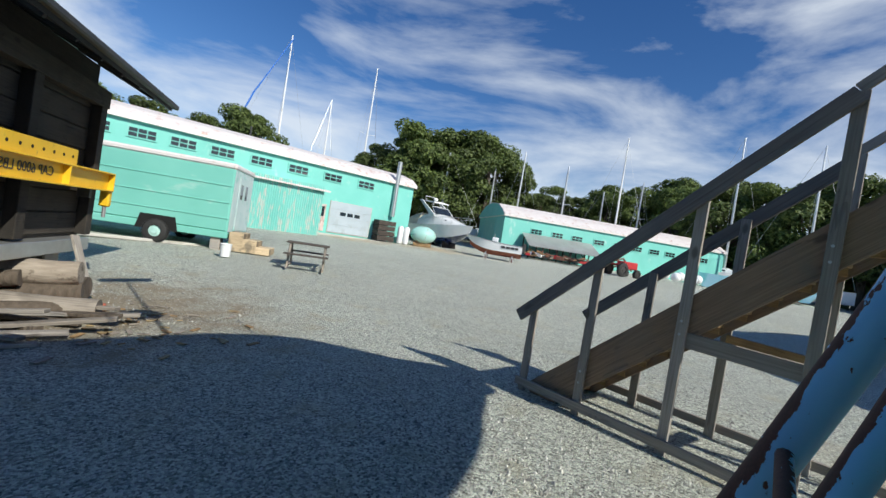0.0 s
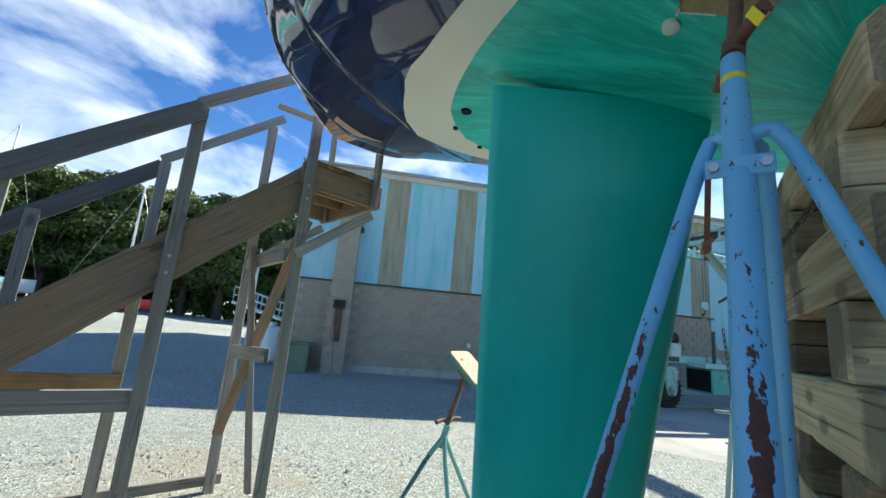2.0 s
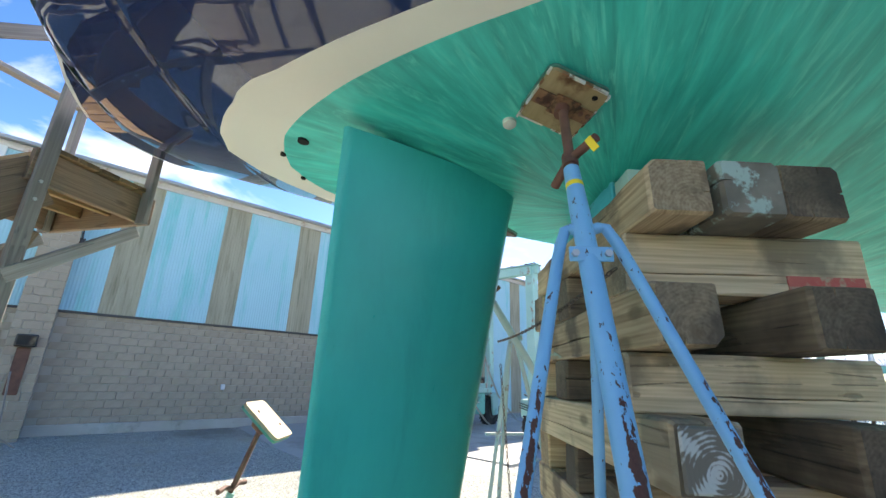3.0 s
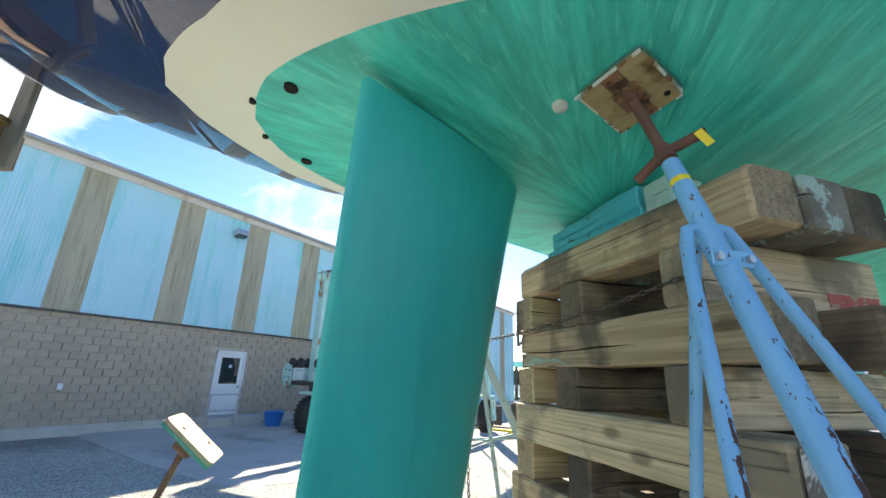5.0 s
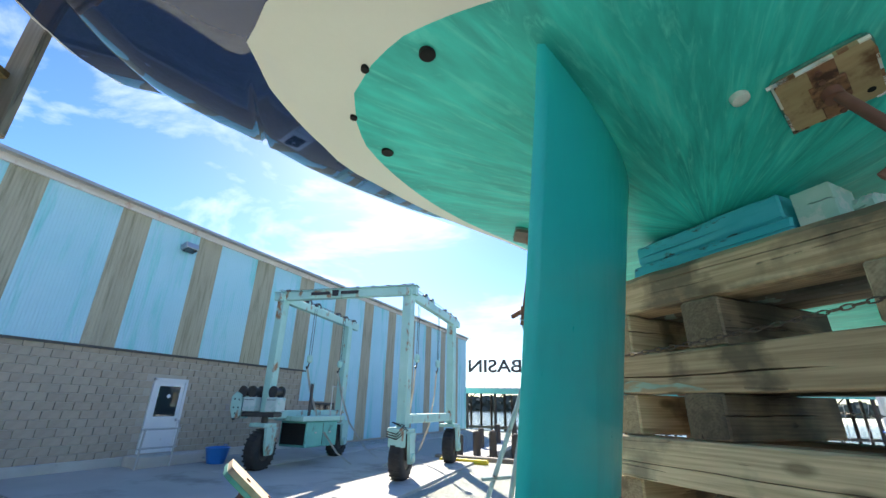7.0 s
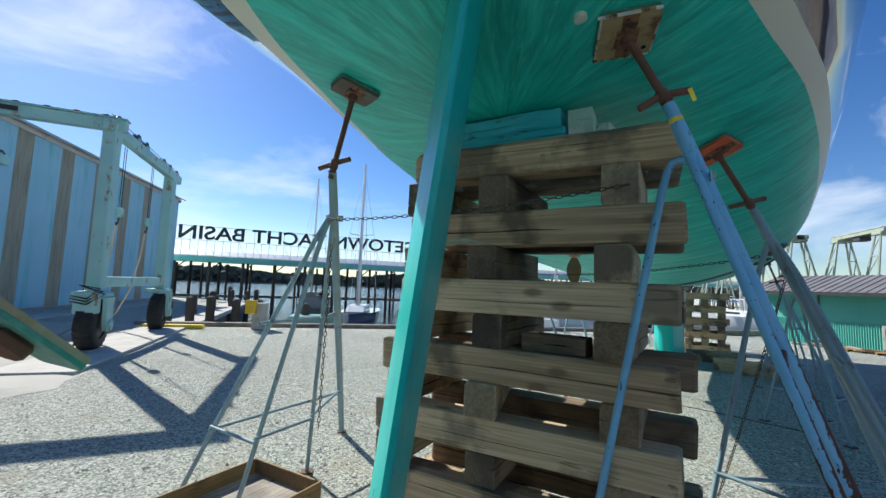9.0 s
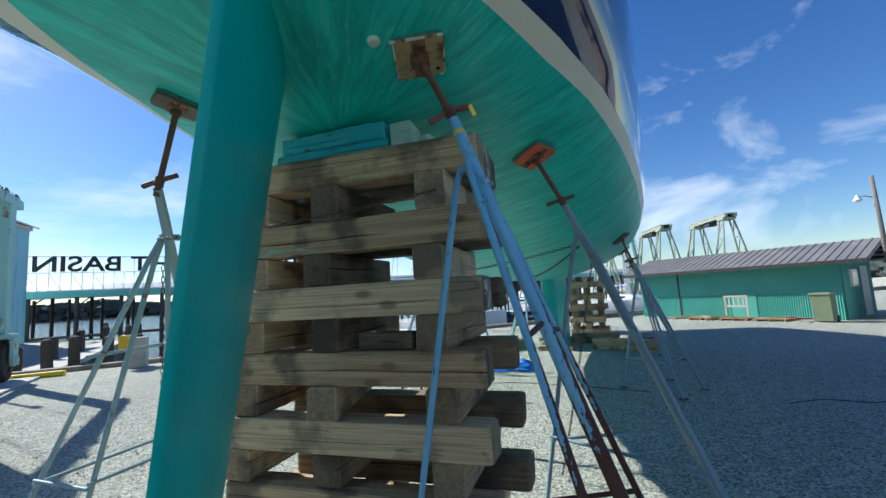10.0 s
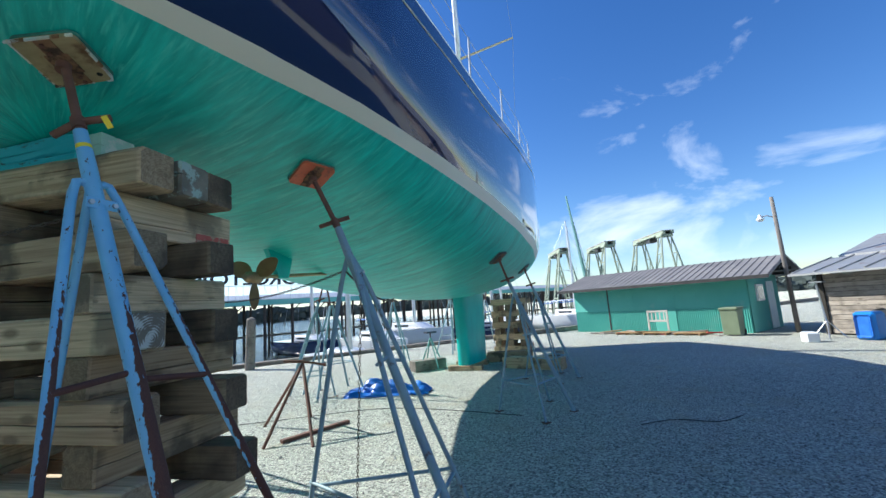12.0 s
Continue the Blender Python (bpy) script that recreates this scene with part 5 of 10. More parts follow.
def make_cribbing():
    """Criss-crossed layers: lateral timbers in pairs, between them layers of three that run fore and aft."""
    rnd = random.Random(5)
    tops = [2.585, 2.385, 2.165, 1.968, 1.772, 1.574, 1.376, 1.180, 0.985, 0.792, 0.600, 0.400, 0.200]
    words = {"timber": "weathered brown square cribbing timber stacked under the hull", "timber_grey": "silver-grey weathered square cribbing timber stacked under the hull",
             "timber_dark": "dark tarry square cribbing timber stacked under the hull", "timber_painted": "cracked cribbing timber with flaking pale green paint on its end"}

    def lay(p, d, L, w, h, seed, mt, wane=0.0):
        return solid("timber", worn_timber(L, w, h, seed, wane), mt, words[mt], "timber", "cribbing under the stern", at=along(p, p + d))

    # lateral layers: near end and length, then (place, material) of each timber
    lateral = {0: (-0.03, 1.50, ((0.105, "timber"), (0.345, "timber_painted"), (0.55, "timber_dark"))),
               2: (-0.02, 1.54, ((0.075, "timber"), (0.555, "timber_dark"))),
               4: (-0.02, 1.58, ((0.085, "timber_grey"), (0.60, "timber_dark"))),
               6: (0.00, 1.68, ((0.085, "timber"), (0.60, "timber_dark"))),
               8: (-0.02, 1.74, ((0.085, "timber_grey"), (0.685, "timber_dark"))),
               10: (-0.03, 1.74, ((0.085, "timber"), (0.70, "timber_dark"))),
               12: (-0.04, 1.74, ((0.085, "timber_dark"), (0.40, "timber"), (0.72, "timber_dark")))}
    along_keel = {1: (0.265, 0.965, 1.44), 3: (0.28, 1.00, 1.48), 5: (0.29, 0.98, 1.52), 7: (0.265, 1.00, 1.58), 9: (0.24, 1.01, 1.62), 11: (0.22, 1.0, 1.62)}
    for k, top in enumerate(tops):
        h = top - (tops[k + 1] if k < 12 else 0.0)
        z = top - h / 2
        if k in lateral:
            u0, L, rows = lateral[k]
            for j, (v, mt) in enumerate(rows):
                out = -0.07 * (k >= 6) * (j == 1) + rnd.uniform(-0.015, 0.02)
                p = CRIB_A + CU * (u0 + out) + CV * (v + rnd.uniform(-0.008, 0.008))
                p.z = z
                d = Matrix.Rotation(radians(rnd.uniform(-0.8, 0.8)), 4, "Z") @ CU
                ob = lay(p, d, L + rnd.uniform(-0.03, 0.03), 0.198 if k else 0.205, h - 0.003, 100 + 7 * k + j, mt, 0.022 if k in (0, 2) and j == 0 else 0.006)
                if (k, j) == (2, 0):
                    smear = bmesh.new()
                    prism(smear, [(0.98, -0.088), (1.50, -0.088), (1.50, -0.048), (1.42, -0.030), (1.33, -0.044), (1.24, -0.058), (1.15, -0.052), (1.06, -0.072)], 0.094, 0.1035)
                    bmesh.ops.recalc_face_normals(smear, faces=smear.faces)
                    part("paint_smear", smear, "smear", ob, "worn turquoise paint smear")
                if (k, j) == (4, 0):
                    part("end_paint", boxed(-0.0095, 0.004, -0.086, 0.086, -h / 2 + 0.014, h / 2 - 0.014, 0.006), "ringpaint", ob, "flaking white paint on the cut end")
        else:
            for j, u in enumerate(along_keel[k]):
                p = CRIB_A + CV * (-0.01 + rnd.uniform(-0.02, 0.025)) + CU * (u + rnd.uniform(-0.012, 0.012))
                p.z = z
                d = Matrix.Rotation(radians(rnd.uniform(-1.5, 1.5) + (14 if (k, j) == (7, 1) else 0)), 4, "Z") @ CV
                mt = "timber_grey" if (k, j) in ((1, 0), (3, 0), (7, 1), (9, 0)) else ("timber", "timber_dark", "timber")[j]
                L = 0.85 + 0.012 * k
                ob = lay(p, d, L, 0.185, h - 0.003, 300 + 7 * k + j, mt, 0.01)
                if (k, j) == (1, 0):
                    part("paint_mark", boxed(L - 0.30, L - 0.03, -0.0985, -0.091, -0.088, -0.035), "redmark", ob, "faded red paint mark")
    # a loose short block lies in one of the gaps
    p = CRIB_A + CU * 0.42 + CV * 0.10
    p.z = 1.376 + 0.05
    solid("timber", worn_timber(0.36, 0.13, 0.096, 771), "timber_dark", "short dark offcut lying in a gap of the cribbing", "timber", "cribbing under the stern", at=along(p, p + CU + CV * 0.1))
    # turquoise boards wedged between the stack and the hull, a pale block at their end
    for k, (z, v, u, L, hh) in enumerate(((2.636, 0.27, 0.57, 0.84, 0.098), (2.752, 0.285, 0.60, 0.79, 0.122))):
        p0 = CRIB_A + CU * u + CV * v
        p0.z = z
        solid("wedge_board", worn_timber(L, 0.25, hh, 900 + k, 0.012), "tealboard", "turquoise painted board wedged between cribbing and hull", "board", "wedge boards", at=along(p0, p0 + CU + CV * (0.02 * k)))
    p0 = CRIB_A + CU * 0.42 + CV * 0.26
    p0.z = 2.685
    solid("wedge_block", worn_timber(0.14, 0.20, 0.19, 907, 0.02), "palegreen", "chipped pale green block beside the turquoise boards", "block", at=along(p0, p0 + CU))
    p0 = CRIB_A + CU * 0.33 + CV * 0.36
    p0.z = 2.66
    solid("wedge_block", worn_timber(0.10, 0.16, 0.14, 908, 0.02), "palegreen", "chipped pale green block beside the turquoise boards", "block", at=along(p0, p0 + CU + CV * 0.2))


make_cribbing()


# ---------------------------------------------------------------- jack stands
def make_stand(at, top, feet, pad_at, pad_normal, paint, pad_mat, label, main=0, main_r=0.031, leg_r=0.0175, handle=True, pad_axis=None, pad_size=0.132, knees=None, clean=(), worn=True):
    """A pipe stand: one stout leg, lighter bent legs, braces, a screw with a cross handle and a square pad."""
    st = thing("boat_stand", (at[0], at[1], 0), label=label, category="boat stand", group="stands under the yacht")
    o = Vector((at[0], at[1], 0))
    top = Vector(top) - o
    feet = [Vector((f[0], f[1], 0.0)) - o for f in feet]
    neck = top.lerp(feet[main], 0.10)
    for i, f in enumerate(feet):
        mt = paint if i not in clean else paint + "_clean"
        if i == main:
            part("main_leg", pipe(bmesh.new(), [f, f.lerp(top, 0.5), f.lerp(top, 0.93), top], [main_r, main_r, main_r, main_r * 0.86], 18), mt, st, "stout main leg", smooth=50)
        else:
            knee = Vector(knees[i]) - o if knees and knees[i] else neck + (f - neck) * 0.13 + Vector((f.x - neck.x, f.y - neck.y, 0)).normalized() * 0.035
            hi = neck + Vector((knee.x - neck.x, knee.y - neck.y, 0)).normalized() * main_r * 0.6
            bend = [knee.lerp(f, 0.05), knee.lerp(f, 0.015) + (hi - knee) * 0.04, knee.lerp(hi, 0.25) + Vector((0, 0, 0.012)), knee.lerp(hi, 0.6) + Vector((0, 0, 0.012)), hi]
            part("leg", pipe(bmesh.new(), [f, f.lerp(knee, 0.5)] + bend, leg_r, 14), mt, st, smooth=50)
        part("foot", boxed(f.x - 0.05, f.x + 0.05, f.y - 0.05, f.y + 0.05, 0, 0.012), "rust", st)
    order = sorted(range(len(feet)), key=lambda i: math.atan2(feet[i].y - sum(q.y for q in feet) / len(feet), feet[i].x - sum(q.x for q in feet) / len(feet)))
    for hgt in (0.585, 0.24):
        for a, b in zip(order, order[1:] + order[:1]):
            if main in (a, b) or hgt < 0.3:
                pa, pb = feet[a].lerp(top, hgt), feet[b].lerp(top, hgt + (0.012 if main == b else -0.012))
                part("brace", tube(bmesh.new(), pa, pb, 0.0125, n=10), paint, st, smooth=50)
    d = (feet[main] - top).normalized()
    side = d.cross(Vector((0, 0, 1))).normalized()
    c = top + d * 0.37
    plate = part("gusset_plate", boxed(-0.062, 0.062, -0.004, 0.004, -0.022, 0.022, 0.003, m=Matrix.Translation(c + Vector((d.x, d.y, 0)).normalized() * (main_r * 0.9)) @ along((0, 0, 0), side)), paint, st, "flat bolted plate")
    for q in (-0.046, 0.046):
        part("bolt", tube(bmesh.new(), c + side * q + Vector((d.x, d.y, 0)).normalized() * (main_r * 0.9), c + side * q + Vector((d.x, d.y, 0)).normalized() * (main_r * 0.9 + 0.016), 0.011, n=6), "steel", plate)
    pad_at = Vector(pad_at) - o
    ax = (pad_at - top).normalized()
    part("screw", tube(bmesh.new(), top - ax * 0.05, pad_at - ax * 0.02, 0.0185, n=14), "rustbare", st, "brown rusty jack screw", smooth=50)
    part("screw_nut", tube(bmesh.new(), top + ax * 0.015, top + ax * 0.075, 0.028, n=10), "rustbare", st, smooth=50)
    if handle:
        c = top + ax * 0.055
        e0, e1 = (Vector(handle[0]) - o, Vector(handle[1]) - o) if handle is not True else (c + Vector((0.10, -0.055, -0.03)), c + Vector((-0.10, 0.035, 0.03)))
        hb = part("handle", pipe(bmesh.new(), [e0, c.lerp(e0, 0.75), c.lerp(e0, 0.25), c.lerp(e1, 0.25), c.lerp(e1, 0.75), e1], 0.0165, 12), "rustbare", st, "rusty cross handle", smooth=50)
        if worn:
            part("tag", boxed(-0.012, 0.012, -0.0015, 0.0015, -0.042, 0.018, 0.0, m=Matrix.Translation(e1.lerp(c, 0.12) + Vector((0.0, 0.022, -0.015))) @ Matrix.Rotation(radians(28), 4, "Y")), "yellowtape", hb, "yellow tape tag")
            part("tape_ring", tube(bmesh.new(), top + d * 0.075, top + d * 0.095, main_r * 0.93, n=18), "yellowtape", st, "ring of yellow tape", smooth=50)
    nrm = Vector(pad_normal).normalized()
    xa = Vector(pad_axis) if pad_axis else Vector((1, 0.35, 0))
    xa = (xa - nrm * xa.dot(nrm)).normalized()
    ya = nrm.cross(xa)
    m = Matrix.Translation(pad_at) @ Matrix((xa, ya, nrm)).transposed().to_4x4()
    s = pad_size
    pad = part("pad", slab(s, 0.0, 0.020, 0.03), pad_mat, st, "worn square pad", at=m, smooth=30)
    part("pad_facing", slab(s + 0.007, 0.0202, 0.033, 0.036), "padgreen", pad, "ragged painted pad edge", smooth=30)
    br = part("bracket", boxed(-0.05, 0.05, -0.05, 0.06, -0.012, -0.0005, 0.004), "padrust", pad, "rusty bracket plate")
    part("bracket_strap", boxed(-0.036, 0.036, -s * 0.97, s * 0.97, -0.007, -0.0004, 0.002), "padrust", br, "rust-streaked steel strap")
    for q in (-0.8, -0.45, 0.62, 0.86):
        part("strap_bolt", tube(bmesh.new(), (0.012 * (1 if q > 0 else -1), s * q, -0.016), (0.012 * (1 if q > 0 else -1), s * q, -0.0071), 0.010, n=6), "rustbare", br)
    if worn:
        rq = random.Random(17)
        for e in range(34):
            sd, f = e % 4, rq.uniform(-0.95, 0.95) * s
            px, py = ((f, s), (f, -s), (s, f), (-s, f))[sd]
            ln = rq.uniform(0.008, 0.03)
            hx, hy = (ln, 0.004) if sd < 2 else (0.004, ln)
            part("paint_flake", boxed(px - hx, px + hx, py - hy, py + hy, -0.002, 0.012), ("white", "boot", "padrust")[e % 3], pad)
    part("socket", tube(bmesh.new(), (0, 0, -0.05), (0, 0, -0.012), 0.03, n=14), "rustbare", br, smooth=50)
    if worn:
        part("pad_hole", lathe(bmesh.new(), [(0.0005, -0.0012), (0.012, -0.0012), (0.012, 0.002)], 14, Matrix.Translation((s * 0.72, s * 0.66, 0.0))), "hole", pad)
    return st


def slab(s, z0, z1, r):
    """A square board with rounded corners."""
    ring = []
    for cx, cy, a0 in ((s - r, s - r, 0), (-s + r, s - r, 90), (-s + r, -s + r, 180), (s - r, -s + r, 270)):
        for k in range(5):
            a = radians(a0 + 22.5 * k)
            ring.append((cx + r * math.cos(a), cy + r * math.sin(a)))
    bm = bmesh.new()
    lo = [bm.verts.new((x, y, z0)) for x, y in ring]
    hi = [bm.verts.new((x, y, z1)) for x, y in ring]
    n = len(ring)
    for i in range(n):
        bm.faces.new((lo[i], lo[(i + 1) % n], hi[(i + 1) % n], hi[i]))
    bm.faces.new(hi)
    bm.faces.new(lo[::-1])
    return bm


def hull_normal(s, l):
    """Height and upward normal of the hull skin at a boat place, in the world."""
    def z_at(a, b):
        lo = interp(KEEL_LINE, a)
        hi = interp(SHEER_Z, a)
        for _ in range(30):
            mid = (lo + hi) / 2
            lo, hi = (mid, hi) if half_breadth(a, mid) < abs(b) else (lo, mid)
        return lo
    z = z_at(s, l)
    n = Vector((-(z_at(s + 0.05, l) - z_at(s - 0.05, l)) / 0.1, -(z_at(s, l + 0.05) - z_at(s, l - 0.05)) / 0.1, 1)).normalized()
    return BOAT @ Vector((s, l, z)), BOAT.to_3x3() @ n


OUT = Vector((-0.70, 0.715, 0))   # away from the hull on the stairs' side
FWD = Vector((-0.7146, -0.6996, 0))


def stand_under(s, l, paint, pad_mat, label, top=None, feet=None, side=1, spread=1.0, **k):
    p, n = hull_normal(s, l)
    pad = p - n * 0.036
    if top is None:
        top = pad + OUT * (0.13 * side) + Vector((0, 0, -0.40))
    t = Vector(top)
    if feet is None:
        c = t + OUT * (0.34 * side)
        feet = [t + OUT * (0.80 * side * spread), t - OUT * (0.33 * side), t + (OUT * 0.42 * side - FWD * 0.62) * spread, t + (OUT * 0.42 * side + FWD * 0.62) * spread]
    return make_stand((t.x, t.y), t, [(f[0], f[1]) for f in feet], pad, n, paint, pad_mat, label, **k)


stand_under(1.42, -0.83, "standblue", "padwood", "chipped light-blue boat stand with rusty legs and worn plywood pad", top=(0.935, 0.548, 2.56),
            feet=[(0.30, 1.19), (1.19, 0.165), (0.803, 1.56), (-0.20, 0.71)], knees=[None, (0.905, 0.50, 2.29), (0.927, 0.648, 2.29), (0.815, 0.548, 2.30)],
            pad_axis=(-0.9, 0.43, 0), handle=((1.04, 0.49, 2.55), (0.83, 0.56, 2.635)), clean=(1,))
stand_under(2.84, -1.20, "standgrey", "padorange", "grey-blue boat stand with an orange pad", top=(-0.385, -0.19, 2.32), feet=[(-0.97, 0.54), (-0.11, -0.39), (-0.62, 0.86), (-1.28, 0.16)], worn=False)
stand_under(6.9, -1.95, "standgrey", "darkmetal", "grey-blue boat stand under the middle of the hull", worn=False)
stand_under(9.6, -2.1, "standgrey", "darkmetal", "grey-blue boat stand beside the keel", worn=False)
stand_under(1.25, 0.80, "standgrey", "paddark", "weathered grey-blue boat stand on the far side of the stern", side=-1, top=(2.42, -0.72, 2.45), worn=False,
            feet=[(2.26, -3.0), (3.5, -1.75), (3.0, -1.35), (2.55, -2.0)])
stand_under(4.2, 1.55, "standgrey", "darkmetal", "grey boat stand on the far side", side=-1, worn=False)
stand_under(8.0, 2.0, "standgrey", "darkmetal", "grey boat stand on the far side", side=-1, worn=False)


# ---------------------------------------------------------------- boarding stairs
def make_stairs():
    """Local x runs up the stairs, y across them, z up."""
    st = thing("boarding_stairs", (2.33, 4.315, 0), math.degrees(math.atan2(-0.8417, 0.540)), "weathered grey lumber boarding stairs with two handrails and a top platform", "stairs")
    W = 1.08

    def sb(name, p0, p1, *a, **k):
        return beam(name, p0, p1, *a, **k)
    slope = 0.88
    posts_a, posts_b = (-0.71, 0.0, 0.87, 1.77, 2.68), (0.14, 0.97, 1.74, 2.63)
    for y, posts in ((0.0, posts_a), (W, posts_b)):
        s = -1 if y == 0 else 1
        base = 1.755 if y == 0 else 1.60
        rail = lambda u: base + 0.858 * u
        for u in posts:
            z1 = rail(u) + 0.06 if u < 2.5 else rail(u) + 0.03
            sb("post", (u, y, 0.10), (u + 0.01, y, z1 - 0.02), 0.09, 0.042, "stairwood", st, up=(0, 1, 0))
        u_end, u_low = (1.78, -0.885) if y == 0 else (1.74, -0.66)
        sb("handrail", (u_low, y + s * 0.043, rail(u_low)), (u_end, y + s * 0.043, rail(u_end)), 0.042, 0.14, "stairrail", st, label="greyed handrail board")
        sb("upper_rail", (u_end - 0.02, y, rail(u_end) + 0.05), (2.74, y, rail(2.74) + 0.05), 0.042, 0.085, "stairwood", st)
        lo = -0.78 if y == 0 else -0.5
        sb("bottom_rail", (lo, y + s * 0.044, 0.24), (2.74, y + s * 0.044, 0.225), 0.04, 0.09, "stairwood", st)
        y_in = y - s * 0.065
        sb("stringer", (-0.58, y_in, 0.09), (2.72, y_in, 0.02 + 3.38 * slope), 0.045, 0.325, "stairbrown", st, label="heavy brown stringer board")
        for u in posts[1:]:
            for dz in (0.05, -0.07):
                part("bolt", tube(bmesh.new(), (u, y + s * 0.022, 0.55 + slope * u + dz), (u, y + s * 0.031, 0.55 + slope * u + dz), 0.012, n=6), "steel", st)
    nst = 15
    for i in range(nst):
        u = -0.50 + i * 0.218
        z = 0.192 * (i + 1) - 0.02
        sb("tread", (u + 0.02, 0.09, z), (u + 0.02, W - 0.09, z), 0.26, 0.04, "stairtread", st)
        for y in (0.115, W - 0.115):
            sb("cleat", (u - 0.09, y, z - 0.06), (u + 0.13, y, z - 0.06), 0.04, 0.075, "stairtread", st)
    sb("cross_rail", (0.90, 0.045, 1.20), (1.75, 0.045, 1.18), 0.04, 0.14, "stairwood", st)
    sb("cross_rail", (0.99, W - 0.045, 1.17), (1.78, W - 0.045, 1.14), 0.04, 0.14, "stairtread", st)
    # small landing at the top
    for k in range(5):
        u = 2.77 + 0.145 * k
        sb("platform_board", (u, -0.02, 3.20), (u, W + 0.02, 3.20), 0.138, 0.036, "stairtread", st)
    for y in (0.03, W - 0.03):
        sb("platform_joist", (2.62, y, 3.07), (3.40, y, 3.05), 0.042, 0.22, "stairbrown", st)
    for y in (0.0, W):
        sb("platform_rail", (2.66, y, 4.13), (3.40, y, 4.15), 0.085, 0.042, "stairwood", st)
        sb("platform_post", (3.36, y - 0.03, 2.92), (3.36, y - 0.03, 4.14), 0.09, 0.042, "stairwood", st, up=(1, 0, 0))
    sb("end_joist", (3.42, -0.02, 3.05), (3.42, W + 0.02, 3.05), 0.042, 0.22, "stairbrown", st)
    for y in (0.38, 0.72):
        sb("mid_joist", (2.74, y, 3.10), (3.39, y, 3.10), 0.042, 0.14, "stairtread", st)
    for y in (-0.005, W - 0.04):
        sb("brace", (2.66, y, 2.34), (3.36, y, 2.86), 0.042, 0.09, "stairwood", st)
    sb("cross_brace", (2.74, 0.03, 2.66), (2.60, W - 0.06, 0.66), 0.042, 0.09, "stairbrown", st, up=(1, 0, 0))
    sb("cross_brace", (2.60, 0.10, 1.48), (2.60, W - 0.10, 1.44), 0.042, 0.12, "stairwood", st, up=(0, 0, 1))
    sb("cross_brace", (2.61, 0.06, 2.33), (2.61, W - 0.06, 2.30), 0.042, 0.12, "stairwood", st, up=(0, 0, 1))
    sb("spare_upright", (2.84, 0.66, 0.22), (2.52, 0.68, 2.44), 0.042, 0.085, "stairwood", st, up=(0, 1, 0), label="pale loose upright board")
    return st


stairs = make_stairs()


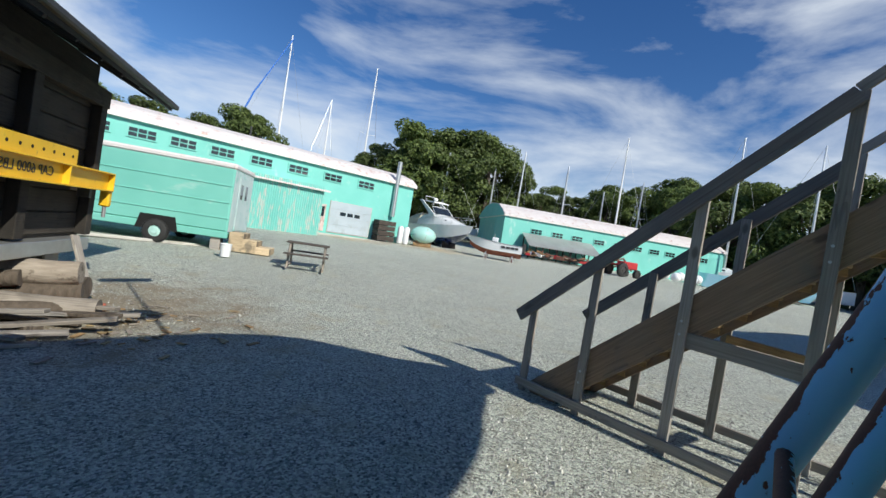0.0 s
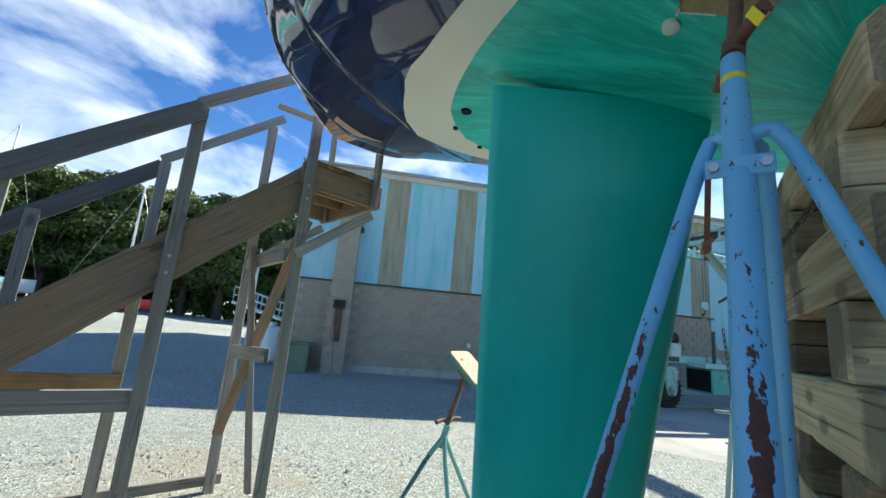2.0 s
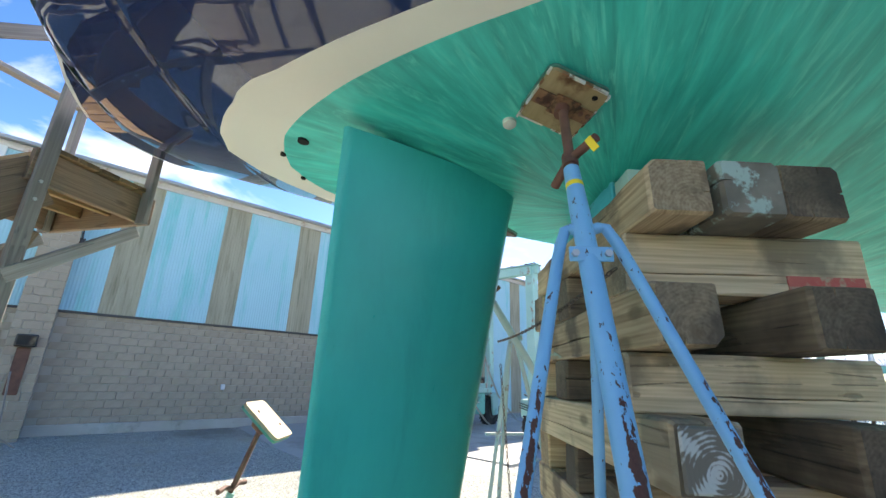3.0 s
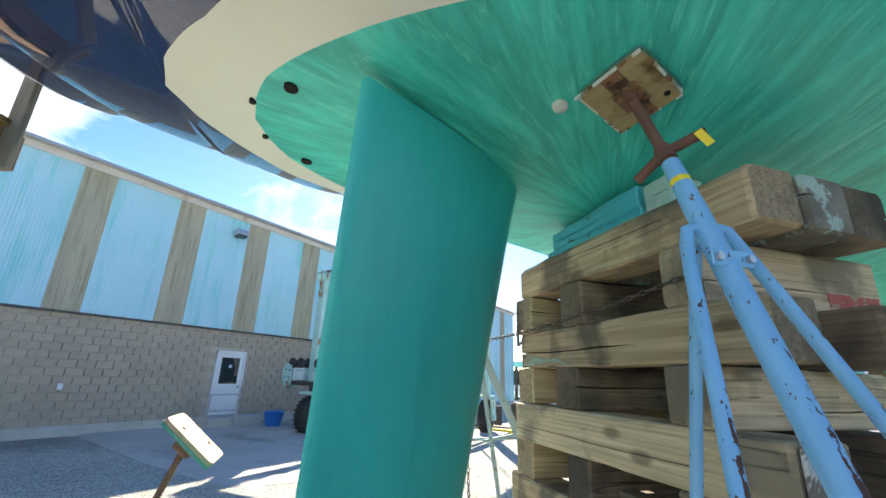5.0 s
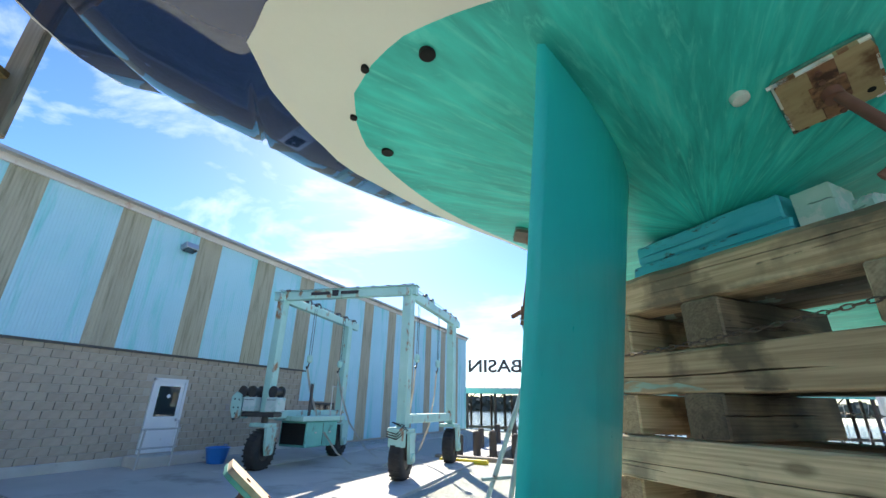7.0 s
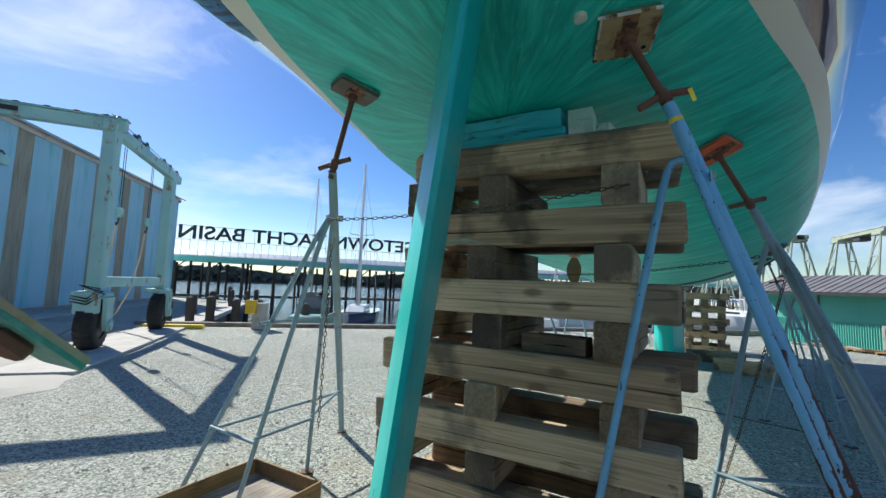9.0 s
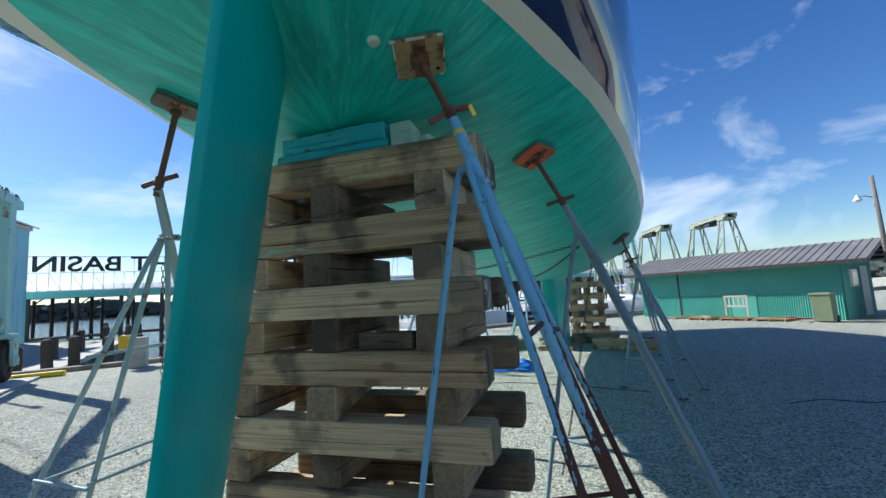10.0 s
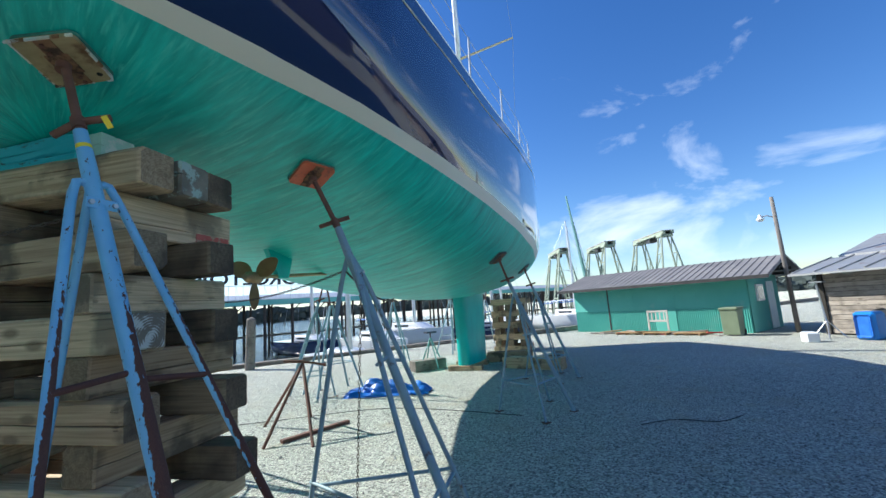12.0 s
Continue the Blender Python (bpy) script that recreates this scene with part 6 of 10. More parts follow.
# ---------------------------------------------------------------- hall details
def make_hall_details():
    x = WALL_X
    d = thing("door_1", (x, -6.55, 0), label="half-glazed white metal door with peeling paint above concrete steps", category="door", kind="structure")
    part("door_frame", boxed(-0.06, 0.02, 0.44, 0.52, 0.45, 2.46), "white", d)
    part("door_frame", boxed(-0.06, 0.02, -0.52, -0.44, 0.45, 2.46), "white", d)
    part("door_frame", boxed(-0.06, 0.02, -0.52, 0.52, 2.40, 2.48), "white", d)
    leaf = part("door_leaf", boxed(-0.035, 0.015, -0.44, 0.44, 0.46, 2.40), "white", d, "white door leaf")
    part("door_pane", boxed(-0.045, -0.03, -0.32, 0.32, 1.42, 2.26, 0.004), "darkglass", leaf, "dark glass pane")
    part("door_notice", lathe(bmesh.new(), [(0.055, 0), (0.055, 0.004)], 16, Matrix.Translation((-0.046, 0.0, 1.98)) @ Matrix.Rotation(radians(-90), 4, "Y")), "white", leaf)
    part("door_handle", boxed(-0.09, -0.035, -0.40, -0.36, 1.28, 1.36, 0.005), "steel", leaf)
    st = thing("door_steps", (x, -6.55, 0), label="worn concrete door steps with a thin pipe rail", category="steps")
    part("step", boxed(-0.72, -0.02, -1.05, 0.85, -0.1, 0.44, 0.02), "concrete", st)
    part("step", boxed(-0.72, -0.02, -1.45, -1.05, -0.1, 0.24, 0.02), "concrete", st)
    for yy in (0.90, -0.02):
        part("rail_post", tube(bmesh.new(), (-0.80, yy + 0.06, 0.02), (-0.80, yy, 1.13), 0.026, n=8), "steel", st)
    for z in (1.13, 0.66, 0.06):
        part("rail", tube(bmesh.new(), (-0.80, 1.02, z), (-0.80, -0.06, z), 0.024, n=8), "steel", st)
    part("rail_return", tube(bmesh.new(), (-0.80, -0.02, 1.13), (-0.04, -0.5, 1.30), 0.02, n=8), "steel", st)
    lamp = thing("wall_floodlight", (x - 0.03, -5.95, 6.43), label="grey twin floodlight under the eave of the hall", category="light")
    part("lamp_body", boxed(-0.36, -0.06, -0.22, 0.22, -0.10, 0.12, 0.03, m=Matrix.Rotation(radians(18), 4, "Y")), "steel", lamp)
    part("lens", boxed(-0.34, -0.10, -0.17, 0.17, -0.125, -0.10, 0.0, m=Matrix.Rotation(radians(18), 4, "Y")), "darkglass", lamp)
    part("bracket", boxed(-0.10, 0.0, -0.05, 0.05, -0.05, 0.18, 0.01), "darkmetal", lamp)
    fl = thing("pier_floodlight", (x - 0.62, 2.36, 2.34), label="square floodlight with dark lens on the block pier", category="light")
    part("lamp_body", boxed(-0.16, 0.0, -0.19, 0.19, -0.14, 0.14, 0.02), "darkmetal", fl)
    part("lens", boxed(-0.172, -0.158, -0.155, 0.155, -0.105, 0.105), "darkglass", fl)
    part("conduit", boxed(-0.05, -0.0, -0.12, 0.12, -1.2, -0.16, 0.01), "rustbare", fl, "rust-stained conduit box")
    cd = thing("wall_conduit", (x - 0.06, 1.97, 0), label="thin dark cable hanging down the sheet wall to a small box", category="cable")
    part("cable", pipe(bmesh.new(), [(0, 0.0, 6.6), (-0.01, 0.02, 6.0), (0, 0.0, 5.3), (0, -0.02, 5.05)], 0.018, 6), "darkmetal", cd)
    part("box_body", boxed(-0.07, 0.02, -0.09, 0.05, 4.9, 5.08, 0.01), "darkmetal", cd)
    bx = thing("wall_socket", (x - 0.03, -2.2, 1.33), label="small pale socket box on the block wall", category="socket")
    part("box_body", boxed(-0.05, 0.0, -0.06, 0.06, -0.08, 0.08, 0.008), "white", bx)
    bx = thing("wall_socket", (x - 0.03, -9.0, 1.35), label="small dark socket box on the block wall", category="socket")
    part("box_body", boxed(-0.05, 0.0, -0.05, 0.05, -0.07, 0.07, 0.008), "darkmetal", bx)
    win = thing("window_1", (x, -13.6, 0), label="small dark window in the hall wall", category="window", kind="structure")
    part("window_frame", boxed(-0.06, 0.0, -0.75, 0.75, 0.9, 1.9), "darkmetal", win)
    part("pane", boxed(-0.068, -0.058, -0.66, 0.66, 0.98, 1.82), "darkglass", win)
    tp = thing("broom_tripod", (13.45, 2.30, 0.1), label="thin rusty work-lamp stand leaning at the pier", category="stand")
    part("pole", tube(bmesh.new(), (0.05, 0, 0.05), (0.35, 0.15, 1.55), 0.02, n=8), "stairwood", tp)
    for k in range(3):
        a = 2.1 * k + 0.4
        part("leg", tube(bmesh.new(), (0.05, 0, 0.22), (0.05 + 0.32 * math.cos(a), 0.32 * math.sin(a), 0.0), 0.014, n=6), "stairwood", tp)
    bn = thing("utility_bin", (14.1, 3.40, 0.1), label="dark green utility box beside the hall corner", category="bin")
    part("box_body", boxed(-0.33, 0.33, -0.3, 0.3, 0, 0.88, 0.04), "binplastic", bn)
    part("lid", boxed(-0.36, 0.36, -0.33, 0.33, 0.88, 0.94, 0.02), "binplastic", bn)
    tk = thing("propane_tank", (15.2, 4.55, 0.15), label="white upright propane tank at the hall corner", category="tank")
    part("tank_body", lathe(bmesh.new(), [(0.12, 0.05), (0.36, 0.18), (0.38, 0.3), (0.38, 1.05), (0.3, 1.22), (0.12, 1.3)], 22), "white", tk, smooth=40)
    part("collar", tube(bmesh.new(), (0, 0, 1.28), (0, 0, 1.42), 0.14, n=14), "steel", tk)
    bk = thing("blue_bucket", (13.6, -7.75, 0.13), label="blue plastic tub at the foot of the block wall", category="tub")
    part("tub", lathe(bmesh.new(), [(0.24, 0.0), (0.33, 0.42), (0.35, 0.44), (0.33, 0.45), (0.30, 0.42), (0.22, 0.05)], 20), "blueplastic", bk, smooth=40)
    part("rope_handle", pipe(bmesh.new(), [(-0.33, 0, 0.42), (-0.34, 0, 0.52), (-0.25, 0, 0.55), (-0.2, 0, 0.45)], 0.012, 6), "blueplastic", bk)


make_hall_details()


# ---------------------------------------------------------------- wheeled boat hoist
def wheel(parent, at, ax, r, w, rim="darkmetal", rim_label="dark worn rim"):
    """A big tyre with a ribbed tread and a dished rim; ax is its axle's direction."""
    m = along(at, Vector(at) + Vector(ax)) @ Matrix.Rotation(radians(90), 4, "Y")
    bm = bmesh.new()
    lathe(bm, [(r * 0.52, -w / 2), (r * 0.86, -w / 2), (r * 0.97, -w * 0.36), (r, -w * 0.2), (r, w * 0.2), (r * 0.97, w * 0.36), (r * 0.86, w / 2), (r * 0.52, w / 2)], 28, caps=False)
    tyre = part("tyre", bm, "black", parent, "worn black tyre", smooth=50, at=m)
    bm = bmesh.new()
    for k in range(24):
        a = 2 * math.pi * k / 24
        for sd in (-1, 1):
            box(bm, -0.02, 0.02, sd * w * 0.02 if sd > 0 else -w * 0.42, w * 0.42 if sd > 0 else -w * 0.02, 0, 0.022, m=Matrix.Rotation(a + (0.06 if sd > 0 else 0), 4, "Z") @ Matrix.Translation((r - 0.004, 0, 0)) @ Matrix.Rotation(radians(90), 4, "X") @ Matrix.Rotation(radians(90), 4, "Y"))
    part("tread", bm, "black", tyre)
    part("rim", lathe(bmesh.new(), [(r * 0.50, -w * 0.42), (r * 0.48, w * 0.30), (r * 0.30, w * 0.34), (r * 0.26, w * 0.46), (r * 0.12, w * 0.46)], 20), rim, tyre, rim_label, smooth=40)


def make_hoist():
    h = thing("boat_hoist", (7.75, -8.6, 0.03), label="aqua four-wheeled boat hoist with rust stains, parked beside the hall", category="boat hoist")
    # local: x across towards the hall, y away from the yacht; slightly skewed by its turn
    nr, fr, nl, fl = Vector((0, 0, 0)), Vector((0.30, -3.95, 0)), Vector((4.25, 0.75, 0)), Vector((4.6, -3.2, 0))
    top_n, top_f = 5.10, 4.90
    bd = (nl - nr).normalized()
    ny = Vector((-bd.y, bd.x, 0))
    for c, t in ((nr, top_n), (fr, top_f), (nl, top_n), (fl, top_f)):
        right = c in (nr, fr)
        z0 = 1.28 if right else 1.50
        part("leg_post", boxed(-0.145, 0.145, -0.13, 0.13, z0, t, 0.02, m=Matrix.Translation(c)), "liftaqua", h, "rust-streaked square leg")
        wheel(h, c + Vector((0, 0, 0.55)), bd, 0.55, 0.36)
        # steering yoke: a plate over the tyre with one cheek down to the hub
        yoke = part("yoke", boxed(-0.27, 0.34, -0.24, 0.24, 1.16, 1.27, 0.02, m=Matrix.Translation(c)), "liftaqua", h, "pale aqua wheel yoke")
        bm = bmesh.new()
        prism(bm, [(-0.26, 1.16), (0.26, 1.16), (0.20, 0.62), (0.12, 0.42), (-0.12, 0.42), (-0.20, 0.62)], -0.04, 0.04, Matrix.Translation(c - bd * 0.27) @ Matrix.Rotation(math.atan2(ny.y, ny.x), 4, "Z"))
        part("cheek", bm, "liftaqua", yoke)
        part("hub_cap", tube(bmesh.new(), c - bd * 0.36 + Vector((0, 0, 0.55)), c - bd * 0.27 + Vector((0, 0, 0.55)), 0.12, n=14), "liftaqua", yoke)
        part("king_pin", tube(bmesh.new(), c + Vector((0, 0, 1.27)), c + Vector((0, 0, z0 + 0.05)), 0.10, n=12), "darkmetal", yoke)
    beam("top_beam", nr + Vector((-0.25, -0.05, top_n - 0.02)), nl + Vector((0.3, 0.05, top_n - 0.02)), 0.22, 0.26, "liftaqua", h, bevel=0.015)
    beam("beam_flange", nr + Vector((-0.28, -0.05, top_n + 0.125)), nl + Vector((0.33, 0.05, top_n + 0.125)), 0.30, 0.025, "liftaqua", h, bevel=0.004)
    for a, b in ((nr, fr), (nl, fl)):
        beam("side_beam", a + Vector((0, 0.25, top_n - 0.06)), b + Vector((0, -0.6, top_f - 0.04)), 0.20, 0.26, "liftaqua", h, bevel=0.015)
        beam("lower_beam", a + Vector((0, 0, 1.50)), b + Vector((0, 0, 1.50)), 0.20, 0.24, "liftaqua", h, bevel=0.02)
        for f in (0.04, 0.32, 0.46, 0.80, 0.94, 1.10):
            p = a.lerp(b, f) + Vector((0, 0, top_n + (top_f - top_n) * f + 0.14))
            sh = part("sheave", lathe(bmesh.new(), [(0.05, -0.05), (0.14, -0.045), (0.11, -0.02), (0.11, 0.02), (0.14, 0.045), (0.05, 0.05)], 16, Matrix.Translation(p) @ Matrix.Rotation(radians(90), 4, "Y")), "darkmetal", h, "dark cable sheave")
            part("sheave_bracket", boxed(-0.07, 0.07, -0.05, 0.05, -0.12, 0.05, 0.01, m=Matrix.Translation(p)), "liftaqua", sh)
        for q in (-0.05, 0.05):
            part("top_cable", tube(bmesh.new(), a + Vector((q, 0.2, top_n + 0.17)), b + Vector((q, -0.5, top_f + 0.17)), 0.009, n=5), "darkmetal", h)
    for k in range(5):
        p = nr.lerp(nl, 0.04 + 0.12 * k) + Vector((0, 0, top_n + 0.16))
        part("cable_guide", boxed(-0.05, 0.05, -0.03, 0.03, -0.03, 0.05, 0.005, m=Matrix.Translation(p)), "rustbare", h)
    part("top_cable", tube(bmesh.new(), nr + Vector((0, 0.02, top_n + 0.18)), nl + Vector((0, 0.02, top_n + 0.18)), 0.009, n=5), "darkmetal", h)
    # writing on the beam stays as plain bars
    for a, b, hh in ((1.62, 2.22, 0.10), (2.30, 2.52, 0.19), (2.60, 3.26, 0.10)):
        beam("lettering_bar", nr + bd * a + ny * 0.136 + Vector((0, 0, top_n)), nr + bd * b + ny * 0.136 + Vector((0, 0, top_n)), 0.006, hh, "lettering", h, bevel=0)
    # engine on a side platform, winch housings round the leg
    eng = nl.lerp(fl, 0.48) + Vector((-0.25, 0, 0))
    box_ = part("engine_box", boxed(-0.55, 0.55, -0.75, 0.75, 0.55, 1.30, 0.03, m=Matrix.Translation(eng)), "engineteal", h, "teal engine housing")
    # the box is closed: a black plate paints the dark inside of its open end
    part("open_end_shade", boxed(-0.48, 0.48, 0.752, 0.762, 0.62, 1.24, m=Matrix.Translation(eng)), "hole", box_)
    part("door_seam", boxed(-0.556, -0.551, -0.02, 0.0, 0.60, 1.25, m=Matrix.Translation(eng)), "darkmetal", box_)
    for yy in (-0.4, 0.3):
        part("door_latch", boxed(-0.575, -0.551, yy, yy + 0.09, 0.95, 0.99, 0.003, m=Matrix.Translation(eng)), "steel", box_)
    part("platform", boxed(-0.62, 0.60, -1.05, 1.05, 1.31, 1.46, 0.02, m=Matrix.Translation(eng)), "liftaqua", h, "pale deck beam over the engine")
    part("exhaust", tube(bmesh.new(), eng + Vector((-0.2, 0.35, 1.46)), eng + Vector((-0.2, 0.35, 2.45)), 0.05, n=10), "darkmetal", h)
    rail = [eng + Vector((-0.5, -0.9, 1.46)), eng + Vector((-0.5, -0.9, 2.4)), eng + Vector((-0.5, -0.35, 2.4)), eng + Vector((-0.5, -0.35, 1.46))]
    part("hand_rail", pipe(bmesh.new(), rail, 0.022, 8), "steel", h)
    for q0, q1 in ((0.17, 0.60), (-0.56, -0.17)):
        w = part("winch_box", boxed(q0, q1, -0.10, 0.34, 1.58, 1.98, 0.03, m=Matrix.Translation(nl) @ Matrix.Rotation(math.atan2(bd.y, bd.x), 4, "Z")), "washaqua", h, "pale hydraulic winch housing")
        part("cover_seam", boxed(q0 + 0.05, q1 - 0.05, 0.341, 0.344, 1.90, 1.915, m=Matrix.Translation(nl) @ Matrix.Rotation(math.atan2(bd.y, bd.x), 4, "Z")), "darkmetal", w)
    bm = bmesh.new()
    prism(bm, [(0.62, 1.50), (0.62, 1.76), (0.68, 2.04), (0.87, 2.12), (1.0, 1.99), (1.0, 1.68), (0.89, 1.40), (0.70, 1.38)], -0.1, 0.34, Matrix.Translation(nl) @ Matrix.Rotation(math.atan2(bd.y, bd.x), 4, "Z"))
    bmesh.ops.recalc_face_normals(bm, faces=bm.faces)
    hexa = part("control_box", bm, "liftaqua", h, "faceted pale aqua control housing")
    for qx, qz in ((0.73, 1.90), (0.88, 1.92), (0.73, 1.68), (0.88, 1.68), (0.80, 1.52)):
        part("lamp_hole", tube(bmesh.new(), (nl + bd * qx + ny * 0.34) + Vector((0, 0, qz)), (nl + bd * qx + ny * 0.35) + Vector((0, 0, qz)), 0.024, n=10), "hole", hexa)
    for dx in (0.68, 0.34, -0.36):
        part("drum", lathe(bmesh.new(), [(0.17, -0.17), (0.17, -0.13), (0.11, -0.12), (0.11, 0.12), (0.17, 0.13), (0.17, 0.17)], 20, Matrix.Translation(nl + bd * dx + ny * 0.12 + Vector((0, 0, 2.13))) @ Matrix.Rotation(radians(90), 4, "X")), "darkmetal", h, "dark cable drum")
    part("step_frame", boxed(-0.5, 0.62, -0.08, 0.30, 1.44, 1.57, 0.02, m=Matrix.Translation(nl) @ Matrix.Rotation(math.atan2(bd.y, bd.x), 4, "Z")), "darkmetal", h)
    part("motor_box", boxed(-0.22, 0.22, -0.02, 0.20, 0.82, 1.30, 0.03, m=Matrix.Translation(nr + ny * 0.26)), "liftaqua", h, "pale aqua drive motor cover")
    for k in range(3):
        z = 1.30 - 0.06 * k
        part("hose", pipe(bmesh.new(), [nr + Vector((0.15, 0.30, 1.42)), nr + Vector((-0.30 - 0.05 * k, 0.42, z + 0.06)), nr + Vector((-0.10, 0.48, z - 0.16)), nr + Vector((0.22, 0.44, z - 0.10))], 0.016, 6), "black", h)
    # lifting blocks on their cables, with hanging slings
    for c0, c1, f in ((nr, fr, 0.35), (nr, fr, 0.82), (nl, fl, 0.35), (nl, fl, 0.82)):
        p = c0.lerp(c1, f)
        sg = 1 if c0 is nr else -1
        inn = bd * (0.25 * sg)
        for q in (-0.05, 0.05):
            part("cable", tube(bmesh.new(), p + inn + Vector((0, q, top_n - 0.15)), p + inn + Vector((0, q, 3.35)), 0.009, n=5), "darkmetal", h)
        blk = part("block", boxed(-0.07, 0.07, -0.11, 0.11, 3.12, 3.38, 0.05, m=Matrix.Translation(p + inn)), "liftaqua", h, "pale aqua lifting block")
        part("hook", pipe(bmesh.new(), [p + inn + Vector((0, 0, 3.14)), p + inn + Vector((0, 0.03, 3.0)), p + inn + Vector((0, 0.09, 2.92)), p + inn + Vector((0, 0.12, 3.0))], 0.022, 8), "darkmetal", blk)
        strap = bmesh.new()
        path = [p + inn + Vector((0, 0.05, 2.95)), p + inn * 1.5 + Vector((0, -0.1, 2.2)), p + inn * 2.6 + Vector((0, -0.35, 1.2)), p + inn * 4.6 + Vector((0, -0.7, 0.35)), p + inn * 6.5 + Vector((0, -0.8, 0.03))]
        rows = [[strap.verts.new(v + Vector((0.02, 0.055 * e, 0))) for e in (-1, 1)] for v in path]
        for a, b in zip(rows, rows[1:]):
            strap.faces.new((a[0], a[1], b[1], b[0]))
        bmesh.ops.solidify(strap, geom=strap.faces[:], thickness=0.012)
        part("sling", strap, "strapweb", h, "faded webbing sling")
    return h


make_hoist()


# ---------------------------------------------------------------- quay, dock roof and sign
def make_quay():
    # dusty concrete apron in front of the hall, its outer edge ragged under the gravel
    bm = bmesh.new()
    n, m = 46, 26
    grid = []
    for j in range(n + 1):
        y = -14.1 + 11.3 * j / n
        edge = (8.35 if y < -14 else 8.35 - 0.22 * (y + 14.0)) + 0.12 * noise.noise((y * 1.7, 0.4, 0.0)) + 0.05 * noise.noise((y * 7.0, 1.4, 0.0)) + 0.9 * max(0.0, y + 5.2)
        row = []
        for i in range(m + 1):
            x = edge + (14.66 - edge) * i / m
            row.append(bm.verts.new((x, y, ground_z(x, y) + 0.032 + 0.006 * noise.noise((x, y, 3.0)) - (0.03 if i == 0 or j == n else 0.0))))
        grid.append(row)
    for j in range(n):
        for i in range(m):
            bm.faces.new((grid[j][i], grid[j][i + 1], grid[j + 1][i + 1], grid[j + 1][i]))
    solid("apron", bm, "apron", "dusty tan concrete apron before the boat hall", "pavement", kind="structure", smooth=True)
    for p0, p1, w in ((Vector((6.75, -6.1, 0)), Vector((9.35, -31.5, 0)), 1.25), (Vector((12.2, -6.8, 0.04)), Vector((13.6, -31.5, 0.06)), 1.3)):
        solid("runway", boxed(0, (p1 - p0).length, -w / 2, w / 2, -0.12, 0.065, 0.01), "concrete", "worn pale concrete hoist runway", "pavement", kind="structure", at=along(p0 + Vector((0.55, 0, 0)), p1 + Vector((0.55, 0, 0))))
    b = thing("bulkhead", (0, -14.25, 0), label="weathered timber bulkhead along the water's edge", category="bulkhead", kind="structure")
    part("cap_timber", boxed(-60, 9.3, -0.05, 0.30, -0.12, 0.14, 0.02), "greyboard", b)
    for k in range(60):
        part("pile", tube(bmesh.new(), (-58 + 1.13 * k, -0.22, -3.5), (-58 + 1.13 * k, -0.22, -0.1), 0.13, n=8), "piling", b)
    rnd = random.Random(9)
    for k, (x, y, h) in enumerate(((8.7, -15.0, 1.1), (8.0, -15.2, 1.25), (7.3, -15.1, 1.3), (6.5, -15.3, 1.2), (9.0, -18.5, 1.2), (9.1, -21.5, 1.3), (9.0, -24.5, 1.3), (8.9, -28.0, 1.2), (-0.7, -13.2, 1.75), (5.6, -15.3, 1.2), (3.9, -15.4, 1.1), (10.6, -30.5, 1.4), (8.2, -27.2, 1.3))):
        ob = solid("mooring_pile", lathe(bmesh.new(), [(0.17, -4), (0.16, 0.0), (0.15, h - 0.05), (0.11, h), (0.02, h + 0.03)], 12), "piling" if k != 8 else "greyboard", "tarred wooden mooring pile", "pile", "mooring piles", at=pose(x, y, 0 if y > -14.3 else -0.3, rnd.uniform(-2, 2), rnd.uniform(-2, 2)))
    y = thing("quay_post", (5.2, -13.3, 0), label="pale concrete quay post with a yellow cap box", category="post")
    part("post_body", boxed(-0.22, 0.22, -0.22, 0.22, 0, 0.9, 0.02), "concrete", y)
    part("cap_box", boxed(-0.17, 0.17, -0.05, 0.20, 0.55, 1.0, 0.02, m=Matrix.Translation((0.25, 0.2, 0))), "yellow", y, "yellow shore-power box")
    c = thing("yellow_kerb", (7.8, -13.2, 0), label="short yellow painted wheel stop on the gravel", category="wheel stop")
    part("stop", boxed(-0.9, 0.9, -0.12, 0.12, 0, 0.14, 0.03), "yellowtape", c)
    d = thing("dinghy", (3.6, -15.3, -1.2), 90, "pale green upturned dock box floating by the bulkhead", "dock box")
    part("box_body", boxed(-0.7, 0.7, -0.9, 0.9, 0, 1.55, 0.05), "standgreen", d)


make_quay()


